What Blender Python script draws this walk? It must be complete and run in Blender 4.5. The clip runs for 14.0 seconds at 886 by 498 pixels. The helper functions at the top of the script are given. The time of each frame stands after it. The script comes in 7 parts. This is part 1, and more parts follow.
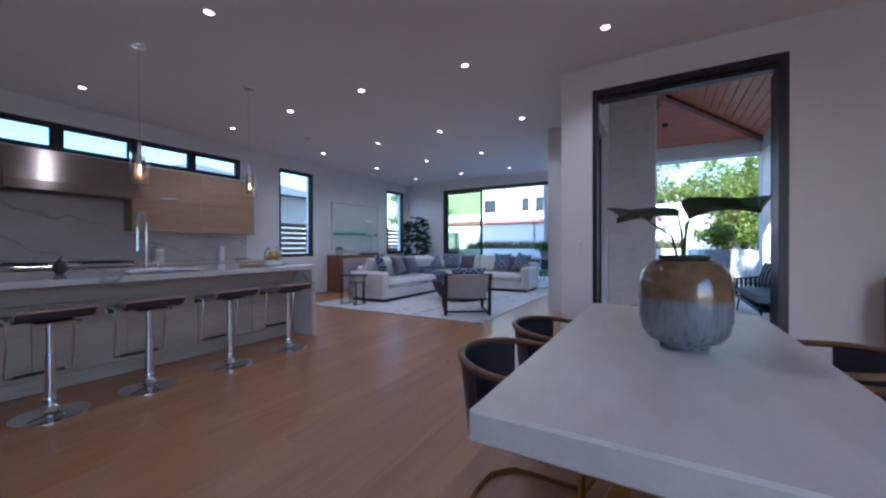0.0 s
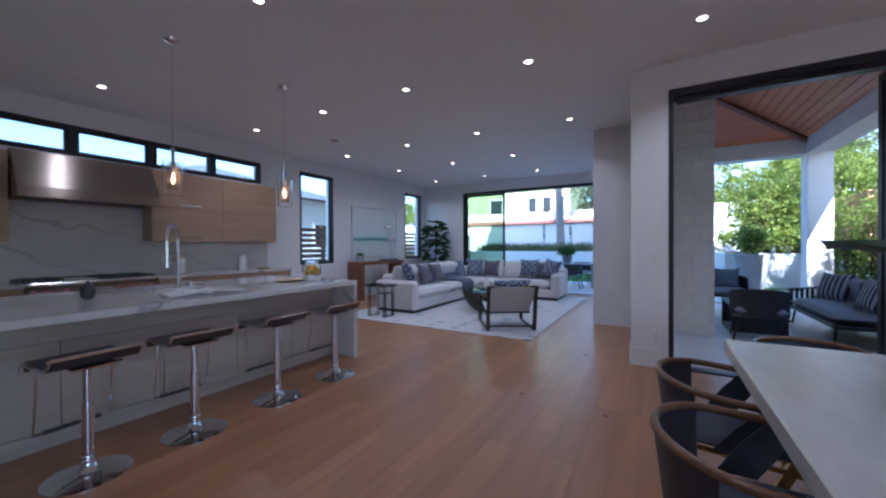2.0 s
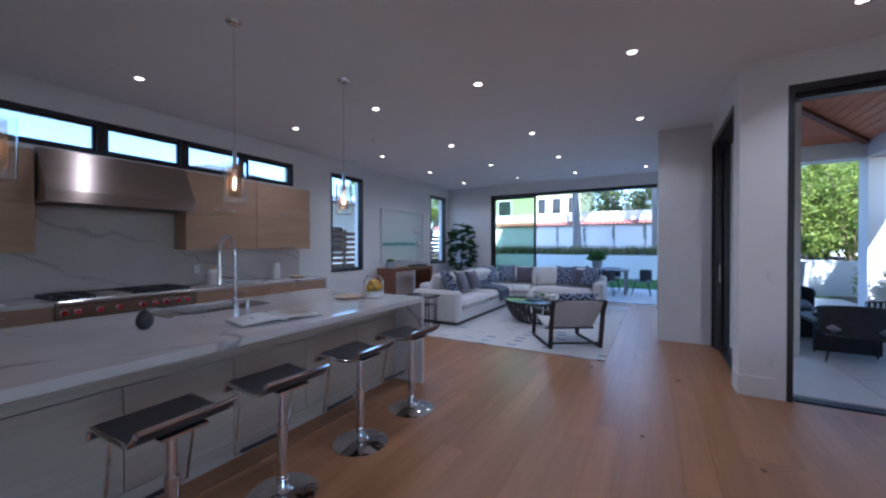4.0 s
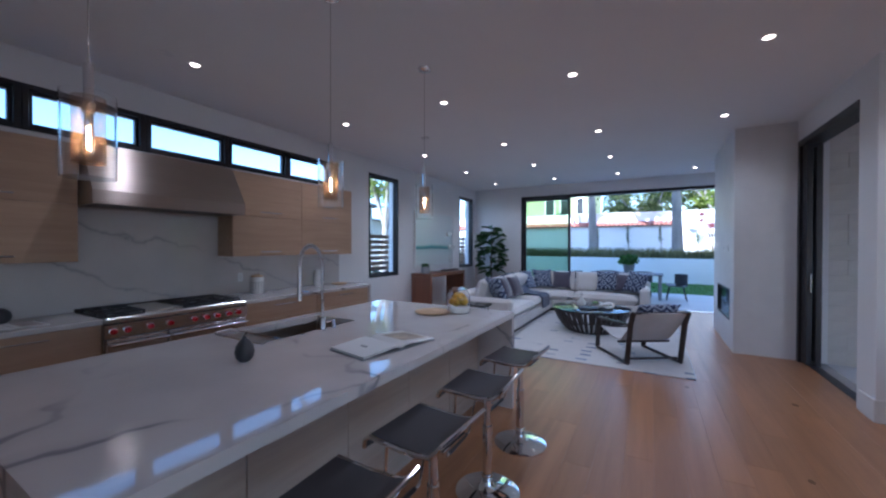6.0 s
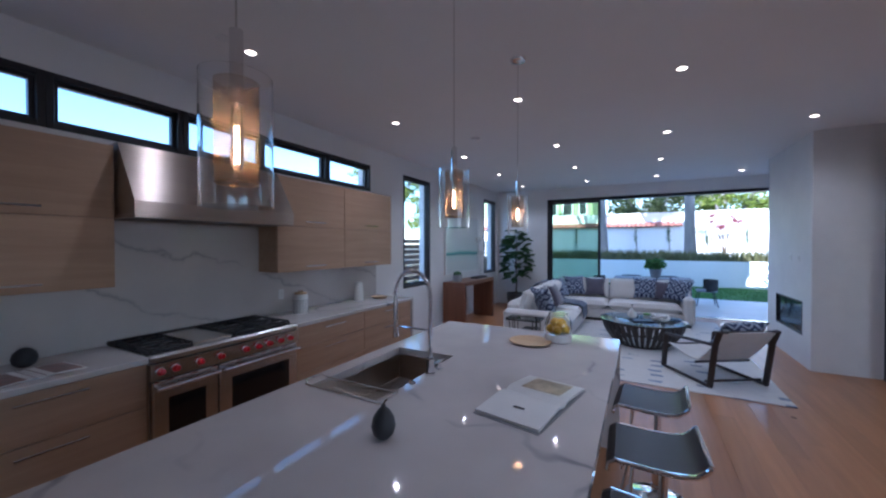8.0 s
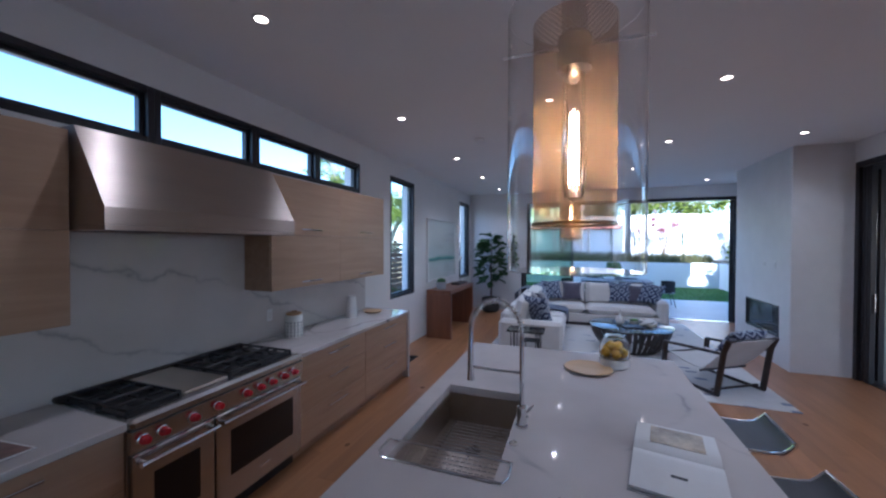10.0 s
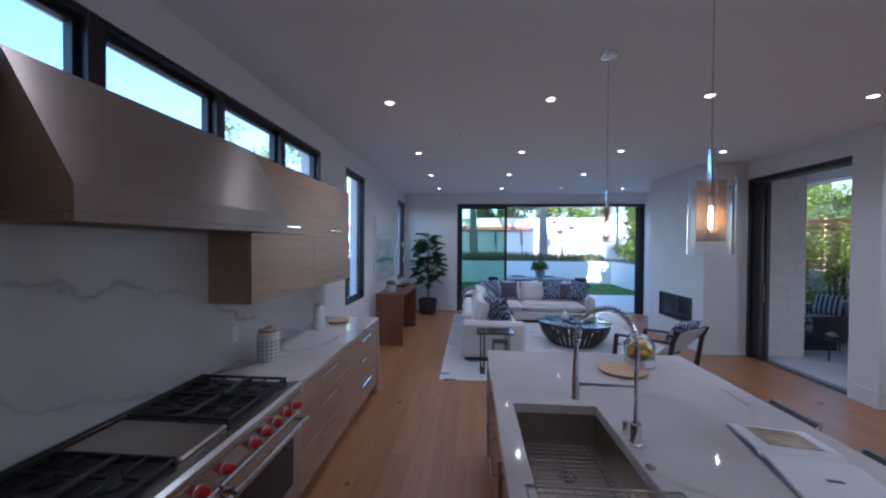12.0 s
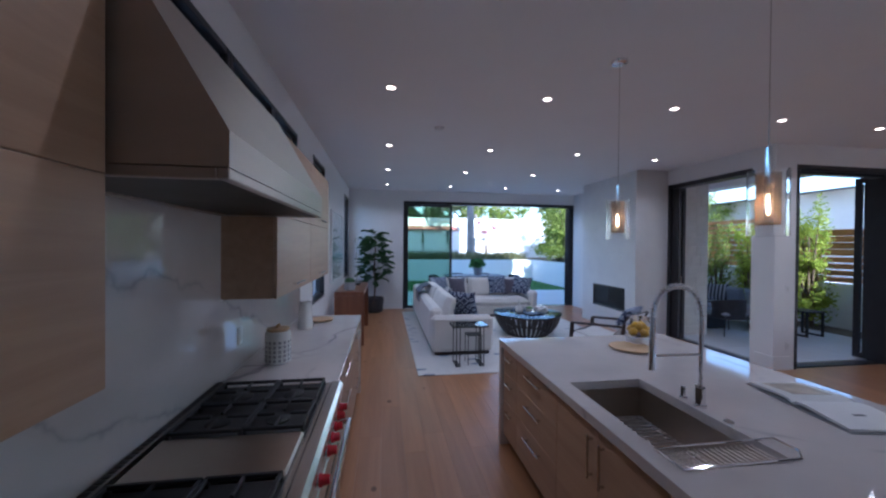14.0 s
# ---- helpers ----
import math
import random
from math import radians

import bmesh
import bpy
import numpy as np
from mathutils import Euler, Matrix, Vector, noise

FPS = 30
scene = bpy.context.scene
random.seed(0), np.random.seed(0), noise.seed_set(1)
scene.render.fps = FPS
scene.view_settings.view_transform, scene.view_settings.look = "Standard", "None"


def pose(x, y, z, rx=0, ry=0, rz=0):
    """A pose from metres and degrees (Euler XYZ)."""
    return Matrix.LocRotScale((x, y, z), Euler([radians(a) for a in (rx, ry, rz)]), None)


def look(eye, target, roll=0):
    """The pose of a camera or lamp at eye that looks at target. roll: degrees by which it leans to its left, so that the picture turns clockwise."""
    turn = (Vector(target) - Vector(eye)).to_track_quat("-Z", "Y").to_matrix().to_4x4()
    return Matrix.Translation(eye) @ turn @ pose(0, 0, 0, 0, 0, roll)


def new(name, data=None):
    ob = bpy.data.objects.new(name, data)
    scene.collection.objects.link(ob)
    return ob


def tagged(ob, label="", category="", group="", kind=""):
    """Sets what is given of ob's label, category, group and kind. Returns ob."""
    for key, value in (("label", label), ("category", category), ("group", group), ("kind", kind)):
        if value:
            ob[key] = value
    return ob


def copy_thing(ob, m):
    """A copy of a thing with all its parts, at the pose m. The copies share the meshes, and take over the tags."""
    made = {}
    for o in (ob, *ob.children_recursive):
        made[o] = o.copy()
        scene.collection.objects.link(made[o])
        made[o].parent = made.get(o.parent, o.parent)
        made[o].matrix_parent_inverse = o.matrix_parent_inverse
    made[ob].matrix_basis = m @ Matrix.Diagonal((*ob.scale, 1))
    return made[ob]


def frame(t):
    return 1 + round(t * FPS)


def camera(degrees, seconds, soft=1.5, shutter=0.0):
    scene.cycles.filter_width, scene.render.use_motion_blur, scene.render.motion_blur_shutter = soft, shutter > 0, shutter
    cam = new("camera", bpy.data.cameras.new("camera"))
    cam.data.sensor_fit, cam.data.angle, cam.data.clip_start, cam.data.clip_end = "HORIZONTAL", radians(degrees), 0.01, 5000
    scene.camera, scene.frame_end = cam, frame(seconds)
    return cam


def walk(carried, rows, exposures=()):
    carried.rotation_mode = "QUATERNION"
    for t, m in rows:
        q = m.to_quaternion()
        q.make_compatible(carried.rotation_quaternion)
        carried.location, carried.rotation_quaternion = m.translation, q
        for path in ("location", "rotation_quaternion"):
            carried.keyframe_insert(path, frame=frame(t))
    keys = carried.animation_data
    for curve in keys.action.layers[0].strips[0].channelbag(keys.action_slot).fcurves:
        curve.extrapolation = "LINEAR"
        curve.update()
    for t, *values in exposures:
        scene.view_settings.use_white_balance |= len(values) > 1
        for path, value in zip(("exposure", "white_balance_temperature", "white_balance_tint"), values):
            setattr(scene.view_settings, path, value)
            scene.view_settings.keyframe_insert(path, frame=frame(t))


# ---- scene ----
cam = camera(100.8, 14.0, 2.3)
PATH = [
    (0, (1.082, 0.087, 1.154), (0.066, 1.81, 1.14), -0.2),
    (0.5, (0.92, 0.103, 1.188), (-0.095, 1.827, 1.17), -0.3),
    (1, (0.749, 0.102, 1.246), (-0.268, 1.824, 1.227), -0.3),
    (1.5, (0.549, 0.091, 1.291), (-0.462, 1.816, 1.27), -0.3),
    (2, (0.315, 0.099, 1.324), (-0.696, 1.825, 1.306), -0.3),
    (2.5, (0.087, 0.136, 1.356), (-0.925, 1.86, 1.337), -0.2),
    (3, (-0.146, 0.124, 1.397), (-1.156, 1.85, 1.378), -0.1),
    (5.5, (-1.42, -0.008, 1.524), (-2.412, 1.729, 1.507), 0.0),
    (6, (-1.661, -0.019, 1.546), (-2.649, 1.72, 1.529), 0.1),
    (6.5, (-1.913, -0.007, 1.593), (-2.895, 1.735, 1.571), -0.0),
    (7, (-2.157, 0.002, 1.624), (-3.133, 1.747, 1.604), 0.0),
    (7.5, (-2.418, -0.027, 1.663), (-3.386, 1.723, 1.643), -0.0),
    (10, (-3.538, 0.043, 1.837), (-4.215, 1.925, 1.809), 0.1),
    (10.5, (-3.802, 0.125, 1.837), (-4.352, 2.048, 1.813), 0.2),
    (11, (-4.059, 0.115, 1.852), (-4.472, 2.071, 1.822), 0.2),
    (11.5, (-4.318, 0.144, 1.844), (-4.601, 2.123, 1.821), 0.4),
    (12, (-4.552, 0.158, 1.84), (-4.704, 2.152, 1.813), 0.4),
    (12.5, (-4.795, 0.196, 1.825), (-4.81, 2.196, 1.802), 0.5),
    (13, (-5.017, 0.224, 1.798), (-4.915, 2.222, 1.777), 0.3),
    (13.5, (-5.237, 0.226, 1.787), (-5.02, 2.214, 1.763), 0.6),
    (14, (-5.414, 0.233, 1.744), (-5.103, 2.209, 1.724), 0.5),
]
walk(cam, [(t, look(eye, target, roll)) for t, eye, target, roll in PATH], [(0.0, 1.90, 4950, 12), (14.0, 1.90, 4950, 12)])

# ---- light ----
world = bpy.data.worlds.new("sky")
scene.world = world
world.use_nodes = True
wn = world.node_tree
sky = wn.nodes.new("ShaderNodeTexSky")
sky.sky_type = "NISHITA"
sky.sun_disc = False
SUN_DIR = Vector((0.20, -0.86, 0.469)).normalized()
sky.sun_elevation = math.asin(SUN_DIR.z)
sky.sun_rotation = math.atan2(SUN_DIR.x, SUN_DIR.y)
sky.air_density, sky.dust_density, sky.ozone_density = 1.0, 0.6, 2.0
wn.nodes["Background"].inputs["Strength"].default_value = 0.15
wn.links.new(sky.outputs[0], wn.nodes["Background"].inputs["Color"])
sun_data = bpy.data.lights.new("sun", "SUN")
sun_data.energy, sun_data.angle, sun_data.color = 5.0, radians(0.6), (1.0, 0.94, 0.85)
sun = new("sun", sun_data)
sun.matrix_world = look(SUN_DIR * 60, (0, 0, 0))
SPOT_WATTS = 7.3
LAMP_COLOUR = (1.0, 0.93, 0.92)


# added bluish fill lamp on the unseen dining side, to lift the island front
fill_data = bpy.data.lights.new("dining_side_fill", "AREA")
fill_data.shape, fill_data.size, fill_data.size_y = "RECTANGLE", 3.8, 2.3
fill_data.energy, fill_data.color = 2.5, (0.80, 0.89, 1.0)
fill_lamp = new("dining_side_fill", fill_data)
fill_lamp.matrix_world = look((3.98, -1.5, 1.55), (0.0, -1.5, 1.35))


# ---- materials ----
def nodes_of(name):
    m = bpy.data.materials.new(name)
    m.use_nodes = True
    return m, m.node_tree, m.node_tree.nodes["Principled BSDF"]


def add(nt, kind, **values):
    n = nt.nodes.new(kind)
    for k, v in values.items():
        n.inputs[k.replace("_", " ")].default_value = v
    return n


def coords(nt, scale=(1, 1, 1), space="Object"):
    tc = nt.nodes.new("ShaderNodeTexCoord")
    mp = nt.nodes.new("ShaderNodeMapping")
    mp.inputs["Scale"].default_value = scale
    nt.links.new(tc.outputs[space], mp.inputs["Vector"])
    return mp.outputs[0]


def ramp(nt, src, stops):
    r = nt.nodes.new("ShaderNodeValToRGB")
    e = r.color_ramp.elements
    while len(e) < len(stops):
        e.new(0.5)
    for el, (p, c) in zip(e, stops):
        el.position, el.color = p, (*c, 1)
    nt.links.new(src, r.inputs["Fac"])
    return r.outputs["Color"]


def mix(nt, fac, a, b, how="MIX"):
    m = nt.nodes.new("ShaderNodeMix")
    m.data_type, m.blend_type = "RGBA", how
    for sock, v in ((m.inputs["Factor"], fac), (m.inputs[6], a), (m.inputs[7], b)):
        if isinstance(v, (int, float)):
            sock.default_value = v
        elif isinstance(v, tuple):
            sock.default_value = (*v, 1)
        else:
            nt.links.new(v, sock)
    return m.outputs[2]


def bump(nt, bsdf, height, strength=0.2, distance=0.01):
    b = nt.nodes.new("ShaderNodeBump")
    b.inputs["Strength"].default_value, b.inputs["Distance"].default_value = strength, distance
    nt.links.new(height, b.inputs["Height"])
    nt.links.new(b.outputs[0], bsdf.inputs["Normal"])


def surface(name, c1, c2, rough=0.6, metal=0.0, scale=6.0, stretch=(1, 1, 1), fine=60.0, relief=0.1, spread=0.06, coat=0.0, random_tint=0.0, sheen=0.0):
    """Two-scale mottled surface: large patches from c1 to c2, fine grain in relief and gloss."""
    m, nt, p = nodes_of(name)
    v = coords(nt, stretch)
    big = add(nt, "ShaderNodeTexNoise", Scale=scale, Detail=5.0, Roughness=0.6)
    small = add(nt, "ShaderNodeTexNoise", Scale=fine, Detail=3.0, Roughness=0.6)
    nt.links.new(v, big.inputs["Vector"])
    nt.links.new(v, small.inputs["Vector"])
    col = ramp(nt, big.outputs["Fac"], [(0.3, c1), (0.7, c2)])
    col = mix(nt, 0.25, col, mix(nt, small.outputs["Fac"], c1, c2))
    if random_tint:
        oi = nt.nodes.new("ShaderNodeObjectInfo")
        hs = nt.nodes.new("ShaderNodeHueSaturation")
        mr = nt.nodes.new("ShaderNodeMapRange")
        mr.inputs["To Min"].default_value, mr.inputs["To Max"].default_value = 1 - random_tint, 1 + random_tint
        nt.links.new(oi.outputs["Random"], mr.inputs["Value"])
        nt.links.new(mr.outputs[0], hs.inputs["Value"])
        nt.links.new(col, hs.inputs["Color"])
        col = hs.outputs[0]
    nt.links.new(col, p.inputs["Base Color"])
    mr = nt.nodes.new("ShaderNodeMapRange")
    mr.inputs["To Min"].default_value, mr.inputs["To Max"].default_value = max(0.02, rough - spread), min(1, rough + spread)
    nt.links.new(big.outputs["Fac"], mr.inputs["Value"])
    nt.links.new(mr.outputs[0], p.inputs["Roughness"])
    p.inputs["Metallic"].default_value = metal
    p.inputs["Coat Weight"].default_value = coat
    p.inputs["Sheen Weight"].default_value = sheen
    if relief:
        bump(nt, p, small.outputs["Fac"], relief, 0.004)
    return m


def wood(name, dark, light, axis=1, rough=0.45, scale=1.0, tint=0.12, coat=0.0):
    """Straight-grained timber with the grain along one axis (0 x, 1 y, 2 z)."""
    m, nt, p = nodes_of(name)
    st = [14.0 * scale] * 3
    st[axis] = 0.9 * scale
    v = coords(nt, tuple(st))
    oi = nt.nodes.new("ShaderNodeObjectInfo")
    ad = nt.nodes.new("ShaderNodeVectorMath")
    sc = nt.nodes.new("ShaderNodeVectorMath")
    sc.operation = "SCALE"
    sc.inputs[0].default_value = (37, 51, 23)
    nt.links.new(oi.outputs["Random"], sc.inputs["Scale"])
    nt.links.new(v, ad.inputs[0])
    nt.links.new(sc.outputs[0], ad.inputs[1])
    n1 = add(nt, "ShaderNodeTexNoise", Scale=0.8, Detail=6.0, Roughness=0.62, Distortion=0.6)
    n2 = add(nt, "ShaderNodeTexNoise", Scale=5.0, Detail=4.0, Roughness=0.7)
    nt.links.new(ad.outputs[0], n1.inputs["Vector"])
    nt.links.new(ad.outputs[0], n2.inputs["Vector"])
    col = ramp(nt, n1.outputs["Fac"], [(0.28, dark), (0.5, tuple((a + b) / 2 for a, b in zip(dark, light))), (0.72, light)])
    col = mix(nt, 0.3, col, mix(nt, n2.outputs["Fac"], dark, light))
    hs = nt.nodes.new("ShaderNodeHueSaturation")
    mr = nt.nodes.new("ShaderNodeMapRange")
    mr.inputs["To Min"].default_value, mr.inputs["To Max"].default_value = 1 - tint, 1 + tint
    nt.links.new(oi.outputs["Random"], mr.inputs["Value"])
    nt.links.new(mr.outputs[0], hs.inputs["Value"])
    nt.links.new(col, hs.inputs["Color"])
    nt.links.new(hs.outputs[0], p.inputs["Base Color"])
    p.inputs["Roughness"].default_value = rough
    p.inputs["Coat Weight"].default_value = coat
    p.inputs["Coat Roughness"].default_value = 0.3
    bump(nt, p, n2.outputs["Fac"], 0.12, 0.003)
    return m


def quartz(name, seed, sloping=False):
    """Polished white quartz with soft grey branching veins; sloping ones run down along the wall."""
    m, nt, p = nodes_of(name)
    v = coords(nt, (1, 1, 1))
    off = nt.nodes.new("ShaderNodeVectorMath")
    off.inputs[1].default_value = (seed, seed * 0.7, seed * 0.3)
    nt.links.new(v, off.inputs[0])
    warp = add(nt, "ShaderNodeTexNoise", Scale=1.6, Detail=3.0, Roughness=0.5)
    nt.links.new(off.outputs[0], warp.inputs["Vector"])
    mv = nt.nodes.new("ShaderNodeVectorMath")
    mv.operation = "MULTIPLY_ADD"
    mv.inputs[1].default_value = (0.55, 0.55, 0.55)
    nt.links.new(warp.outputs["Color"], mv.inputs[0])
    nt.links.new(off.outputs[0], mv.inputs[2])
    vo = nt.nodes.new("ShaderNodeTexVoronoi")
    vo.feature = "DISTANCE_TO_EDGE"
    vo.inputs["Scale"].default_value = 0.85
    nt.links.new(mv.outputs[0], vo.inputs["Vector"])
    line = ramp(nt, vo.outputs["Distance"], [(0.0, (1, 1, 1)), (0.008, (0.8, 0.8, 0.8)), (0.016, (0.16, 0.16, 0.16)), (0.05, (0, 0, 0))])
    if sloping:
        flow = add(nt, "ShaderNodeTexNoise", Scale=1.5, Detail=5.0, Roughness=0.55)
        nt.links.new(off.outputs[0], flow.inputs["Vector"])
        sp = nt.nodes.new("ShaderNodeSeparateXYZ")
        nt.links.new(v, sp.inputs[0])

        def calc(kind, a, b, c=0.0):
            n = nt.nodes.new("ShaderNodeMath")
            n.operation = kind
            for k, w in enumerate((a, b, c)):
                if isinstance(w, float):
                    n.inputs[k].default_value = w
                else:
                    nt.links.new(w, n.inputs[k])
            return n.outputs[0]
        slope = calc("MULTIPLY_ADD", sp.outputs["Y"], 0.36, sp.outputs["Z"])
        band = calc("MULTIPLY_ADD", flow.outputs["Fac"], 0.55, slope)
        away = calc("ABSOLUTE", calc("SUBTRACT", calc("FRACT", calc("MULTIPLY", band, 1.75), 0.0), 0.5), 0.0)
        line = ramp(nt, away, [(0.0, (0.68, 0.68, 0.68)), (0.012, (0.42, 0.42, 0.42)), (0.035, (0.12, 0.12, 0.12)), (0.07, (0, 0, 0))])
    gate = add(nt, "ShaderNodeTexNoise", Scale=1.7, Detail=3.0)
    nt.links.new(off.outputs[0], gate.inputs["Vector"])
    g = ramp(nt, gate.outputs["Fac"], [(0.36 if sloping else 0.44, (0, 0, 0)), (0.54 if sloping else 0.62, (1, 1, 1))])
    veins = mix(nt, 1.0, line, g, "MULTIPLY")
    cloud = ramp(nt, warp.outputs["Fac"], [(0.3, (0.53, 0.49, 0.47)), (0.7, (0.63, 0.585, 0.56))])
    col = mix(nt, veins, cloud, (0.27, 0.26, 0.27))
    nt.links.new(col, p.inputs["Base Color"])
    p.inputs["Roughness"].default_value = 0.05
    p.inputs["Specular IOR Level"].default_value = 0.5
    return m


def glass(name, colour=(1, 1, 1), rough=0.0, ior=1.45):
    m, nt, p = nodes_of(name)
    p.inputs["Base Color"].default_value = (*colour, 1)
    p.inputs["Transmission Weight"].default_value = 1.0
    p.inputs["Roughness"].default_value, p.inputs["IOR"].default_value = rough, ior
    return m


def pane_glass(name, tint, gloss=0.12):
    """Flat glazing: clear or tinted, with a mirror-like sheen that grows at flat angles."""
    m = bpy.data.materials.new(name)
    m.use_nodes = True
    nt = m.node_tree
    nt.nodes.remove(nt.nodes["Principled BSDF"])
    tr, gl, mx = nt.nodes.new("ShaderNodeBsdfTransparent"), nt.nodes.new("ShaderNodeBsdfGlossy"), nt.nodes.new("ShaderNodeMixShader")
    tr.inputs[0].default_value = (*tint, 1)
    gl.inputs["Roughness"].default_value = 0.01
    lw = add(nt, "ShaderNodeLayerWeight", Blend=0.5)
    pw = nt.nodes.new("ShaderNodeMath")
    pw.operation = "POWER"
    pw.inputs[1].default_value = 5.0
    nt.links.new(lw.outputs["Facing"], pw.inputs[0])
    ad = nt.nodes.new("ShaderNodeMath")
    ad.operation = "MULTIPLY_ADD"
    ad.inputs[1].default_value, ad.inputs[2].default_value = 0.6, gloss
    ad.use_clamp = True
    nt.links.new(pw.outputs[0], ad.inputs[0])
    nt.links.new(ad.outputs[0], mx.inputs[0])
    nt.links.new(tr.outputs[0], mx.inputs[1])
    nt.links.new(gl.outputs[0], mx.inputs[2])
    nt.links.new(mx.outputs[0], nt.nodes["Material Output"].inputs[0])
    return m


def glow(name, colour, strength):
    m, nt, p = nodes_of(name)
    p.inputs["Base Color"].default_value = (0.8, 0.8, 0.8, 1)
    p.inputs["Emission Color"].default_value = (*colour, 1)
    p.inputs["Emission Strength"].default_value = strength
    return m


def ikat(name, ground, figure, scale=9.0):
    """Woven cloth with a mirrored diamond figure."""
    m, nt, p = nodes_of(name)
    v = coords(nt, (1, 1, 1))
    vo = nt.nodes.new("ShaderNodeTexVoronoi")
    vo.distance = "MANHATTAN"
    vo.inputs["Scale"].default_value, vo.inputs["Randomness"].default_value = scale, 0.25
    nt.links.new(v, vo.inputs["Vector"])
    wv = nt.nodes.new("ShaderNodeMath")
    wv.operation = "SINE"
    ml = nt.nodes.new("ShaderNodeMath")
    ml.operation = "MULTIPLY"
    ml.inputs[1].default_value = 13.0
    nt.links.new(vo.outputs["Distance"], ml.inputs[0])
    nt.links.new(ml.outputs[0], wv.inputs[0])
    nz = add(nt, "ShaderNodeTexNoise", Scale=40.0, Detail=3.0)
    nt.links.new(v, nz.inputs["Vector"])
    sm = nt.nodes.new("ShaderNodeMath")
    sm.operation = "MULTIPLY_ADD"
    sm.inputs[1].default_value = 0.35
    nt.links.new(wv.outputs[0], sm.inputs[0])
    nt.links.new(nz.outputs["Fac"], sm.inputs[2])
    col = ramp(nt, sm.outputs[0], [(0.45, ground), (0.62, figure)])
    nt.links.new(col, p.inputs["Base Color"])
    p.inputs["Roughness"].default_value = 0.9
    p.inputs["Sheen Weight"].default_value = 0.2
    bump(nt, p, nz.outputs["Fac"], 0.2, 0.003)
    return m


def rug_cloth():
    """Ivory wool with rows of blue-grey brush marks."""
    m, nt, p = nodes_of("ivory_rug_wool")
    v = coords(nt, (1, 1, 1))
    mp = nt.nodes.new("ShaderNodeMapping")
    mp.inputs["Scale"].default_value = (2.4, 4.6, 1)
    nt.links.new(v, mp.inputs["Vector"])
    vo = nt.nodes.new("ShaderNodeTexVoronoi")
    vo.distance = "CHEBYCHEV"
    vo.inputs["Scale"].default_value, vo.inputs["Randomness"].default_value = 1.0, 0.45
    nt.links.new(mp.outputs[0], vo.inputs["Vector"])
    nz = add(nt, "ShaderNodeTexNoise", Scale=9.0, Detail=4.0)
    nt.links.new(v, nz.inputs["Vector"])
    sm = nt.nodes.new("ShaderNodeMath")
    sm.operation = "MULTIPLY_ADD"
    sm.inputs[1].default_value = 0.16
    nt.links.new(nz.outputs["Fac"], sm.inputs[0])
    nt.links.new(vo.outputs["Distance"], sm.inputs[2])
    mark = ramp(nt, sm.outputs[0], [(0.235, (1, 1, 1)), (0.27, (0, 0, 0))])
    g = add(nt, "ShaderNodeTexNoise", Scale=1.1, Detail=2.0)
    nt.links.new(v, g.inputs["Vector"])
    gate = ramp(nt, g.outputs["Fac"], [(0.35, (0.35, 0.35, 0.35)), (0.55, (1, 1, 1))])
    tint = mix(nt, vo.outputs["Color"], (0.10, 0.17, 0.32), (0.20, 0.21, 0.24))
    base = mix(nt, nz.outputs["Fac"], (0.52, 0.505, 0.49), (0.66, 0.645, 0.625))
    col = mix(nt, mix(nt, 1.0, mark, gate, "MULTIPLY"), base, tint)
    nt.links.new(col, p.inputs["Base Color"])
    p.inputs["Roughness"].default_value = 0.95
    p.inputs["Sheen Weight"].default_value = 0.3
    f = add(nt, "ShaderNodeTexNoise", Scale=180.0, Detail=2.0)
    nt.links.new(v, f.inputs["Vector"])
    bump(nt, p, f.outputs["Fac"], 0.4, 0.006)
    return m


def leafy(name, dark, light, trans=0.25):
    m, nt, p = nodes_of(name)
    g = nt.nodes.new("ShaderNodeNewGeometry")
    col = ramp(nt, g.outputs["Random Per Island"], [(0.0, dark), (0.6, tuple((a + b) / 2 for a, b in zip(dark, light))), (1.0, light)])
    nt.links.new(col, p.inputs["Base Color"])
    p.inputs["Roughness"].default_value = 0.55
    tl = nt.nodes.new("ShaderNodeBsdfTranslucent")
    nt.links.new(col, tl.inputs["Color"])
    mx = nt.nodes.new("ShaderNodeMixShader")
    mx.inputs[0].default_value = trans
    nt.links.new(p.outputs[0], mx.inputs[1])
    nt.links.new(tl.outputs[0], mx.inputs[2])
    nt.links.new(mx.outputs[0], nt.nodes["Material Output"].inputs[0])
    return m


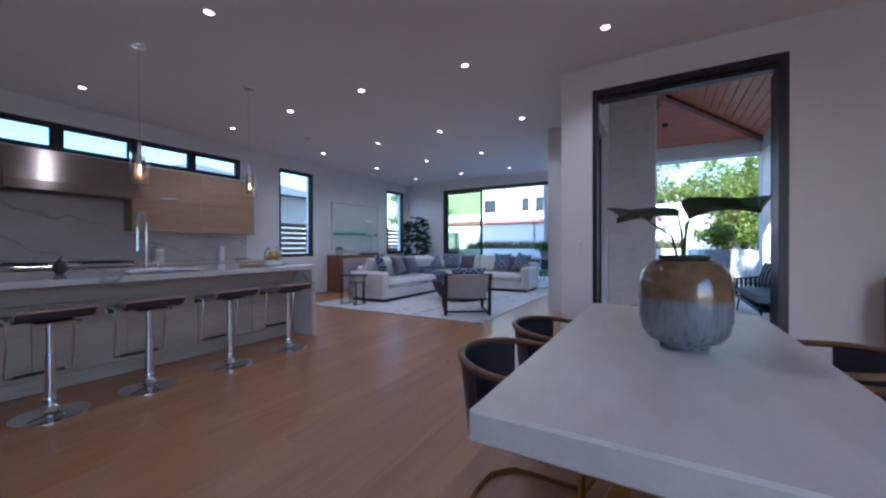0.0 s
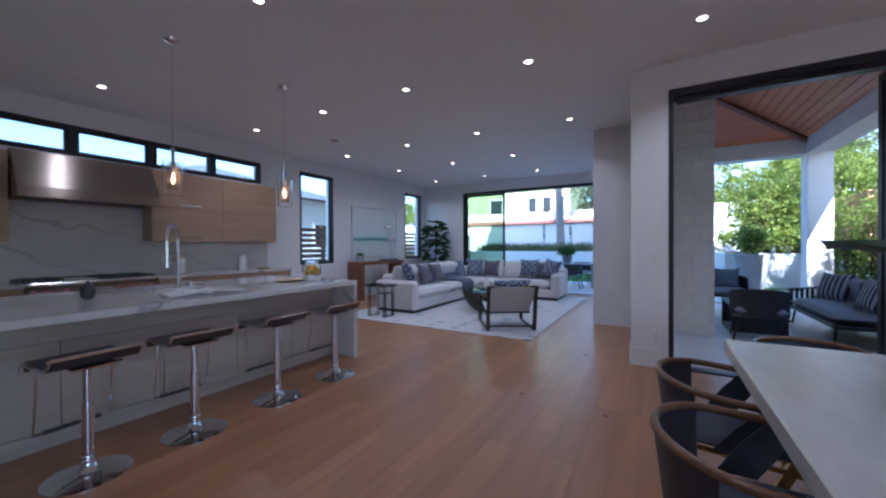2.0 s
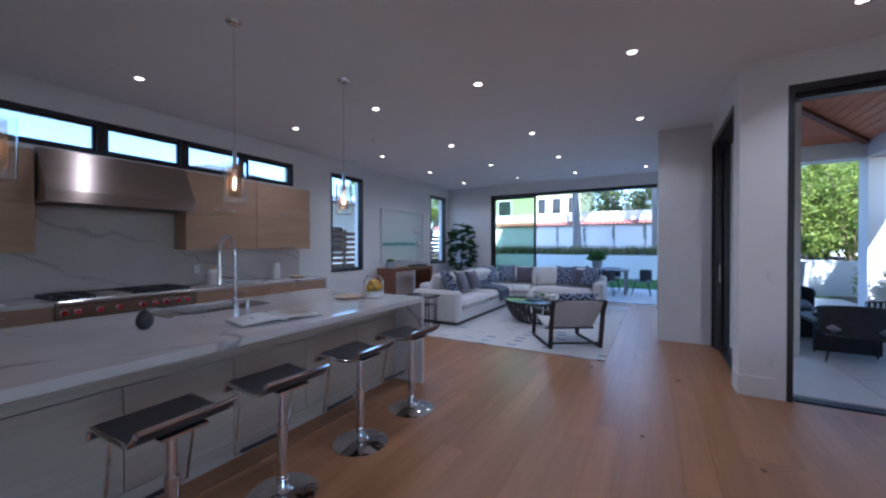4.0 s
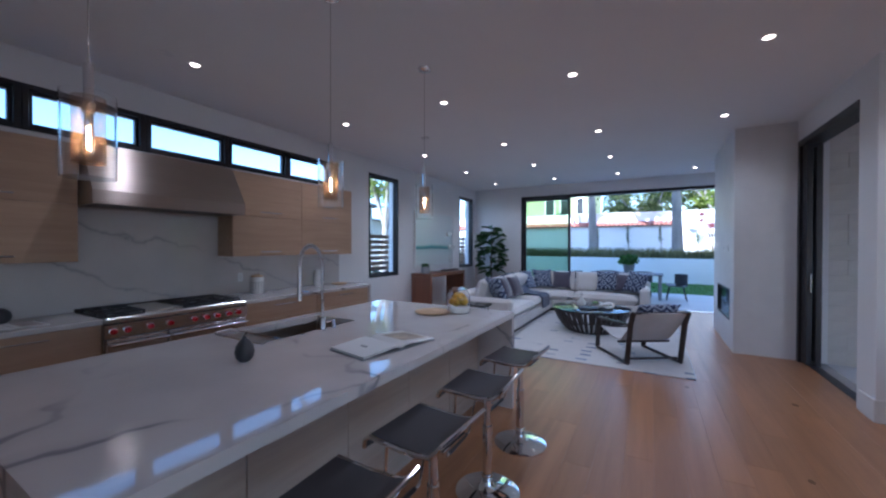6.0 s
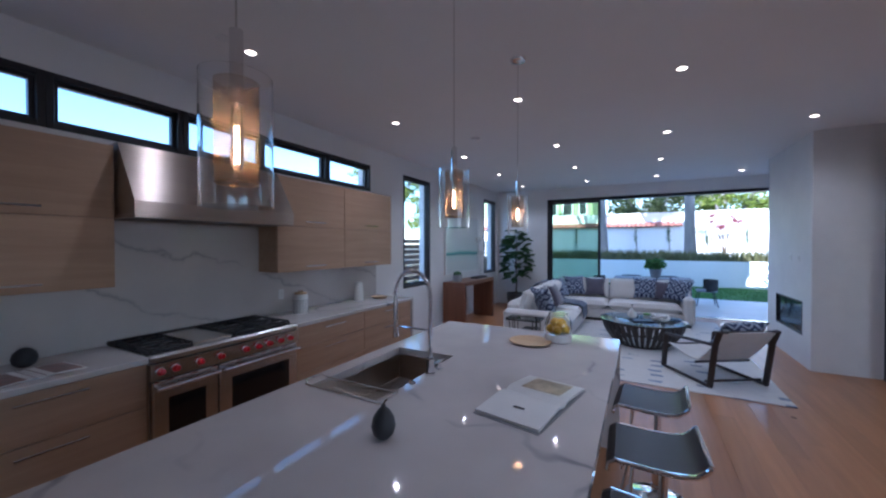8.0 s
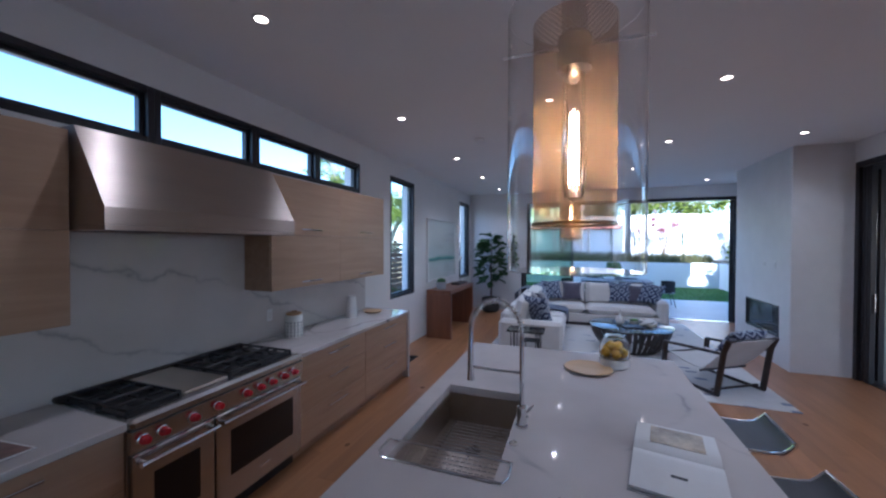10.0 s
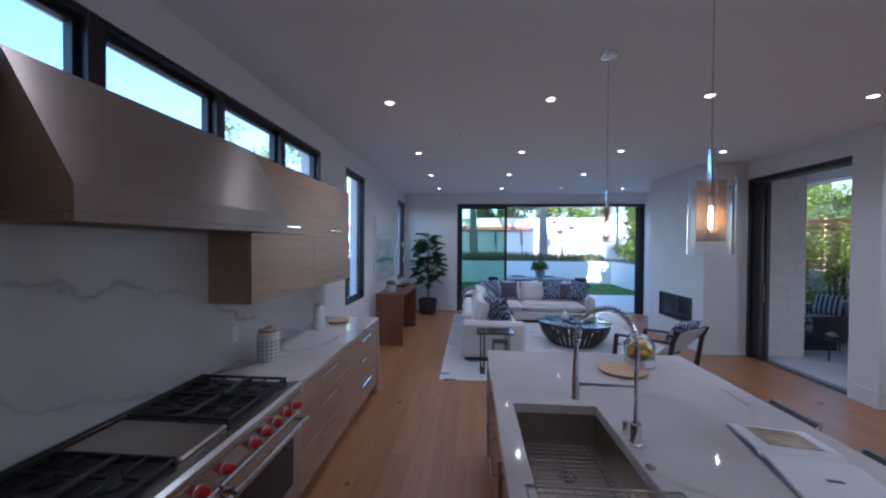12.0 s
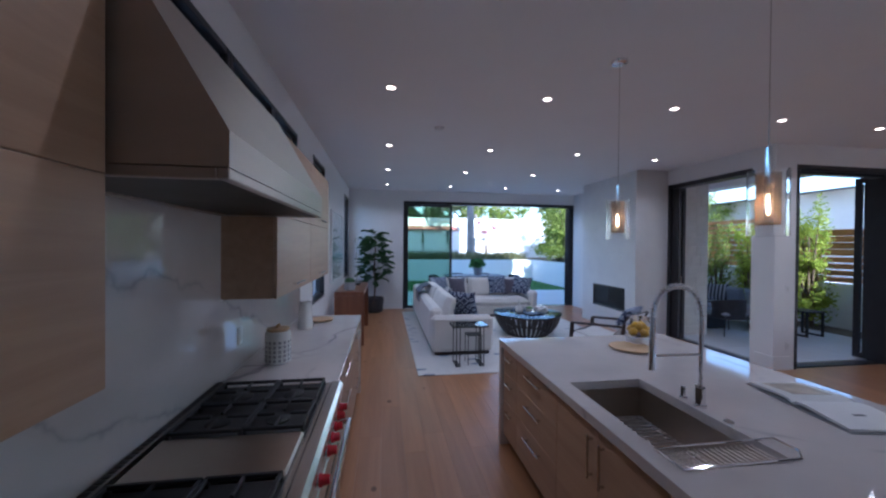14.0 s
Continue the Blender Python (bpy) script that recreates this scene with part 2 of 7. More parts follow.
def glazed_pot():
    """Two-tone glaze: copper brown above, drip-edged blue grey below."""
    m, nt, p = nodes_of("two_tone_glaze")
    v = coords(nt)
    sp = nt.nodes.new("ShaderNodeSeparateXYZ")
    nt.links.new(v, sp.inputs[0])
    nz = add(nt, "ShaderNodeTexNoise", Scale=14.0, Detail=5.0)
    st = add(nt, "ShaderNodeTexNoise", Scale=1.0, Detail=4.0)
    nt.links.new(v, nz.inputs["Vector"])
    nt.links.new(coords(nt, (40, 40, 5)), st.inputs["Vector"])
    ma = nt.nodes.new("ShaderNodeMath")
    ma.operation = "MULTIPLY_ADD"
    ma.inputs[1].default_value = 0.03
    nt.links.new(nz.outputs["Fac"], ma.inputs[0])
    nt.links.new(sp.outputs["Z"], ma.inputs[2])
    edge = ramp(nt, ma.outputs[0], [(0.205, (0, 0, 0)), (0.225, (1, 1, 1))])
    low = ramp(nt, st.outputs["Fac"], [(0.3, (0.10, 0.12, 0.14)), (0.55, (0.20, 0.22, 0.24)), (0.75, (0.13, 0.09, 0.06))])
    top = ramp(nt, nz.outputs["Fac"], [(0.3, (0.10, 0.055, 0.025)), (0.7, (0.21, 0.12, 0.055))])
    nt.links.new(mix(nt, edge, low, top), p.inputs["Base Color"])
    p.inputs["Roughness"].default_value = 0.16
    p.inputs["Coat Weight"].default_value = 0.6
    bump(nt, p, nz.outputs["Fac"], 0.15, 0.004)
    return m


def amber_sleeve():
    """Fine woven metal gauze: lets some light through and glows where the bulb lights it."""
    m = bpy.data.materials.new("amber_gauze")
    m.use_nodes = True
    nt = m.node_tree
    nt.nodes.remove(nt.nodes["Principled BSDF"])
    tr, tl, df = nt.nodes.new("ShaderNodeBsdfTransparent"), nt.nodes.new("ShaderNodeBsdfTranslucent"), nt.nodes.new("ShaderNodeBsdfDiffuse")
    tr.inputs[0].default_value = (1, 0.95, 0.90, 1)
    tl.inputs[0].default_value = (0.74, 0.50, 0.33, 1)
    df.inputs[0].default_value = (0.60, 0.42, 0.29, 1)
    m1, m2 = nt.nodes.new("ShaderNodeMixShader"), nt.nodes.new("ShaderNodeMixShader")
    m1.inputs[0].default_value = 0.35
    xyz = nt.nodes.new("ShaderNodeSeparateXYZ")
    nt.links.new(coords(nt), xyz.inputs[0])

    def calc(kind, a, b=None):
        n = nt.nodes.new("ShaderNodeMath")
        n.operation = kind
        for k, v in enumerate((a, b)):
            if isinstance(v, float):
                n.inputs[k].default_value = v
            elif v is not None:
                nt.links.new(v, n.inputs[k])
        return n.outputs[0]
    round_ = calc("SINE", calc("MULTIPLY", calc("ARCTAN2", xyz.outputs["Y"], xyz.outputs["X"]), 52.0))
    along = calc("SINE", calc("MULTIPLY", xyz.outputs["Z"], 1000.0))
    thick = nt.nodes.new("ShaderNodeMapRange")
    thick.inputs["From Min"].default_value = -1.0
    thick.inputs["To Min"].default_value, thick.inputs["To Max"].default_value = 0.05, 0.30
    nt.links.new(calc("MULTIPLY", round_, along), thick.inputs["Value"])
    nt.links.new(thick.outputs[0], m2.inputs[0])
    nt.links.new(tl.outputs[0], m1.inputs[1])
    nt.links.new(df.outputs[0], m1.inputs[2])
    nt.links.new(tr.outputs[0], m2.inputs[1])
    nt.links.new(m1.outputs[0], m2.inputs[2])
    nt.links.new(m2.outputs[0], nt.nodes["Material Output"].inputs[0])
    return m


PLASTER = surface("white_wall_plaster", (0.74, 0.73, 0.73), (0.80, 0.79, 0.79), 0.75, scale=1.2, fine=45, relief=0.06)
TROWEL = surface("trowelled_plaster", (0.66, 0.655, 0.66), (0.75, 0.745, 0.745), 0.6, scale=2.2, fine=14, relief=0.25)
CEILING = surface("ceiling_paint", (0.80, 0.79, 0.79), (0.84, 0.83, 0.83), 0.8, scale=0.8, fine=70, relief=0.04)
TRIM = surface("white_trim_paint", (0.72, 0.72, 0.72), (0.78, 0.78, 0.78), 0.45, scale=4, fine=90, relief=0.03)
OAK_FLOOR = wood("oiled_oak_plank", (0.25, 0.112, 0.046), (0.40, 0.195, 0.085), 1, 0.34, 1.0, 0.11, coat=0.12)
KNOT = surface("oak_knot", (0.11, 0.05, 0.022), (0.18, 0.09, 0.04), 0.5, scale=30)
OAK = wood("rift_oak_veneer", (0.36, 0.225, 0.14), (0.50, 0.335, 0.215), 1, 0.42, 1.3, 0.05)
OAK_PALE = wood("pale_oak_panel", (0.36, 0.295, 0.24), (0.475, 0.40, 0.33), 1, 0.42, 1.3, 0.05)
WALNUT = wood("red_walnut", (0.115, 0.04, 0.02), (0.24, 0.095, 0.045), 2, 0.35, 1.0, 0.06)
CEDAR = wood("cedar_soffit_board", (0.40, 0.11, 0.05), (0.60, 0.21, 0.10), 0, 0.4, 0.7, 0.16)
CEDAR_BEAM = wood("cedar_beam", (0.16, 0.045, 0.022), (0.28, 0.09, 0.045), 1, 0.4, 0.7, 0.05)
WHITEWASH = surface("limewashed_tabletop", (0.50, 0.465, 0.43), (0.68, 0.64, 0.60), 0.32, scale=2.5, stretch=(3, 1, 3), fine=30, relief=0.06)
QUARTZ = quartz("veined_quartz_island", 3.7)
QUARTZ_B = quartz("veined_quartz_splash", 11.3, True)
STEEL = surface("brushed_stainless", (0.54, 0.53, 0.51), (0.60, 0.59, 0.57), 0.26, 1.0, scale=2, stretch=(1, 0.3, 3), fine=160, relief=0.004, spread=0.03)


def brushed(m):
    """Grain along the sheet: highlights stretch upright across it."""
    nt = m.node_tree
    p = nt.nodes["Principled BSDF"]
    tg = nt.nodes.new("ShaderNodeCombineXYZ")
    tg.inputs["Y"].default_value = 1.0
    nt.links.new(tg.outputs[0], p.inputs["Tangent"])
    p.inputs["Anisotropic"].default_value, p.inputs["Anisotropic Rotation"].default_value = 1.0, 0.25
    return m


# stainless with the brown of room reflections put into its base colour
HOOD_STEEL = brushed(surface("hood_stainless", (0.44, 0.37, 0.31), (0.52, 0.44, 0.37), 0.45, 1.0, scale=2, stretch=(1, 0.3, 3), fine=160, relief=0.003, spread=0.03))
BAFFLE_STEEL = surface("smoked_baffle_steel", (0.10, 0.09, 0.08), (0.18, 0.16, 0.145), 0.4, 1.0, scale=4, fine=150, relief=0.02)
SINK_STEEL = surface("satin_sink_steel", (0.46, 0.40, 0.34), (0.56, 0.49, 0.42), 0.3, 1.0, scale=4, fine=150, relief=0.02)
CHROME = surface("polished_chrome", (0.72, 0.72, 0.73), (0.8, 0.8, 0.81), 0.06, 1.0, scale=3, fine=20, relief=0.0, spread=0.02)
IRON = surface("cast_iron_black", (0.022, 0.021, 0.022), (0.042, 0.041, 0.043), 0.5, 0.2, scale=20, fine=160, relief=0.2)
BLACK_FRAME = surface("black_aluminium", (0.026, 0.025, 0.028), (0.038, 0.037, 0.042), 0.38, 0.3, scale=3, fine=120, relief=0.03)
RED = surface("red_knob_enamel", (0.42, 0.012, 0.018), (0.52, 0.02, 0.03), 0.22, scale=8, relief=0.0, coat=0.5)
OVEN_GLASS = surface("dark_oven_glass", (0.008, 0.008, 0.01), (0.014, 0.014, 0.016), 0.06, scale=4, relief=0.0)
LEATHER = surface("black_leather", (0.028, 0.026, 0.03), (0.046, 0.044, 0.05), 0.42, scale=8, fine=220, relief=0.25)
NAVY_LEATHER = surface("navy_leather", (0.022, 0.028, 0.046), (0.04, 0.05, 0.08), 0.45, scale=8, fine=220, relief=0.25)
ARM_WOOD = wood("walnut_arm_rail", (0.11, 0.05, 0.02), (0.22, 0.11, 0.05), 1, 0.32, 1.5, 0.05)
BRASS = surface("aged_brass", (0.32, 0.19, 0.07), (0.45, 0.28, 0.11), 0.3, 1.0, scale=10, relief=0.05)
LINEN = surface("ivory_linen", (0.60, 0.575, 0.55), (0.70, 0.675, 0.65), 0.9, scale=3, fine=260, relief=0.3, sheen=0.3)
SLING = surface("grey_canvas_sling", (0.52, 0.505, 0.49), (0.62, 0.605, 0.59), 0.85, scale=4, fine=260, relief=0.3, sheen=0.2)
IKAT = ikat("indigo_ikat_cloth", (0.014, 0.026, 0.08), (0.30, 0.34, 0.42), 6.0)
PLUM = surface("plum_grey_velvet", (0.055, 0.05, 0.075), (0.10, 0.09, 0.125), 0.8, scale=9, fine=200, relief=0.2, sheen=0.5)
NAVY = surface("navy_knit_throw", (0.02, 0.03, 0.065), (0.05, 0.065, 0.12), 0.9, scale=14, fine=150, relief=0.5, sheen=0.3)
DARKWOOD = wood("ebonised_wood", (0.018, 0.013, 0.012), (0.045, 0.032, 0.028), 1, 0.38, 1.0, 0.06)
RUG = rug_cloth()
PATIO = surface("pale_porcelain_paver", (0.56, 0.56, 0.56), (0.64, 0.64, 0.64), 0.45, scale=1.5, fine=60, relief=0.06, random_tint=0.03)
STONE = surface("travertine_tile", (0.56, 0.53, 0.49), (0.70, 0.67, 0.62), 0.65, scale=3.5, stretch=(1, 1, 2), fine=40, relief=0.3, random_tint=0.04)
GROUT = surface("grey_grout", (0.30, 0.29, 0.27), (0.36, 0.35, 0.33), 0.9, scale=6)
GARDEN_WALL = surface("white_garden_stucco", (0.79, 0.80, 0.81), (0.85, 0.86, 0.87), 0.85, scale=0.9, fine=25, relief=0.2)
GRASS = surface("lawn_turf", (0.06, 0.14, 0.025), (0.11, 0.22, 0.04), 0.9, scale=0.8, fine=60, relief=0.6)
SOIL = surface("garden_soil", (0.09, 0.07, 0.045), (0.16, 0.13, 0.085), 0.95, scale=1.5, fine=25, relief=0.6)
BARK = surface("pale_smooth_bark", (0.20, 0.18, 0.165), (0.36, 0.33, 0.31), 0.85, scale=2.0, stretch=(1, 1, 0.3), fine=20, relief=0.5)
TWIG = surface("brown_twig_bark", (0.08, 0.055, 0.035), (0.16, 0.11, 0.07), 0.85, scale=8, fine=40, relief=0.4)
LEAF_A = leafy("hedge_leaf", (0.09, 0.15, 0.025), (0.36, 0.42, 0.08), 0.5)
LEAF_B = leafy("gum_leaf", (0.08, 0.11, 0.045), (0.28, 0.32, 0.13), 0.5)
LEAF_C = leafy("fig_leaf", (0.03, 0.085, 0.028), (0.10, 0.20, 0.065), 0.25)
# lighter, yellower leaf: sunlight on the side shrubs put into the colour
LEAF_SUNLIT = leafy("sunlit_feathery_leaf", (0.22, 0.30, 0.04), (0.50, 0.56, 0.10), 0.7)
LEAF_D = leafy("fresh_leaf", (0.04, 0.12, 0.02), (0.13, 0.26, 0.05), 0.3)
LEAF_E = leafy("dry_grass_leaf", (0.10, 0.11, 0.04), (0.26, 0.24, 0.11), 0.3)
LEAF_R = leafy("crimson_leaf", (0.12, 0.03, 0.045), (0.34, 0.10, 0.12), 0.35)
PHILO = leafy("dark_glossy_leaf", (0.02, 0.05, 0.018), (0.05, 0.10, 0.035), 0.12)
CHARCOAL = surface("charcoal_ceramic", (0.025, 0.025, 0.028), (0.05, 0.05, 0.055), 0.5, scale=8, fine=90, relief=0.15)
GREY_POT = surface("grey_concrete_pot", (0.26, 0.26, 0.27), (0.36, 0.36, 0.37), 0.8, scale=5, fine=60, relief=0.25)
CERAMIC = surface("white_ceramic", (0.70, 0.69, 0.67), (0.76, 0.75, 0.73), 0.25, scale=6, relief=0.02)
PALE_WOOD = wood("pale_beech", (0.45, 0.29, 0.15), (0.60, 0.41, 0.23), 0, 0.5, 2.0, 0.04)
PAPER = surface("printed_paper", (0.66, 0.65, 0.63), (0.74, 0.73, 0.71), 0.5, scale=5, relief=0.03)
INK = surface("photo_print", (0.07, 0.04, 0.02), (0.66, 0.52, 0.36), 0.35, scale=11, fine=60, relief=0.0)
DARK_INK = surface("dark_print", (0.03, 0.018, 0.02), (0.30, 0.14, 0.11), 0.3, scale=14, fine=50, relief=0.0)
LEMON = surface("lemon_peel", (0.75, 0.42, 0.02), (0.85, 0.52, 0.03), 0.4, scale=20, fine=120, relief=0.3)
GLASS = glass("clear_glass")
PANE = pane_glass("clear_window_pane", (0.93, 0.97, 0.98), 0.015)
GREEN_PANE = pane_glass("green_tinted_pane", (0.64, 0.76, 0.64), 0.04)
PICTURE_GLASS = pane_glass("picture_glazing", (0.97, 0.98, 0.98), 0.006)
SMOKE_GLASS = pane_glass("smoked_tabletop_glass", (0.62, 0.66, 0.66), 0.08)
SLEEVE = amber_sleeve()
LENS = glow("warm_lamp_lens", (1.0, 0.74, 0.55), 3.2)
FILAMENT = glow("bulb_filament", (1.0, 0.62, 0.30), 60.0)
OUTDOOR_CLOTH = surface("grey_outdoor_cloth", (0.24, 0.25, 0.28), (0.32, 0.33, 0.36), 0.9, scale=5, fine=220, relief=0.3)
ROPE = surface("charcoal_woven_rope", (0.02, 0.02, 0.024), (0.045, 0.045, 0.055), 0.7, scale=12, fine=140, relief=0.5)
ROOF_TILE = surface("red_clay_roof_tile", (0.30, 0.10, 0.07), (0.42, 0.17, 0.12), 0.8, scale=6, fine=30, relief=0.4)
FENCE = wood("weathered_fence_slat", (0.10, 0.05, 0.03), (0.22, 0.12, 0.07), 1, 0.65, 1.0, 0.18)
HOUSE_WALL = surface("neighbour_stucco", (0.62, 0.62, 0.60), (0.72, 0.72, 0.70), 0.85, scale=1, fine=20, relief=0.1)
GREEN_WALL = surface("lime_green_stucco", (0.30, 0.34, 0.17), (0.38, 0.42, 0.22), 0.85, scale=1, fine=20, relief=0.1)
SLATE = surface("grey_shingle", (0.10, 0.11, 0.13), (0.17, 0.18, 0.20), 0.85, scale=5, fine=30, relief=0.4)
FIREBOX = surface("black_firebox_steel", (0.01, 0.01, 0.011), (0.02, 0.02, 0.022), 0.35, scale=6, relief=0.1)


def painting_cloth():
    """A pale abstract seascape: white sky, a turquoise band, sand below."""
    m, nt, p = nodes_of("abstract_seascape_print")
    v = coords(nt)
    sp = nt.nodes.new("ShaderNodeSeparateXYZ")
    nt.links.new(v, sp.inputs[0])
    nz = add(nt, "ShaderNodeTexNoise", Scale=2.5, Detail=5.0)
    nt.links.new(v, nz.inputs["Vector"])
    ma = nt.nodes.new("ShaderNodeMath")
    ma.operation = "MULTIPLY_ADD"
    ma.inputs[1].default_value = 0.12
    nt.links.new(nz.outputs["Fac"], ma.inputs[0])
    nt.links.new(sp.outputs["Z"], ma.inputs[2])
    col = ramp(nt, ma.outputs[0], [(0.30, (0.74, 0.76, 0.75)), (0.46, (0.66, 0.74, 0.73)), (0.50, (0.06, 0.27, 0.28)), (0.53, (0.20, 0.50, 0.49)), (0.58, (0.70, 0.77, 0.77)), (0.95, (0.77, 0.79, 0.80))])
    nt.links.new(col, p.inputs["Base Color"])
    p.inputs["Roughness"].default_value = 0.5
    return m


SEASCAPE = painting_cloth()


# ---- mesh tools ----
class Shape:
    """Collects vertices and faces for one mesh."""

    def __init__(self):
        self.v, self.f = [], []

    def add(self, verts, faces, m=None):
        k = len(self.v)
        self.v += [tuple(m @ Vector(p)) if m else tuple(p) for p in verts]
        self.f += [tuple(i + k for i in f) for f in faces]
        return self

    def box(self, x0, x1, y0, y1, z0, z1, b=0.0, m=None):
        """A box with its edges chamfered by b."""
        x0, x1, y0, y1, z0, z1 = min(x0, x1), max(x0, x1), min(y0, y1), max(y0, y1), min(z0, z1), max(z0, z1)
        b = min(b, (x1 - x0) * 0.45, (y1 - y0) * 0.45, (z1 - z0) * 0.45)
        lo, hi = (x0, y0, z0), (x1, y1, z1)
        if b <= 0:
            vs = [(x, y, z) for x in (x0, x1) for y in (y0, y1) for z in (z0, z1)]
            return self.add(vs, [(0, 1, 3, 2), (4, 6, 7, 5), (0, 4, 5, 1), (2, 3, 7, 6), (0, 2, 6, 4), (1, 5, 7, 3)], m)
        vs, idx = [], {}
        for c in [(i, j, k) for i in (0, 1) for j in (0, 1) for k in (0, 1)]:
            for a in range(3):
                p = [hi[d] - b if c[d] else lo[d] + b for d in range(3)]
                p[a] = hi[a] if c[a] else lo[a]
                idx[c, a] = len(vs)
                vs.append(tuple(p))
        fs = []
        for a in range(3):
            u, w = (a + 1) % 3, (a + 2) % 3
            for s in (0, 1):
                q = []
                for cu, cw in ((0, 0), (1, 0), (1, 1), (0, 1)):
                    c = [0, 0, 0]
                    c[a], c[u], c[w] = s, cu, cw
                    q.append(idx[tuple(c), a])
                fs.append(tuple(q if s else q[::-1]))
            for cu in (0, 1):
                for cw in (0, 1):
                    c0, c1 = [0, 0, 0], [0, 0, 0]
                    c0[u], c0[w], c1[u], c1[w], c1[a] = cu, cw, cu, cw, 1
                    q = (idx[tuple(c0), u], idx[tuple(c1), u], idx[tuple(c1), w], idx[tuple(c0), w])
                    fs.append(q if (cu ^ cw) else q[::-1])
        for c in [(i, j, k) for i in (0, 1) for j in (0, 1) for k in (0, 1)]:
            q = (idx[c, 0], idx[c, 1], idx[c, 2])
            fs.append(q if (sum(c) % 2) else q[::-1])
        return self.add(vs, fs, m)

    def lathe(self, prof, n=24, at=(0, 0, 0), m=None, squash=1.0):
        """Turns a profile of (radius, height) round the z axis."""
        vs = [(at[0] + r * math.cos(2 * math.pi * i / n), at[1] + squash * r * math.sin(2 * math.pi * i / n), at[2] + z) for r, z in prof for i in range(n)]
        fs = [(j * n + i, j * n + (i + 1) % n, (j + 1) * n + (i + 1) % n, (j + 1) * n + i) for j in range(len(prof) - 1) for i in range(n)]
        fs.append(tuple(range(n))[::-1])
        fs.append(tuple((len(prof) - 1) * n + i for i in range(n)))
        return self.add(vs, fs, m)

    def rod(self, p, q, r, n=10, r2=None):
        return self.tube([p, q], [r, r if r2 is None else r2], n)

    def tube(self, pts, r, n=8, closed=False, flat=1.0):
        """A round bar along pts; r is one radius or one for each point."""
        pts = [Vector(p) for p in pts]
        k = len(pts)
        rs = r if isinstance(r, (list, tuple)) else [r] * k
        up, vs = None, []
        for i, p in enumerate(pts):
            a = pts[(i - 1) % k] if closed or i else p
            b = pts[(i + 1) % k] if closed or i < k - 1 else p
            d = (b - a).normalized()
            if up is None:
                up = d.orthogonal().normalized()
            up = (up - d * up.dot(d))
            up = up.normalized() if up.length > 1e-6 else d.orthogonal().normalized()
            side = d.cross(up)
            vs += [tuple(p + rs[i] * (math.cos(2 * math.pi * j / n) * up + flat * math.sin(2 * math.pi * j / n) * side)) for j in range(n)]
        m = k if closed else k - 1
        fs = [(i * n + j, i * n + (j + 1) % n, ((i + 1) % k) * n + (j + 1) % n, ((i + 1) % k) * n + j) for i in range(m) for j in range(n)]
        if not closed:
            fs += [tuple(range(n))[::-1], tuple((k - 1) * n + j for j in range(n))]
        return self.add(vs, fs)

    def prism(self, poly, a0, a1, axis="y", m=None):
        """Pushes a flat outline along an axis: outline in (x, z) for y, (y, z) for x, (x, y) for z."""
        def put(u, w, a):
            return (u, a, w) if axis == "y" else (a, u, w) if axis == "x" else (u, w, a)
        n = len(poly)
        vs = [put(u, w, a0) for u, w in poly] + [put(u, w, a1) for u, w in poly]
        fs = [(i, (i + 1) % n, n + (i + 1) % n, n + i) for i in range(n)] + [tuple(range(n))[::-1], tuple(range(n, 2 * n))]
        return self.add(vs, fs, m)

    def slab(self, outer, hole, a0, a1, axis="z"):
        """A rectangular slab with one rectangular opening through it; rectangles as (u0, u1, w0, w1)."""
        def put(u, w, t):
            return (u, w, t) if axis == "z" else (t, u, w)
        vs = []
        for t in (a0, a1):
            for u0, u1, w0, w1 in (outer, hole):
                vs += [put(u, w, t) for u, w in ((u0, w0), (u1, w0), (u1, w1), (u0, w1))]
        fs = []
        for i in range(4):
            j = (i + 1) % 4
            fs += [(i, 4 + i, 4 + j, j), (8 + i, 8 + j, 12 + j, 12 + i), (i, j, 8 + j, 8 + i), (4 + i, 12 + i, 12 + j, 4 + j)]
        return self.add(vs, fs)

    def pillow(self, w, h, d, m=None, n=12, pinch=0.35, full=2.6):
        """A stuffed cushion lying in the x-y plane, with pinched edges and pointed corners."""
        vs, fs = [], []
        for s in (1, -1):
            k = len(vs)
            for i in range(n + 1):
                for j in range(n + 1):
                    u, t = 2 * i / n - 1, 2 * j / n - 1
                    e = max(0.0, (1 - abs(u) ** full) * (1 - abs(t) ** full)) ** 0.45
                    bow = 1 - pinch * 0.14 * (1 - abs(t) ** 2) * abs(u) ** 2
                    bow2 = 1 - pinch * 0.14 * (1 - abs(u) ** 2) * abs(t) ** 2
                    vs.append((u * w / 2 * bow, t * h / 2 * bow2, s * d / 2 * e))
            for i in range(n):
                for j in range(n):
                    q = (k + i * (n + 1) + j, k + (i + 1) * (n + 1) + j, k + (i + 1) * (n + 1) + j + 1, k + i * (n + 1) + j + 1)
                    fs.append(q if s > 0 else q[::-1])
        return self.add(vs, fs, m)

    def sheet(self, grid, thick=0.006):
        """A bent sheet from rows of points, with a thickness."""
        r, c = len(grid), len(grid[0])
        P = [[Vector(p) for p in row] for row in grid]
        top, low = [], []
        for i in range(r):
            for j in range(c):
                a = P[min(i + 1, r - 1)][j] - P[max(i - 1, 0)][j]
                b = P[i][min(j + 1, c - 1)] - P[i][max(j - 1, 0)]
                nrm = a.cross(b)
                nrm = nrm.normalized() * thick / 2 if nrm.length > 1e-9 else Vector((0, 0, thick / 2))
                top.append(tuple(P[i][j] + nrm))
                low.append(tuple(P[i][j] - nrm))
        o = r * c
        fs = []
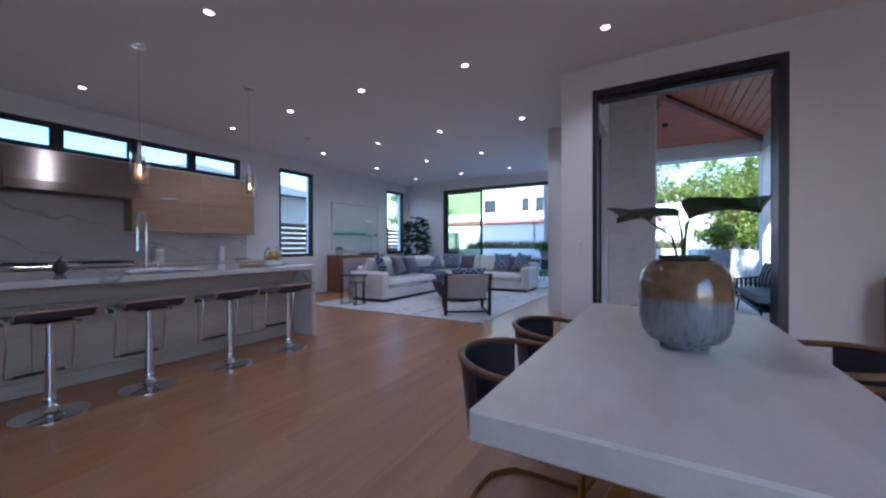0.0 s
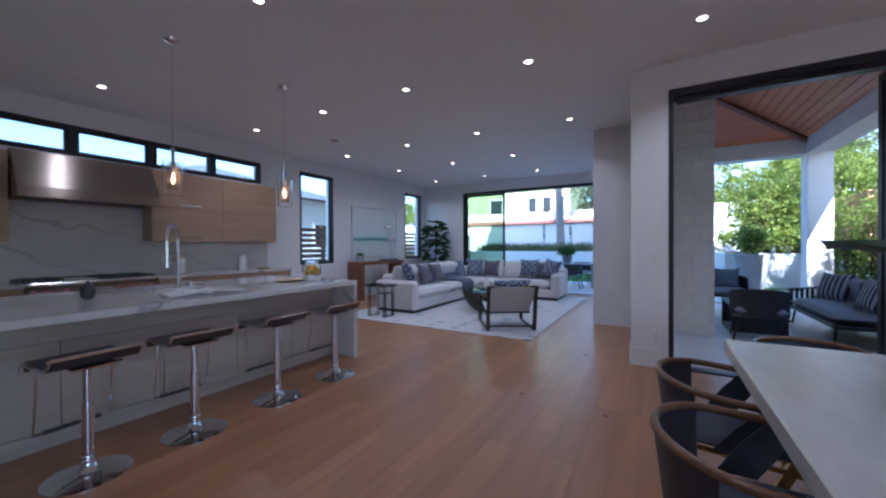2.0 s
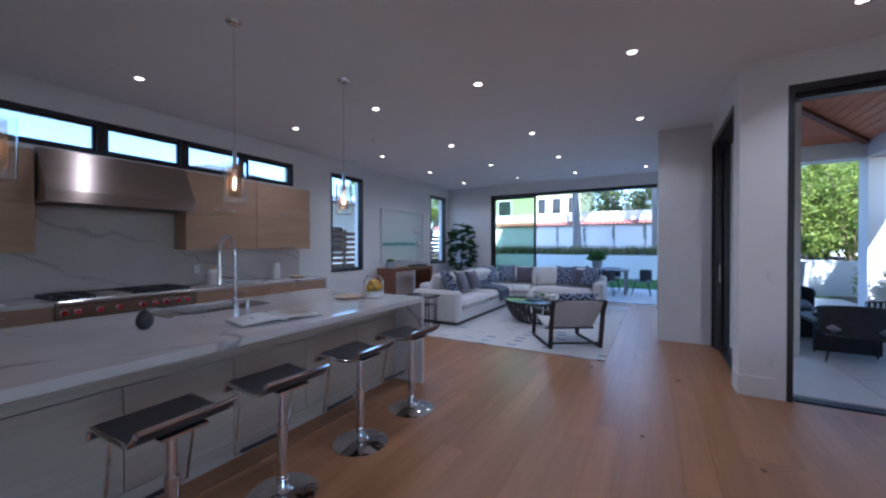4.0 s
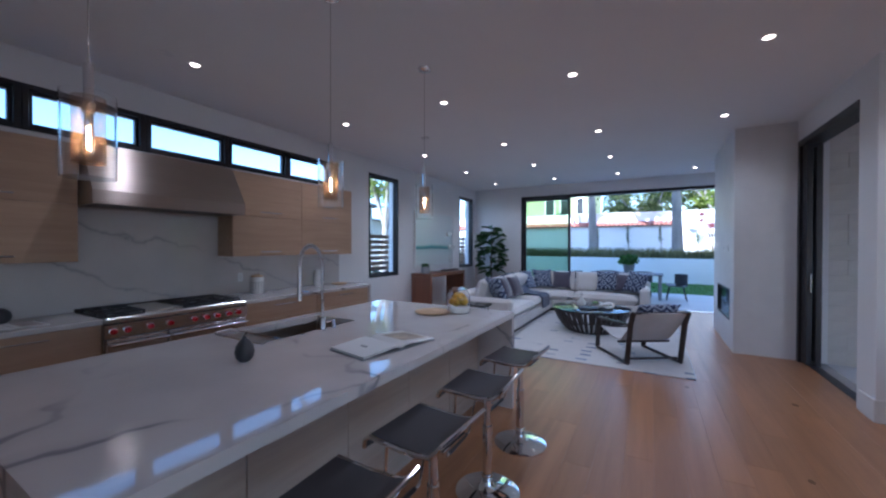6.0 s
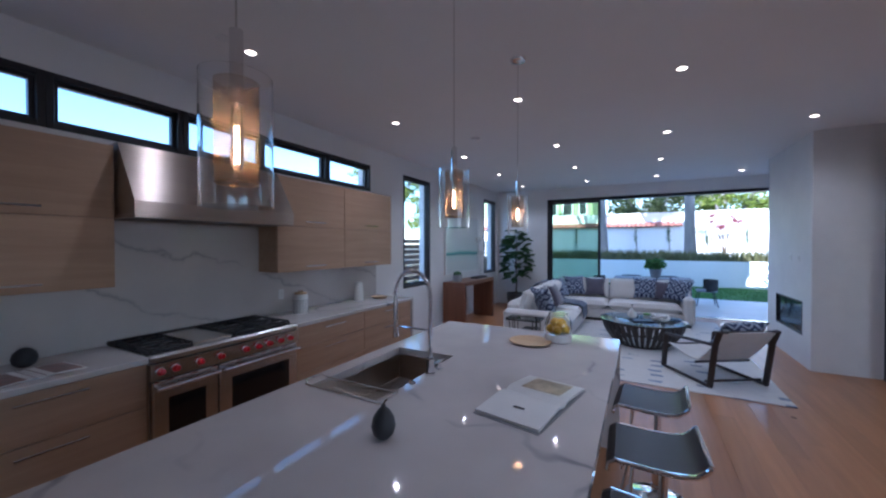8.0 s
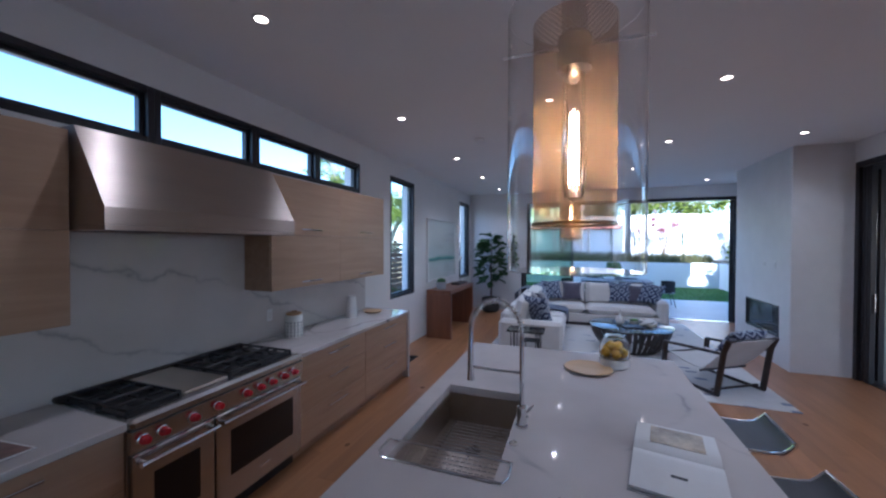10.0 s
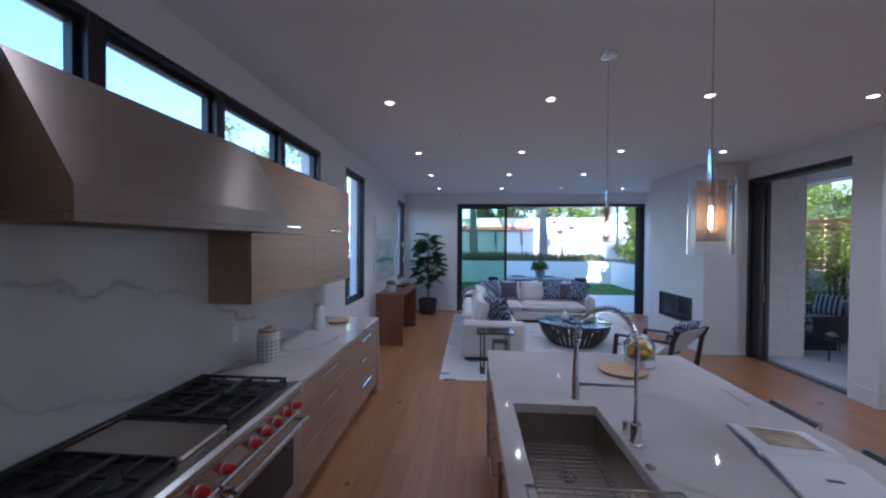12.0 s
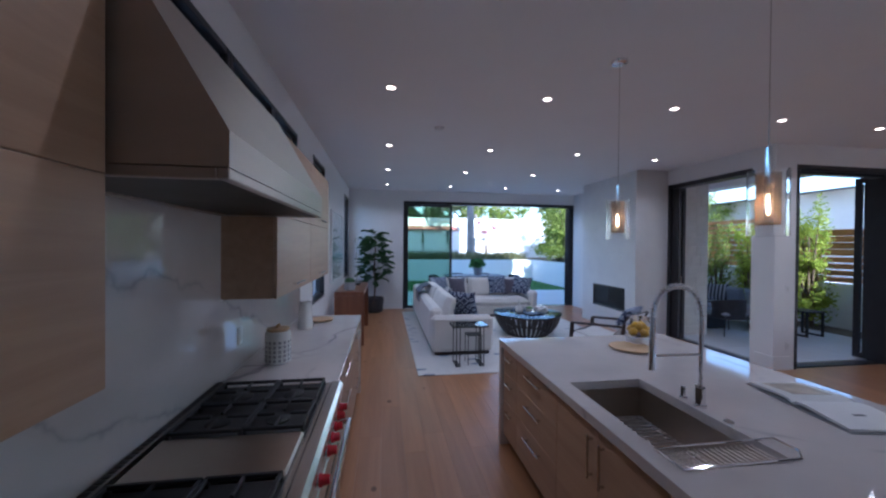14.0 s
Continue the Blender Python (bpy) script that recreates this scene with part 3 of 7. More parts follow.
        for i in range(r - 1):
            for j in range(c - 1):
                q = (i * c + j, (i + 1) * c + j, (i + 1) * c + j + 1, i * c + j + 1)
                fs += [q, tuple(o + k for k in q[::-1])]
        rim = [j for j in range(c)] + [i * c + c - 1 for i in range(1, r)] + [(r - 1) * c + j for j in range(c - 2, -1, -1)] + [i * c for i in range(r - 2, 0, -1)]
        for a, b in zip(rim, rim[1:] + rim[:1]):
            fs.append((a, b, o + b, o + a))
        return self.add(top + low, fs)

    def leaves(self, rnd, centre, radii, count, size, shell=0.35, gaps=0.0, droop=0.0, slim=0.5):
        """Small folded leaves scattered through an uneven ball of foliage."""
        c = Vector(centre)
        made, tries = 0, 0
        while made < count and tries < count * 6:
            tries += 1
            d = Vector((rnd.gauss(0, 1), rnd.gauss(0, 1), rnd.gauss(0, 1))).normalized()
            rr = (shell + (1 - shell) * rnd.random()) * (0.8 + 0.35 * noise.noise(d * 2.3 + c))
            p = Vector((c.x + d.x * radii[0] * rr, c.y + d.y * radii[1] * rr, c.z + d.z * radii[2] * rr))
            if gaps and noise.noise(p * (1.6 / max(radii))* 1.5 + Vector((7, 3, 1))) < gaps - 0.5:
                continue
            s = size * rnd.uniform(0.6, 1.3)
            a = Vector((rnd.gauss(0, 1), rnd.gauss(0, 1), rnd.gauss(0, 0.6) - droop)).normalized()
            b = a.cross(Vector((rnd.gauss(0, 1), rnd.gauss(0, 1), rnd.gauss(0, 1)))).normalized() * s * slim
            a *= s
            up = a.cross(b).normalized() * s * 0.15
            self.add([p - a * 0.5, p + b * 0.5 + up, p + a * 0.5, p - b * 0.5 + up], [(0, 1, 2), (0, 2, 3)])
            made += 1
        return self


def mesh_of(name, shape, material, sharp=35):
    me = bpy.data.meshes.new(name)
    me.from_pydata(shape.v, [], shape.f)
    me.materials.append(material)
    me.update()
    if sharp:
        me.polygons.foreach_set("use_smooth", [True] * len(me.polygons))
        me.set_sharp_from_angle(angle=radians(sharp))
    return me


def part(name, shape, material, parent=None, label="", m=None, sharp=35):
    ob = new(name, mesh_of(name, shape, material, sharp))
    if parent is not None:
        ob.parent = parent
    if m is not None:
        ob.matrix_basis = m
    return tagged(ob, label)


def thing(name, m, label, category, group=""):
    ob = new(name)
    ob.empty_display_size = 0.1
    ob.matrix_basis = m
    return tagged(ob, label, category, group)


def solid(name, shape, material, label, category, m=None, group="", sharp=35):
    return tagged(part(name, shape, material, None, "", m, sharp), label, category, group)


def setting(name, shape, material, label, category, sharp=35):
    return tagged(part(name, shape, material, None, "", None, sharp), label, category, "", "structure")


def arc(n, a0, a1, f):
    return [f(a0 + (a1 - a0) * i / n) for i in range(n + 1)]

# ---- the house ----
H = 3.24            # ceiling
WX, NY = -6.385, 10.32   # inner faces of the kitchen wall and the garden wall
EX, SY = 0.06, 4.65     # inner faces of the two walls to the covered patio
DX, BY = 4.00, -3.60    # far dining wall and the wall behind
HEAD = 2.95             # door heads


def wall_along_y(x0, x1, y0, y1, holes):
    """A wall in the y direction with openings (y0, y1, z0, z1), sorted by y."""
    s, y = Shape(), y0
    for a, b, z0, z1 in holes:
        if a > y:
            s.box(x0, x1, y, a, 0, H)
        if z0 > 0:
            s.box(x0, x1, a, b, 0, z0)
        if z1 < H:
            s.box(x0, x1, a, b, z1, H)
        y = b
    if y < y1:
        s.box(x0, x1, y, y1, 0, H)
    return s


def wall_along_x(y0, y1, x0, x1, holes):
    s, x = Shape(), x0
    for a, b, z0, z1 in holes:
        if a > x:
            s.box(x, a, y0, y1, 0, H)
        if z0 > 0:
            s.box(a, b, y0, y1, 0, z0)
        if z1 < H:
            s.box(a, b, y0, y1, z1, H)
        x = b
    if x < x1:
        s.box(x, x1, y0, y1, 0, H)
    return s


CLER = (-1.73, 4.50, 2.545, 2.95)
WIN1, WIN2 = (5.40, 6.35, 0.92, 2.96), (9.22, 10.12, 0.93, 2.95)
SLIDE = (-4.93, 0.27, 0.0, HEAD)
BIF_A = (4.99, 6.65, 0.0, HEAD)
BIF_B = (0.415, 2.12, 0.0, HEAD)
setting("wall_west", wall_along_y(WX - 0.25, WX, BY, NY + 0.25, [CLER, WIN1, WIN2]), PLASTER, "white plastered wall with high strip windows over the kitchen", "wall", 0)
setting("wall_north", wall_along_x(NY, NY + 0.25, WX, EX + 0.3, [SLIDE]), PLASTER, "white plastered wall round the wide garden slider", "wall", 0)
setting("wall_east", wall_along_y(EX, EX + 0.3, SY + 0.3, NY, [BIF_A]), PLASTER, "white plastered wall beside the folding patio doors", "wall", 0)
setting("wall_dining", wall_along_x(SY, SY + 0.3, EX, DX, [BIF_B]), PLASTER, "white plastered wall with a dark framed patio opening", "wall", 0)
# the opening in this end wall is unseen, added for the fill lamp
setting("wall_dining_end", wall_along_y(DX, DX + 0.25, BY, SY + 0.3, [(-3.45, 0.45, 0.35, 2.75)]), PLASTER, "white end wall of the dining area with an added unseen opening", "wall", 0)
setting("wall_south", Shape().box(WX - 0.25, DX + 0.25, BY - 0.25, BY, 0, H), PLASTER, "plain white plastered wall behind the kitchen", "wall", 0)
setting("ceiling", Shape().box(WX - 0.25, EX + 0.3, BY - 0.25, NY + 0.25, H, H + 0.25).box(EX + 0.3, DX + 0.25, BY - 0.25, SY + 0.3, H, H + 0.25), CEILING, "flat white painted ceiling", "ceiling", 0)
# unseen blocks above the ceiling, sized only to shade lawn and garden walls
setting("roof", Shape().box(WX - 0.4, EX + 0.5, BY - 0.4, NY + 0.4, H + 0.254, 10.6).box(EX + 0.504, DX + 0.25, BY - 0.4, SY + 0.3, H + 0.254, 8.3).box(EX + 0.504, 3.0, SY + 0.304, NY + 0.4, 4.75, 10.6), HOUSE_WALL, "pale unseen blocks over the rooms, added to cast shade on the garden", "roof", 0)
setting("subfloor", Shape().box(WX, EX + 0.3, BY, NY + 0.02, -0.12, -0.012).box(EX + 0.3, DX, BY, SY + 0.02, -0.12, -0.012), GROUT, "dark screed under the oak boards", "floor", 0)

# the chimney block: smooth plaster inside, stone on the patio
FX, FY0, FY1 = -0.62, 6.67, 8.58
FO = (6.98, 8.12, 0.42, 0.90)
fire = thing("fireplace", pose(0, 0, 0), "white trowelled plaster chimney breast with a low linear fireplace", "fireplace")
part("chimney_breast", Shape().slab((FY0, FY1, 0, H), FO, FX, FX + 0.4, "x"), TROWEL, fire, "", None, 0)
part("chimney_core", Shape().box(FX + 0.4, EX - 0.002, FY0, FY1, 0, H), TROWEL, fire, "", None, 0)
s = Shape()
s.box(FX - 0.004, FX + 0.02, FO[0], FO[1], FO[2], FO[2] + 0.02).box(FX - 0.004, FX + 0.02, FO[0], FO[1], FO[3] - 0.02, FO[3]).box(FX - 0.004, FX + 0.02, FO[0], FO[0] + 0.02, FO[2] + 0.02, FO[3] - 0.02).box(FX - 0.004, FX + 0.02, FO[1] - 0.02, FO[1], FO[2] + 0.02, FO[3] - 0.02)
part("firebox_frame", s, BLACK_FRAME, fire, "thin black steel surround")
part("firebox", Shape().box(FX + 0.37, FX + 0.395, FO[0] + 0.02, FO[1] - 0.02, FO[2] + 0.02, FO[3] - 0.02), FIREBOX, fire, "black steel fire back")
part("burner_tray", Shape().box(FX + 0.06, FX + 0.36, FO[0] + 0.03, FO[1] - 0.03, FO[2] + 0.022, FO[2] + 0.06, 0.006), FIREBOX, fire, "dark burner bed")
part("fire_glass", Shape().box(FX + 0.022, FX + 0.026, FO[0] + 0.022, FO[1] - 0.022, FO[2] + 0.022, FO[3] - 0.022), SMOKE_GLASS, fire, "smoked fire screen")
for yy, zz in ((6.86, 1.52), (7.2, 1.52)):
    sw = thing("light_switch", pose(FX - 0.001, yy + 0.25, zz), "small white wall switch plate on the chimney breast", "switch")
    part("plate", Shape().box(-0.006, 0, -0.035, 0.035, -0.057, 0.057, 0.003), TRIM, sw)
    part("rocker", Shape().box(-0.010, -0.006, -0.016, 0.016, -0.033, 0.033, 0.002), CERAMIC, sw)
for xx, zz in ((0.30, 0.34), (0.28, 1.16)):
    sw = thing("wall_socket", pose(xx, SY - 0.001, zz), "small white plate on the plastered pier", "socket")
    part("plate", Shape().box(-0.035, 0.035, -0.006, 0, -0.057, 0.057, 0.003), TRIM, sw)
    part("insert", Shape().box(-0.017, 0.017, -0.009, -0.006, -0.034, 0.034, 0.002), CERAMIC, sw)

# skirting on the walls in view
B = Shape().box(EX + 0.0, BIF_B[0] - 0.08, SY - 0.014, SY, 0, 0.20, 0.004)
B.box(EX - 0.014, EX, SY - 0.014, BIF_A[0] - 0.08, 0, 0.20, 0.004)
B.box(WX, WX + 0.014, 4.64, NY, 0, 0.12, 0.004).box(WX + 0.014, SLIDE[0] - 0.08, NY - 0.014, NY, 0, 0.12, 0.004)
B.box(BIF_B[1] + 0.08, DX, SY - 0.014, SY, 0, 0.12, 0.004)
setting("baseboard", B, TRIM, "plain white painted skirting board", "baseboard")

# oak boards along the room
rnd = random.Random(4)
W, GAP = 0.19, 0.0007
board_mesh = {}


def plank_mesh(length, width):
    key = (round(length, 2), round(width, 2))
    if key not in board_mesh:
        board_mesh[key] = mesh_of("floor_plank", Shape().box(0, width - GAP, 0, length - GAP, -0.012, 0, 0.0006), OAK_FLOOR, 0)
    return board_mesh[key]


floor = tagged(new("floor"), "warm oiled oak plank floor, boards run towards the garden", "floor", "", "structure")
rest = Shape()
near_planks = 0
knots = Shape()
x = WX
while x < DX - 0.02:
    ymax = NY + 0.02 if x + W < EX + 0.31 else SY + 0.02
    w = min(W, (EX + 0.15 if x < EX + 0.15 else DX) - x)
    y = BY - rnd.choice([0, 0.3, 0.6, 0.9, 1.2, 1.5])
    while y < ymax:
        ln = rnd.choice([1.5, 1.8, 2.1, 2.4])
        y0, y1 = max(y, BY), min(y + ln, ymax)
        if y1 - y0 > 0.05:
            in_view = y0 > 0.4 and -6.0 < x < 2.3
            if in_view and near_planks < 290:
                ob = new("floor_plank", plank_mesh(y1 - y0, w))
                ob.parent, ob.location = floor, (x, y0, 0)
                near_planks += 1
                if rnd.random() < 0.14:
                    knots.lathe([(0.001, 0.0006), (0.014 + 0.014 * rnd.random(), 0.0004)], 10, (x + w * rnd.uniform(0.25, 0.75), rnd.uniform(y0 + 0.1, y1 - 0.1), 0), None, 1.5)
            else:
                rest.box(x, x + w - GAP, y0, y1 - GAP, -0.012, 0, 0.0006)
        y += ln
    x += w
tagged(part("floor_boards", rest, OAK_FLOOR, floor, "", None, 0), "", "", "", "stuff")
tagged(part("floor_knots", knots, KNOT, floor, "small dark knots in the oak", None, 0), "", "", "", "stuff")
vent = thing("floor_vent", pose(-6.0, 5.35, 0.001), "dark slotted floor register in the oak boards", "vent")
part("vent_frame", Shape().box(-0.07, 0.07, -0.17, 0.17, 0, 0.006, 0.002), IRON, vent)
for i in range(9):
    part("vent_slat", Shape().box(-0.05, 0.05, -0.148 + i * 0.033, -0.136 + i * 0.033, 0.006, 0.011, 0.001), IRON, vent)


# ---- windows and doors ----
def bars(s, x0, x1, y0, y1, z0, z1, w, sill=True):
    """A rectangular frame in the y-z plane."""
    s.box(x0, x1, y0, y0 + w, z0, z1, 0.004).box(x0, x1, y1 - w, y1, z0, z1, 0.004)
    s.box(x0, x1, y0 + w, y1 - w, z1 - w, z1, 0.004)
    if sill:
        s.box(x0, x1, y0 + w, y1 - w, z0, z0 + w, 0.004)
    return s


def bars_x(s, y0, y1, x0, x1, z0, z1, w, sill=True):
    s.box(x0, x0 + w, y0, y1, z0, z1, 0.004).box(x1 - w, x1, y0, y1, z0, z1, 0.004)
    s.box(x0 + w, x1 - w, y0, y1, z1 - w, z1, 0.004)
    if sill:
        s.box(x0 + w, x1 - w, y0, y1, z0, z0 + w, 0.004)
    return s


def window_y(name, y0, y1, z0, z1, label):
    g = tagged(new(name), label, "window", "", "structure")
    part("window_frame", bars(Shape(), WX - 0.12, WX + 0.006, y0, y1, z0, z1, 0.045), BLACK_FRAME, g)
    part("sash", bars(Shape(), WX - 0.095, WX - 0.04, y0 + 0.046, y1 - 0.046, z0 + 0.046, z1 - 0.046, 0.03), BLACK_FRAME, g)
    p = part("pane", Shape().box(WX - 0.072, WX - 0.066, y0 + 0.075, y1 - 0.075, z0 + 0.075, z1 - 0.075), PANE, g, "clear glass")
    p.visible_shadow = False


n = 7
step = (CLER[1] - CLER[0]) / n
for i in range(n):
    window_y("window_%d" % (i + 1), CLER[0] + i * step, CLER[0] + (i + 1) * step, CLER[2], CLER[3], "black framed high strip window over the wall cabinets")
window_y("window_8", *WIN1, "tall narrow black framed window beside the kitchen")
window_y("window_9", *WIN2, "tall narrow black framed window beside the fig tree")

# garden slider: one fixed leaf, the others stacked at the far end
d = tagged(new("door_1"), "wide black framed garden slider, standing open", "sliding door", "", "structure")
part("door_frame", bars_x(Shape(), NY - 0.01, NY + 0.22, SLIDE[0], SLIDE[1], 0, HEAD, 0.07, False), BLACK_FRAME, d)
part("track", Shape().box(SLIDE[0] + 0.07, SLIDE[1] - 0.07, NY + 0.02, NY + 0.22, -0.012, 0.006, 0.002), STEEL, d, "flush metal floor track")


def leaf_x(x0, x1, y, glassmat, handle_at=None, stile=0.065):
    f = part("door_leaf", bars_x(Shape(), y, y + 0.04, x0, x1, 0.012, HEAD - 0.075, stile), BLACK_FRAME, d)
    g = part("pane", Shape().box(x0 + stile - 0.005, x1 - stile + 0.005, y + 0.016, y + 0.024, stile, HEAD - 0.08 - stile), glassmat, f, "green-tinted glass")
    g.visible_shadow = False
    if handle_at:
        part("handle", Shape().box(handle_at - 0.012, handle_at + 0.012, y - 0.03, y - 0.001, 0.9, 1.25, 0.006), BLACK_FRAME, f)


leaf_x(SLIDE[0] + 0.071, -3.57, NY + 0.02, GREEN_PANE)
for i in range(3):
    leaf_x(-0.06 - 0.02 * i, SLIDE[1] - 0.072, NY + 0.062 + i * 0.044, GREEN_PANE, None, 0.14)

# folding patio doors
d2 = tagged(new("door_2"), "black framed folding patio doors, folded fully open", "folding door", "", "structure")
part("door_frame", Shape().box(EX - 0.008, EX + 0.2, BIF_A[1] - 0.075, BIF_A[1], 0, HEAD).box(EX - 0.008, EX + 0.2, BIF_A[0], BIF_A[1] - 0.0752, HEAD - 0.075, HEAD), BLACK_FRAME, d2)
part("track", Shape().box(EX + 0.06, EX + 0.16, BIF_A[0] + 0.075, BIF_A[1] - 0.075, -0.012, 0.008, 0.002), BLACK_FRAME, d2)


def folded(parent, m, count, width=0.52):
    """A pack of door leaves folded flat against one another."""
    for i in range(count):
        f = part("door_leaf", bars_x(Shape(), 0.0, 0.05, 0, width, 0.012, HEAD - 0.08, min(0.09, width * 0.4)), BLACK_FRAME, parent, "", m @ pose(0, 0.058 * i, 0))
        st = min(0.085, width * 0.39)
        g = part("pane", Shape().box(st, width - st, 0.02, 0.028, st, HEAD - 0.08 - st), PANE, f, "clear glass")
        g.visible_shadow = False
        if i == 0:
            part("handle", Shape().box(0.03, 0.05, -0.03, -0.001, 0.95, 1.2, 0.005), STEEL, f, "slim metal pull")


folded(d2, pose(EX + 0.02, BIF_A[1] - 0.076 - 0.17, 0), 3, 0.15)
d3 = tagged(new("door_3"), "black framed patio opening behind the dining table", "folding door", "", "structure")
part("door_frame", Shape().box(BIF_B[1] - 0.075, BIF_B[1], SY - 0.008, SY + 0.2, 0, HEAD).box(BIF_B[0], BIF_B[1] - 0.0752, SY - 0.008, SY + 0.2, HEAD - 0.075, HEAD), BLACK_FRAME, d3)
part("door_jamb", Shape().box(BIF_B[0], BIF_B[0] + 0.045, SY - 0.008, SY + 0.2, 0, HEAD - 0.0755), BLACK_FRAME, d3)
part("head_rail", Shape().box(BIF_B[0] + 0.076, BIF_B[1] - 0.076, SY + 0.04, SY + 0.16, HEAD - 0.12, HEAD - 0.076, 0.004), BLACK_FRAME, d3)
part("track", Shape().box(BIF_B[0] + 0.076, BIF_B[1] - 0.076, SY + 0.06, SY + 0.16, -0.012, 0.008, 0.002), BLACK_FRAME, d3)
folded(d3, pose(BIF_B[1] - 0.002, SY + 0.205, 0, 0, 0, 90), 1, 0.20)

# ---- recessed lights ----
COLS, LROWS = (-5.37, -3.80, -2.345, -0.845), (3.765, 5.80, 7.59, 9.40)
spots = [(x, y + (0.1 if x > -1 else 0)) for x in COLS for y in LROWS if not (x > -1 and 7 < y < 9)] + [(-5.39, 1.83), (-2.36, 1.85), (-0.84, 1.85), (0.64, 3.90), (0.62, 0.6)]
lamp_data = bpy.data.lights.new("downlight_lamp", "SPOT")
lamp_data.energy, lamp_data.spot_size, lamp_data.spot_blend, lamp_data.shadow_soft_size, lamp_data.color = SPOT_WATTS, radians(138), 1.0, 0.018, LAMP_COLOUR
down = None
for x, y in spots:
    if down is None:
        down = thing("recessed_downlight", pose(x, y, H), "small round white recessed downlight, lit warm", "ceiling light", "ceiling downlights")
        ring = Shape()
        ring.lathe([(0.036, -0.001), (0.040, -0.006), (0.053, -0.006), (0.057, 0.0), (0.036, 0.0)], 28)
        part("trim_ring", ring, TRIM, down)
        part("lens", Shape().lathe([(0.037, -0.0045), (0.02, -0.0035), (0.001, -0.003)], 24), LENS, down, "glowing warm lens")
    else:
        copy_thing(down, pose(x, y, H))
    lamp = new("downlight_lamp", lamp_data)
    lamp.matrix_world = pose(x, y, H - 0.06)

det = thing("smoke_detector", pose(-4.75, 4.85, H), "small white round smoke detector on the ceiling", "smoke detector")
part("body", Shape().lathe([(0.065, 0), (0.062, -0.022), (0.045, -0.034), (0.001, -0.036)], 24), TRIM, det)

sn = thing("ceiling_sensor", pose(-5.38, 1.60, H), "small flush white round sensor on the ceiling", "ceiling sensor")
part("body", Shape().lathe([(0.055, 0), (0.053, -0.006), (0.04, -0.009), (0.001, -0.01)], 24), TRIM, sn)


# ---- covered patio ----
def pavers():
    base = tagged(new("patio_floor"), "pale large-format porcelain paving outside the doors", "patio", "", "structure")
    part("bed", Shape().box(EX + 0.3, 6.9, SY + 0.3, NY + 0.25, -0.12, -0.032).box(-9.0, 6.9, NY + 0.25, 14.2, -0.12, -0.032), GROUT, base, "", None, 0)
    full = mesh_of("paver", Shape().box(0, 0.896, 0, 0.896, -0.032, -0.012, 0.003), PATIO, 0)
    for i in range(7):
        for j in range(6):
            ob = new("paver", full)
            ob.parent, ob.location = base, (EX + 0.302 + 0.9 * i, SY + 0.304 + 0.9 * j, 0)
    for i in range(17):
        for j in range(4):
            ob = new("paver", full)
            ob.parent, ob.location = base, (-8.9 + 0.9 * i, NY + 0.26 + 0.9 * j, 0)


# travertine cladding on the patio side of the chimney
SX1, SY0 = 1.03, 6.72
stone = tagged(new("wall_chimney"), "stone clad outdoor chimney beside the patio doors", "wall", "", "structure")
part("core", Shape().box(EX + 0.304, SX1 - 0.015, SY0 + 0.015, FY1, -0.03, 3.9), STONE, stone, "", None, 0)


def cladding():
    rs = random.Random(8)
    shapes = [mesh_of("stone_tile", Shape().box(0, w - 0.003, 0, 0.016, 0, 0.197, 0.0025), STONE, 0) for w in (0.2, 0.3, 0.4)]
    for k in range(20):
        x = EX + 0.306
        while x < SX1 - 0.02:
            i = rs.randrange(3)
            w = (0.2, 0.3, 0.4)[i]
            if x + w > SX1:
                w = SX1 - x
                me = mesh_of("stone_tile", Shape().box(0, w - 0.001, 0, 0.016, 0, 0.197, 0.0025), STONE, 0)
            else:
                me = shapes[i]
            ob = new("stone_tile", me)
            ob.parent, ob.location = stone, (x, SY0 - 0.002 + 0.004 * rs.random(), -0.03 + 0.2 * k)
            x += w
        y = SY0 + 0.018
        while y < FY1 - 0.05:
            i = rs.randrange(3)
            w = min((0.2, 0.3, 0.4)[i], FY1 - y)
            ob = new("stone_tile", mesh_of("stone_tile", Shape().box(0, 0.016, 0, w - 0.003, 0, 0.197, 0.0025), STONE, 0))
            ob.parent, ob.location = stone, (SX1 - 0.015 + 0.004 * rs.random(), y, -0.03 + 0.2 * k)
            y += w


PX0, PX1, PY0, PY1, PZ, PB = EX + 0.3, 3.10, SY + 0.3, 10.95, 3.62, 3.28
setting("patio_beam", Shape().box(PX0, PX1 + 0.45, PY1, PY1 + 0.45, PB, PZ + 0.02).box(PX1, PX1 + 0.45, PY0, PY1, PB, PZ + 0.02).box(PX0, PX1, PY0, PY0 + 0.05, HEAD + 0.2, PZ), PLASTER, "white plastered perimeter beam of the patio roof", "beam", 0)
setting("patio_column", Shape().box(PX1 + 0.02, PX1 + 0.43, PY1 + 0.02, PY1 + 0.43, -0.03, PB), PLASTER, "white plastered square patio column", "column", 0)
PEAK0, PEAK1 = Vector((1.15, 6.7, 4.33)), Vector((1.15, 9.05, 4.33))
corners = [Vector((PX0, PY0, PZ)), Vector((PX1, PY0, PZ)), Vector((PX1, PY1, PZ)), Vector((PX0, PY1, PZ))]


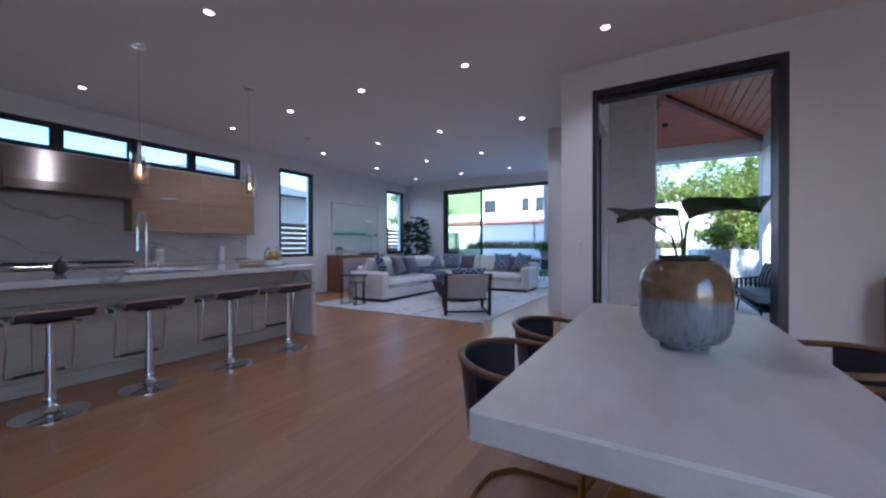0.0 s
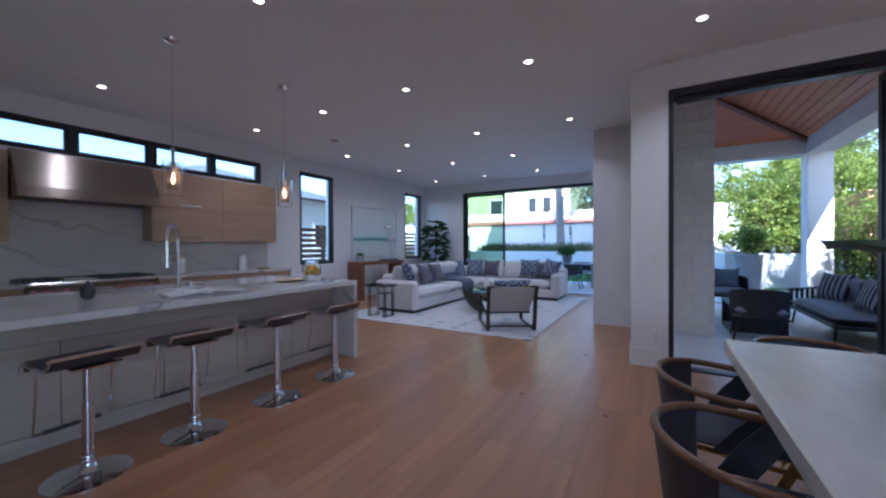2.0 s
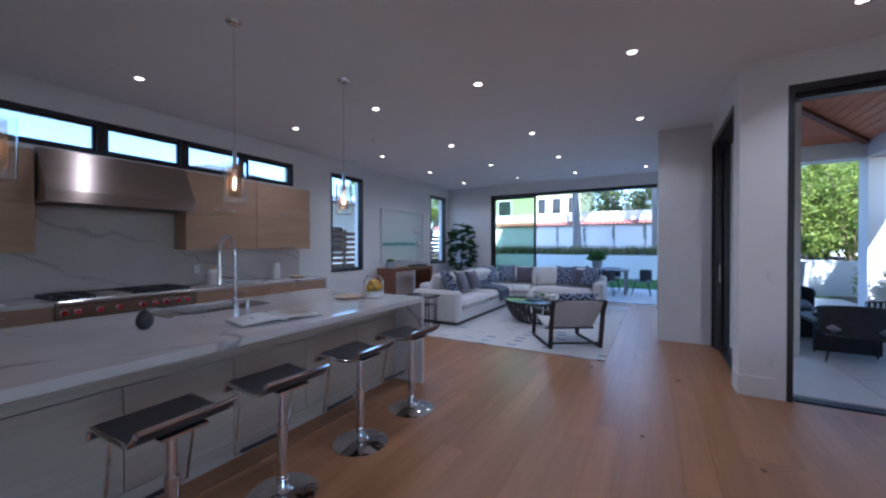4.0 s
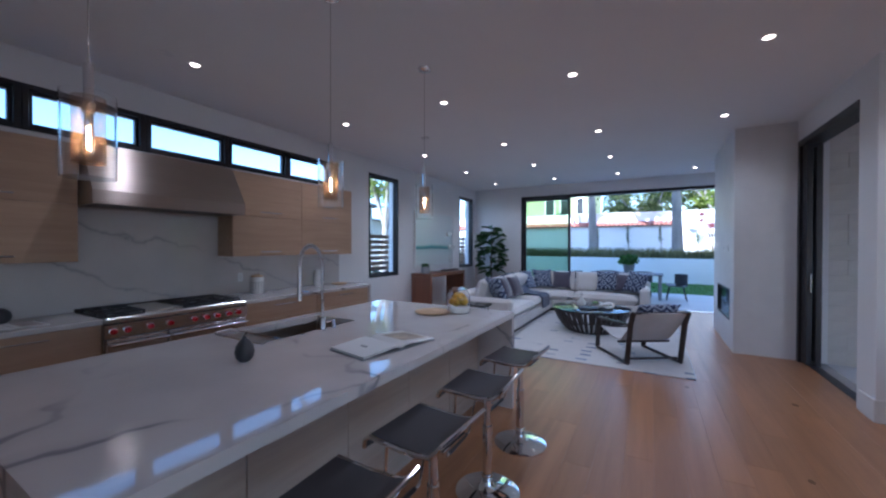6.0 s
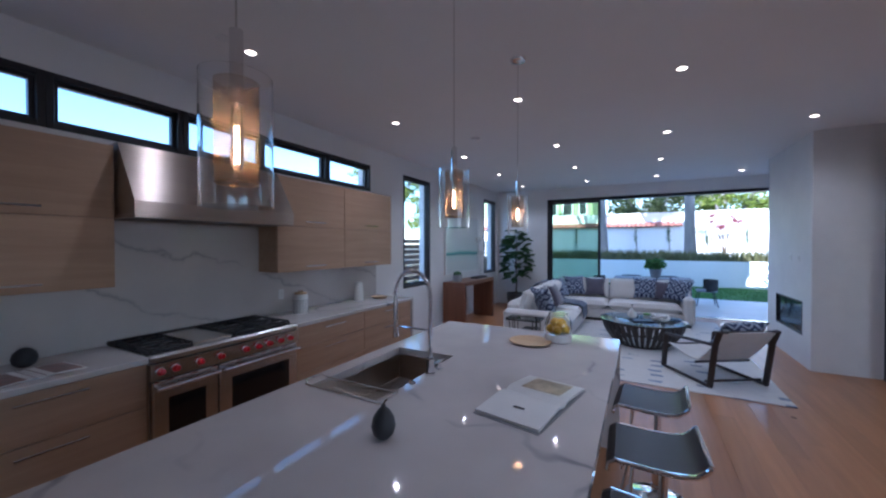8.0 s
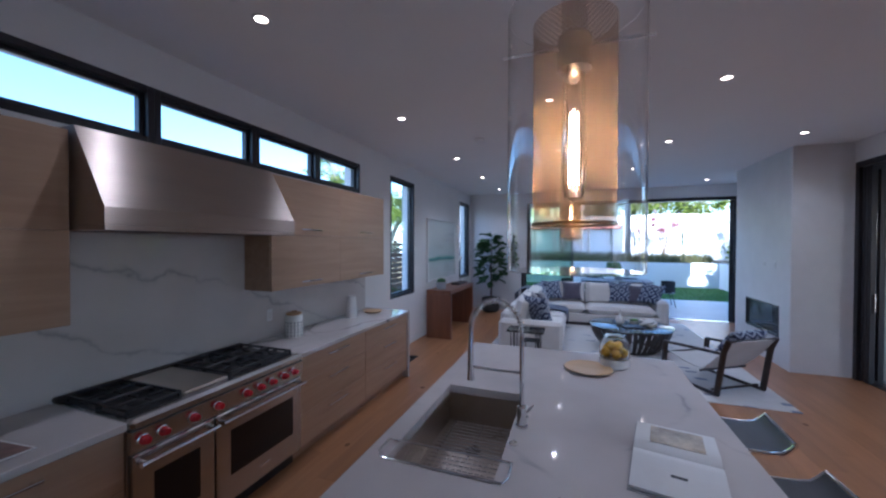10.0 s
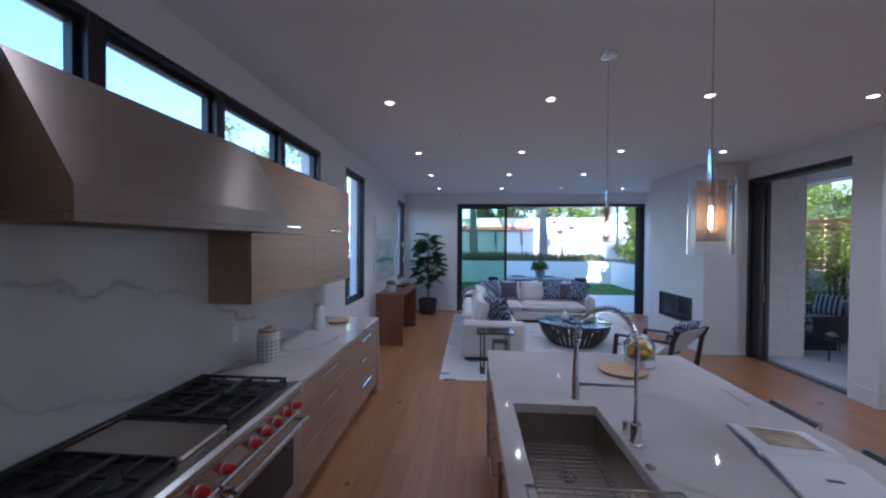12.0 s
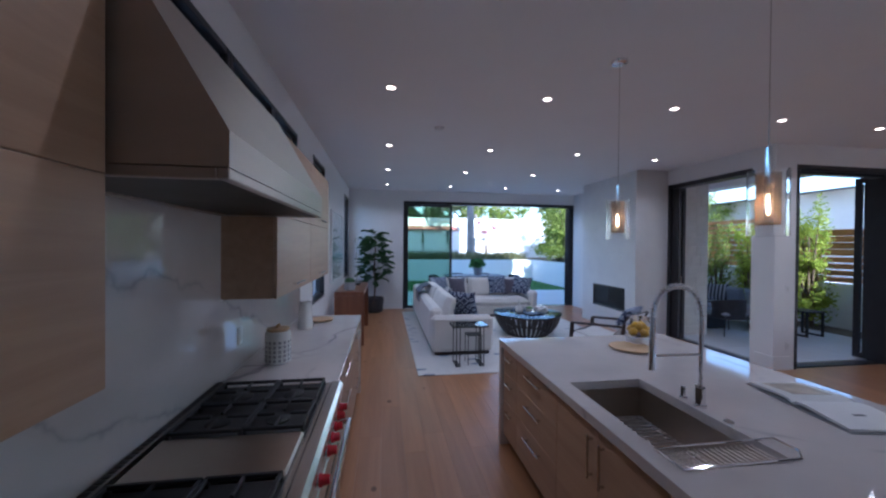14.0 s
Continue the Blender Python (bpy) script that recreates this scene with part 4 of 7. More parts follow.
def soffit():
    """Cedar boards on the four slopes of the hipped patio ceiling, and its hip beams."""
    g = tagged(new("patio_ceiling"), "hipped red cedar boarded ceiling over the patio", "ceiling", "", "structure")
    s = Shape()
    slopes = [(corners[0], corners[1], PEAK0, PEAK0), (corners[1], corners[2], PEAK1, PEAK0), (corners[2], corners[3], PEAK1, PEAK1), (corners[3], corners[0], PEAK0, PEAK1)]
    for a, b, c, e in slopes:
        nb = 14
        for i in range(nb):
            u, w = i / nb, (i + 1) / nb - 0.006
            q = [a.lerp(e, u), b.lerp(c, u), b.lerp(c, w), a.lerp(e, w)]
            up = Vector((0, 0, 0.03))
            s.add([*q, *[p + up for p in q]], [(0, 3, 2, 1), (4, 5, 6, 7), (0, 1, 5, 4), (1, 2, 6, 5), (2, 3, 7, 6), (3, 0, 4, 7)])
    part("boards", s, CEDAR, g, "", None, 0)
    for c, k in [*zip(corners, (PEAK0, PEAK0, PEAK1, PEAK1)), (PEAK0, PEAK1)]:
        part("hip_beam", Shape().tube([c - Vector((0, 0, 0.03)), k - Vector((0, 0, 0.03))], 0.075, 4), CEDAR_BEAM, g, "dark cedar hip beam", None, 0)
    roof = Shape()
    for a, b, c, e in slopes:
        up, out = Vector((0, 0, 0.12)), Vector((0, 0, 0.2))
        roof.add([a + up, b + up, c + up, e + up, a + out, b + out, c + out, e + out], [(0, 3, 2, 1), (4, 5, 6, 7)])
    roof.box(PX1, PX1 + 1.0, PY0 - 0.3, PY1 + 0.7, PZ + 0.03, PZ + 0.18).box(PX0, PX1, PY1, PY1 + 0.7, PZ + 0.03, PZ + 0.18)
    part("roof_deck", roof, HOUSE_WALL, g, "pale roof deck", None, 0)


soffit()
(solid("ceiling_heater", Shape().box(1.0, 2.1, 6.9, 7.7, 3.98, 4.06, 0.01), CEDAR_BEAM, "flat brown panel hung below the patio ceiling ridge", "ceiling panel"))
for x, y, z in ((1.2, 9.9, 3.93), (2.3, 9.0, 4.02), (2.6, 6.7, 3.9)):
    dl = thing("patio_downlight", pose(x, y, z), "small dark round downlight in the cedar ceiling", "ceiling light", "patio downlights")
    part("ring", Shape().lathe([(0.03, -0.06), (0.045, -0.065), (0.055, -0.06), (0.055, 0.0)], 20), IRON, dl)

# ---- kitchen ----
CT = 0.915          # worktop height
CF = -5.69          # worktop front edge
UF = -6.06          # wall cabinet fronts


def pull(parent, y0, y1, x, z, out=0.03):
    """A straight bar pull on two posts, on a front that faces +x."""
    s = Shape().box(x + out - 0.006, x + out + 0.006, y0, y1, z - 0.006, z + 0.006, 0.003)
    for y in (y0 + 0.03, y1 - 0.03):
        s.box(x - 0.002, x + out - 0.004, y - 0.005, y + 0.005, z - 0.005, z + 0.005, 0.001)
    part("handle", s, CHROME, parent, "slim polished bar pull")


def wall_cabinet(y0, y1, z0, z1, label):
    """A wall unit with one flap front and a bar pull along its lower edge."""
    g = thing("wall_cabinet", pose(0, 0, 0), label, "cabinet", "wall cabinets")
    part("body", Shape().box(WX + 0.002, UF - 0.022, y0 + 0.001, y1 - 0.001, z0 + 0.001, z1 - 0.001, 0.002), OAK, g)
    dr = part("door", Shape().box(UF - 0.02, UF, y0 + 0.002, y1 - 0.002, z0, z1 - 0.002, 0.002), OAK, g)
    c = (y0 + y1) / 2
    pull(dr, c - 0.15, c + 0.15, UF, z0 + 0.055)


for y0, y1 in ((2.575, 3.585), (3.585, 4.60)):
    wall_cabinet(y0, y1, 1.41, 1.92, "light oak wall cabinet beside the cooker hood")
    wall_cabinet(y0, y1, 1.92, 2.46, "light oak top cabinet under the strip windows")
for y0, y1 in ((0.14, 1.205), (-0.92, 0.14)):
    wall_cabinet(y0, y1, 1.40, 1.905, "light oak wall cabinet near the range")
    wall_cabinet(y0, y1, 1.905, 2.44, "light oak top cabinet under the strip windows")

splash = Shape().prism([(-1.6, CT), (4.62, CT), (4.62, 1.398), (2.575, 1.398), (2.575, 2.5), (1.21, 2.5), (1.21, 1.398), (-1.6, 1.398)], WX, WX + 0.012, "x")
setting("splashback", splash, QUARTZ_B, "polished white quartz splashback with grey veins", "splashback", 0)

# cooker hood
hood = thing("cooker_hood", pose(0, 0, 0), "brushed stainless canopy hood over the range", "cooker hood")
HX, HY0, HY1, HZ = -5.80, 1.222, 2.572, 1.905
s = Shape().prism([(WX + 0.013, HZ + 0.03), (HX, HZ + 0.03), (HX, HZ + 0.122), (-6.055, 2.47), (WX + 0.013, 2.47)], HY0, HY1, "y")
part("canopy", s, HOOD_STEEL, hood, "", None, 20)
s = Shape().box(HX - 0.03, HX - 0.001, HY0 + 0.001, HY1 - 0.001, HZ, HZ + 0.029, 0.003).box(WX + 0.014, WX + 0.05, HY0 + 0.001, HY1 - 0.001, HZ, HZ + 0.029, 0.003)
s.box(WX + 0.05, HX - 0.03, HY0 + 0.001, HY0 + 0.03, HZ, HZ + 0.029, 0.003).box(WX + 0.05, HX - 0.03, HY1 - 0.03, HY1 - 0.001, HZ, HZ + 0.029, 0.003)
part("rim", s, HOOD_STEEL, hood)
for i in range(26):
    y = HY0 + 0.05 + i * 0.0485
    part("baffle", Shape().prism([(y, HZ + 0.012), (y + 0.03, HZ + 0.005), (y + 0.033, HZ + 0.026), (y + 0.003, HZ + 0.028)], WX + 0.06, HX - 0.04, "x"), BAFFLE_STEEL, hood, "dark slanted grease baffle")

# range
RY0, RY1, RX = 1.255, 2.515, -5.68
rg = thing("range_cooker", pose(0, 0, 0), "wide stainless range with red knobs and two ovens", "range")
part("body", Shape().box(WX + 0.014, RX - 0.03, RY0, RY1, 0.10, 0.885, 0.004), STEEL, rg)
part("plinth", Shape().box(WX + 0.1, RX - 0.08, RY0 + 0.02, RY1 - 0.02, 0.0, 0.10), IRON, rg, "dark recessed kick plate")
part("hob_tray", Shape().box(WX + 0.014, RX - 0.005, RY0, RY1, 0.886, 0.914, 0.006), STEEL, rg)
part("bullnose", Shape().box(RX - 0.06, RX + 0.02, RY0, RY1, 0.862, 0.925, 0.018), STEEL, rg, "rounded front rail")
part("control_panel", Shape().prism([(RX - 0.029, 0.745), (RX + 0.004, 0.745), (RX + 0.014, 0.862), (RX - 0.029, 0.862)], RY0, RY1, "y"), STEEL, rg)
s = Shape().box(WX + 0.014, WX + 0.056, RY0, RY1, 0.914, 0.945, 0.006)
part("back_trim", s, BAFFLE_STEEL, rg, "dark slotted back vent")
for i in range(42):
    part("vent_slot", Shape().box(WX + 0.028, WX + 0.052, RY0 + 0.012 + i * 0.0298, RY0 + 0.03 + i * 0.0298, 0.9452, 0.9475), IRON, rg)
knob = Shape().lathe([(0.026, 0), (0.026, 0.008), (0.021, 0.012), (0.019, 0.036), (0.015, 0.040), (0.001, 0.041)], 20)
bezel = Shape().lathe([(0.031, 0), (0.031, 0.005), (0.027, 0.007), (0.001, 0.007)], 24)
for y in (0.058, 0.155, 0.325, 0.485, 0.70, 0.815, 0.925, 1.045, 1.15):
    m = pose(RX + 0.009, RY0 + y, 0.803, 0, 85, 0)
    bz = part("knob_bezel", bezel, CHROME, rg, "polished knob ring", m)
    part("knob", knob, RED, bz, "red control knob", pose(0, 0, 0.007))
for y0, y1 in ((RY0 + 0.012, RY0 + 0.47), (RY0 + 0.482, RY1 - 0.012)):
    dr = part("oven_door", Shape().box(RX - 0.028, RX + 0.006, y0, y1, 0.14, 0.735, 0.008), STEEL, rg)
    part("oven_window", Shape().box(RX + 0.0062, RX + 0.009, y0 + 0.1, y1 - 0.1, 0.30, 0.60, 0.001), OVEN_GLASS, dr, "dark oven glass")
    s = Shape().tube([(RX + 0.055, y0 + 0.01, 0.69), (RX + 0.055, y1 - 0.01, 0.69)], 0.014, 12)
    for y in (y0 + 0.03, y1 - 0.03):
        s.box(RX + 0.005, RX + 0.055, y - 0.012, y + 0.012, 0.677, 0.703, 0.004)
    part("oven_handle", s, CHROME, dr, "thick polished bar handle")
part("badge", Shape().box(RX + 0.0062, RX + 0.0085, RY0 + 0.82, RY0 + 0.92, 0.205, 0.225, 0.001), CHROME, rg)
part("griddle", Shape().box(WX + 0.07, RX - 0.075, RY0 + 0.335, RY0 + 0.635, 0.915, 0.935, 0.008), SINK_STEEL, rg, "flat steel griddle plate")
for y, w, cols in ((RY0 + 0.03, 0.295, 1), (RY0 + 0.645, 0.585, 2)):
    part("burner_well", Shape().box(WX + 0.07, RX - 0.075, y, y + w, 0.9145, 0.9185), IRON, rg, "black burner well")
    cells = [(y + w * i / cols + 0.003, y + w * (i + 1) / cols - 0.003) for i in range(cols)]
    for gx in (WX + 0.22, RX - 0.225):
        for c, e in cells:
            part("burner", Shape().lathe([(0.055, 0.919), (0.055, 0.925), (0.04, 0.934), (0.001, 0.935)], 20, (gx, (c + e) / 2, 0)), IRON, rg)
    for a, b in ((WX + 0.075, WX + 0.37), (WX + 0.375, RX - 0.08)):
        for c, e in cells:
            g = Shape()
            g.box(a, b, c, c + 0.014, 0.938, 0.955, 0.003).box(a, b, e - 0.014, e, 0.938, 0.955, 0.003)
            g.box(a, a + 0.014, c + 0.014, e - 0.014, 0.938, 0.955, 0.003).box(b - 0.014, b, c + 0.014, e - 0.014, 0.938, 0.955, 0.003)
            mx, my = (a + b) / 2, (c + e) / 2
            for p, q in (((a + 0.01, my), (mx - 0.035, my)), ((b - 0.01, my), (mx + 0.035, my)), ((mx, c + 0.01), (mx, my - 0.03)), ((mx, e - 0.01), (mx, my + 0.03))):
                g.tube([(*p, 0.946), (*q, 0.948)], 0.008, 6)
            for p in ((a, c), (a, e - 0.014), (b - 0.014, c), (b - 0.014, e - 0.014)):
                g.box(p[0], p[0] + 0.014, p[1], p[1] + 0.014, 0.918, 0.938)
            part("grate", g, IRON, rg, "cast iron pan grate")


# base units and worktops along the wall
def drawer_unit(y0, y1, rows, label):
    g = thing("drawer_unit", pose(0, 0, 0), label, "cabinet", "base drawer units")
    part("body", Shape().box(WX + 0.015, CF - 0.045, y0 + 0.001, y1 - 0.001, 0.10, 0.872), OAK, g)
    part("plinth", Shape().box(WX + 0.1, CF - 0.09, y0 + 0.001, y1 - 0.001, 0, 0.099), OAK, g)
    z = 0.868
    for hgt in rows:
        dr = part("drawer_front", Shape().box(CF - 0.043, CF - 0.022, y0 + 0.002, y1 - 0.002, z - hgt + 0.004, z, 0.002), OAK, g)
        pull(dr, (y0 + y1) / 2 - 0.16, (y0 + y1) / 2 + 0.16, CF - 0.022, z - 0.055)
        z -= hgt


for y0, y1 in ((2.52, 3.56), (3.56, 4.615)):
    drawer_unit(y0, y1, (0.22, 0.27, 0.275), "pale oak drawer unit with steel bar pulls")
for y0, y1 in ((0.30, 1.25), (-0.70, 0.30)):
    drawer_unit(y0, y1, (0.30, 0.465), "pale oak drawer unit with two deep drawers")
s = Shape().box(WX + 0.013, CF, RY1 + 0.004, 4.66, 0.875, CT, 0.003)
wt = solid("kitchen_worktop", s, QUARTZ, "white veined quartz worktop with a waterfall end", "worktop", None, "", 0)
part("waterfall_end", Shape().box(WX + 0.013, CF, 4.62, 4.66, 0, 0.8745, 0.002), QUARTZ, wt, "", None, 0)
solid("kitchen_worktop", Shape().box(WX + 0.013, CF, -0.72, RY0 - 0.004, 0.875, CT, 0.003), QUARTZ, "white veined quartz worktop beside the range", "worktop", None, "", 0)

# island
IX0, IX1, IY0, IY1 = -4.405, -2.80, 0.265, 3.37
SK = (-4.30, -3.83, 1.42, 2.31)
T0 = 0.865
top = Shape().slab((IX0, IX1, IY0, IY1), SK, T0, CT)
it = solid("island_worktop", top, QUARTZ, "long white quartz island top with soft grey veins", "worktop", None, "", 0)
part("waterfall_end", Shape().box(IX0, IX1, IY1 - 0.05, IY1, 0, T0 - 0.0005), QUARTZ, it, "", None, 0)
part("waterfall_end", Shape().box(IX0, IX1, IY0, IY0 + 0.05, 0, T0 - 0.0005), QUARTZ, it, "", None, 0)
PF = -3.15          # island panels, set back under the overhang
isl = thing("kitchen_island", pose(0, 0, 0), "pale oak panelled island cabinet on a recessed plinth", "kitchen island")
part("carcass_end", Shape().box(IX0 + 0.05, PF - 0.025, IY0 + 0.052, SK[2] - 0.03, 0.10, T0 - 0.002), OAK_PALE, isl)
part("carcass_end", Shape().box(IX0 + 0.05, PF - 0.025, SK[3] + 0.03, IY1 - 0.052, 0.10, T0 - 0.002), OAK_PALE, isl)
part("carcass_back", Shape().box(SK[1] + 0.03, PF - 0.025, SK[2] - 0.028, SK[3] + 0.028, 0.10, T0 - 0.002), OAK_PALE, isl)
part("plinth", Shape().box(IX0 + 0.1, PF - 0.035, IY0 + 0.052, IY1 - 0.052, 0, 0.099), OAK_PALE, isl)
part("top_rail", Shape().box(PF - 0.023, PF - 0.003, IY0 + 0.052, IY1 - 0.052, 0.70, T0 - 0.002, 0.002), OAK_PALE, isl)
part("kick_board", Shape().box(PF - 0.023, PF - 0.003, IY0 + 0.052, IY1 - 0.052, 0.0, 0.115, 0.002), OAK_PALE, isl)
nb = 5
pw = (IY1 - IY0 - 0.104) / nb
for i in range(nb):
    y0 = IY0 + 0.052 + i * pw
    part("panel", Shape().box(PF - 0.021, PF, y0 + 0.002, y0 + pw - 0.002, 0.119, 0.696, 0.003), OAK_PALE, isl)
for i, (y0, y1) in enumerate(((IY0 + 0.052, 0.84), (0.84, 1.42), (1.42, 1.875), (1.875, 2.31), (2.31, 3.0), (3.0, IY1 - 0.052))):
    zs = ((0.104, 0.86),) if 1 < i < 4 else ((0.104, 0.40), (0.404, 0.64), (0.644, 0.86))
    for z0, z1 in zs:
        f = part("front", Shape().box(IX0 + 0.026, IX0 + 0.047, y0 + 0.002, y1 - 0.002, z0, z1, 0.002), OAK, isl)
        h = Shape()
        if 1 < i < 4:
            y = y1 - 0.05 if i == 2 else y0 + 0.05
            h.box(IX0 - 0.008, IX0 + 0.004, y - 0.006, y + 0.006, 0.58, 0.80, 0.003)
            for z in (0.6, 0.78):
                h.box(IX0 + 0.003, IX0 + 0.027, y - 0.005, y + 0.005, z - 0.005, z + 0.005)
        else:
            c = (y0 + y1) / 2
            w = min(0.13, (y1 - y0) * 0.25)
            h.box(IX0 - 0.008, IX0 + 0.004, c - w, c + w, z1 - 0.076, z1 - 0.064, 0.003)
            for y in (c - w + 0.03, c + w - 0.03):
                h.box(IX0 + 0.003, IX0 + 0.027, y - 0.005, y + 0.005, z1 - 0.075, z1 - 0.065)
        part("handle", h, STEEL, f, "slim steel bar pull")

sink = thing("sink", pose(0, 0, 0), "deep rectangular undermount stainless sink", "sink")
x0, x1, y0, y1, zb = SK[0] - 0.008, SK[1] + 0.008, SK[2] - 0.008, SK[3] + 0.008, 0.68
part("bowl", Shape().slab((x0, x1, y0, y1), (x0 + 0.006, x1 - 0.006, y0 + 0.006, y1 - 0.006), zb, T0 - 0.001), SINK_STEEL, sink, "", None, 0)
part("bowl_floor", Shape().box(x0 + 0.0061, x1 - 0.0061, y0 + 0.0061, y1 - 0.0061, zb, zb + 0.006), SINK_STEEL, sink, "", None, 0)
part("drain", Shape().lathe([(0.045, zb + 0.006), (0.045, zb + 0.009), (0.03, zb + 0.009), (0.02, zb + 0.007), (0.001, zb + 0.007)], 24, (-4.065, 2.0, 0)), CHROME, sink)
grid = thing("sink_grid", pose(0, 0, 0), "steel wire grid on the sink floor", "sink grid")
for i in range(22):
    y = SK[2] + 0.05 + i * 0.037
    part("wire", Shape().tube([(SK[0] + 0.03, y, zb + 0.03), (SK[1] - 0.03, y, zb + 0.03)], 0.0035, 6), CHROME, grid)
for x in (SK[0] + 0.06, -4.065, SK[1] - 0.06):
    part("cross_wire", Shape().tube([(x, SK[2] + 0.04, zb + 0.024), (x, SK[3] - 0.04, zb + 0.024)], 0.0035, 6), CHROME, grid)
for x in (SK[0] + 0.06, SK[1] - 0.06):
    for y in (SK[2] + 0.06, SK[3] - 0.06):
        part("foot", Shape().rod((x, y, zb + 0.006), (x, y, zb + 0.024), 0.004, 6), CHROME, grid)
rack = thing("sink_rack", pose(0, 0, 0), "steel wire drying rack laid across the sink", "drying rack")
for i in range(17):
    x = SK[0] + 0.03 + i * 0.025
    part("wire", Shape().tube([(x, 1.43, CT - 0.012), (x, 1.56, CT - 0.012), (x + 0.006, 1.567, CT - 0.012), (x + 0.0125, 1.56, CT - 0.012)], 0.003, 6), SINK_STEEL, rack)
for y in (1.425, 1.57):
    part("rail", Shape().tube([(SK[0] - 0.02, y, CT + 0.006), (SK[1] + 0.035, y, CT + 0.006)], 0.005, 8), CHROME, rack)
for x, d in ((SK[0] - 0.02, -1), (SK[1] + 0.035, 1)):
    part("end_loop", Shape().tube([(x, 1.425, CT + 0.006), (x + 0.02 * d, 1.45, CT + 0.02), (x + 0.02 * d, 1.545, CT + 0.02), (x, 1.57, CT + 0.006)], 0.005, 8), CHROME, rack)

# spring faucet
FXX, FYY = -3.785, 1.905
tap = thing("kitchen_faucet", pose(FXX, FYY, CT), "tall chrome faucet with a coiled spring spout", "faucet")
part("base", Shape().lathe([(0.03, 0), (0.03, 0.012), (0.024, 0.016), (0.024, 0.10), (0.019, 0.105), (0.001, 0.105)], 24), CHROME, tap)
part("column", Shape().rod((0, 0, 0.10), (0, 0, 0.47), 0.011, 14), CHROME, tap)
U = Vector((-1.0, 0.06, 0)).normalized()
hoop = arc(26, 0, math.pi, lambda a: U * (0.135 * (1 - math.cos(a))) + Vector((0, 0, 0.47 + 0.16 * math.sin(a))))
part("hose", Shape().tube(hoop, 0.007, 8), CHROME, tap)
coil = []
for i in range(27 * 10 + 1):
    u = i / 270
    a = u * math.pi
    p = U * (0.135 * (1 - math.cos(a))) + Vector((0, 0, 0.47 + 0.16 * math.sin(a)))
    tdir = (U * math.sin(a) + Vector((0, 0, math.cos(a)))).normalized()
    s1 = tdir.cross(Vector((-U.y, U.x, 0))).normalized()
    s2 = Vector((-U.y, U.x, 0))
    ph = u * 2 * math.pi * 27
    coil.append(p + 0.0145 * (s1 * math.cos(ph) + s2 * math.sin(ph)))
part("spring", Shape().tube(coil, 0.0028, 5), CHROME, tap, "chrome coil spring")
e = U * 0.27
part("spray_head", Shape().tube([(e.x, e.y, 0.47), (e.x, e.y, 0.36), (e.x, e.y, 0.24), (e.x, e.y, 0.20)], [0.012, 0.015, 0.017, 0.02], 16), CHROME, tap)
part("holder_arm", Shape().tube([(0, 0, 0.27), (e.x, e.y, 0.27)], 0.007, 8), CHROME, tap)
part("lever", Shape().tube([(0, 0, 0.06), (0.03, 0.05, 0.065), (0.05, 0.085, 0.08)], [0.012, 0.008, 0.005], 10), CHROME, tap)
for dx, dy, hh in ((0.0, 0.11, 0.06), (-0.015, -0.175, 0.012)):
    b = thing("soap_dispenser" if hh > 0.05 else "air_switch", pose(FXX + dx, FYY + dy, CT), "small chrome fitting beside the faucet", "sink fitting")
    part("body", Shape().lathe([(0.022, 0), (0.022, 0.006), (0.014, 0.01), (0.014, hh), (0.001, hh + 0.003)], 20), CHROME, b)


# pendants
def pendant(x, y):
    g = thing("pendant_light", pose(x, y, 0), "clear glass cylinder pendant with a gold mesh sleeve, lit", "pendant light", "island pendants")
    part("canopy", Shape().lathe([(0.065, H), (0.06, H - 0.018), (0.045, H - 0.025), (0.012, H - 0.027), (0.001, H - 0.027)], 28), CHROME, g, "small round polished ceiling canopy")
    part("cord", Shape().rod((0, 0, 2.24), (0, 0, H - 0.026), 0.0025, 6), STEEL, g, "thin grey cord")
    part("stem", Shape().lathe([(0.004, 2.245), (0.016, 2.24), (0.016, 2.10), (0.021, 2.095), (0.021, 2.055), (0.001, 2.05)], 20), CHROME, g)
    part("cross_pin", Shape().rod((-0.09, 0, 2.085), (0.09, 0, 2.085), 0.0022, 6), CHROME, g)
    part("glass_shade", Shape().lathe([(0.081, 1.803), (0.0825, 1.803), (0.0825, 2.125), (0.081, 2.125), (0.081, 1.8035)], 48), GLASS, g, "clear glass cylinder", None, 40)
    part("mesh_sleeve", Shape().lathe([(0.0495, 1.862), (0.0505, 1.862), (0.0505, 2.112), (0.0495, 2.112), (0.0495, 1.8625)], 40), SLEEVE, g, "fine gold wire gauze sleeve", None, 40)
    part("sleeve_rim", Shape().tube([(0.05 * math.cos(q), 0.05 * math.sin(q), 1.862) for q in [2 * math.pi * k / 32 for k in range(32)]], 0.0022, 6, True), BRASS, g)
    lit = bpy.data.lights.new("pendant_lamp", "POINT")
    lit.energy, lit.shadow_soft_size, lit.color = 5.0, 0.012, (1.0, 0.70, 0.45)
    new("pendant_lamp", lit).matrix_world = pose(x, y, 1.955)
    bulb = part("bulb", Shape().lathe([(0.012, 2.05), (0.014, 2.03), (0.016, 1.92), (0.012, 1.895), (0.001, 1.89)], 20), GLASS, g, "clear tubular filament bulb")
    for q in range(4):
        part("filament", Shape().rod((0.008 * math.cos(q * 1.57), 0.008 * math.sin(q * 1.57), 1.912), (0.007 * math.cos(q * 1.57), 0.007 * math.sin(q * 1.57), 2.005), 0.0013, 5), FILAMENT, bulb, "glowing orange filament")
    return g


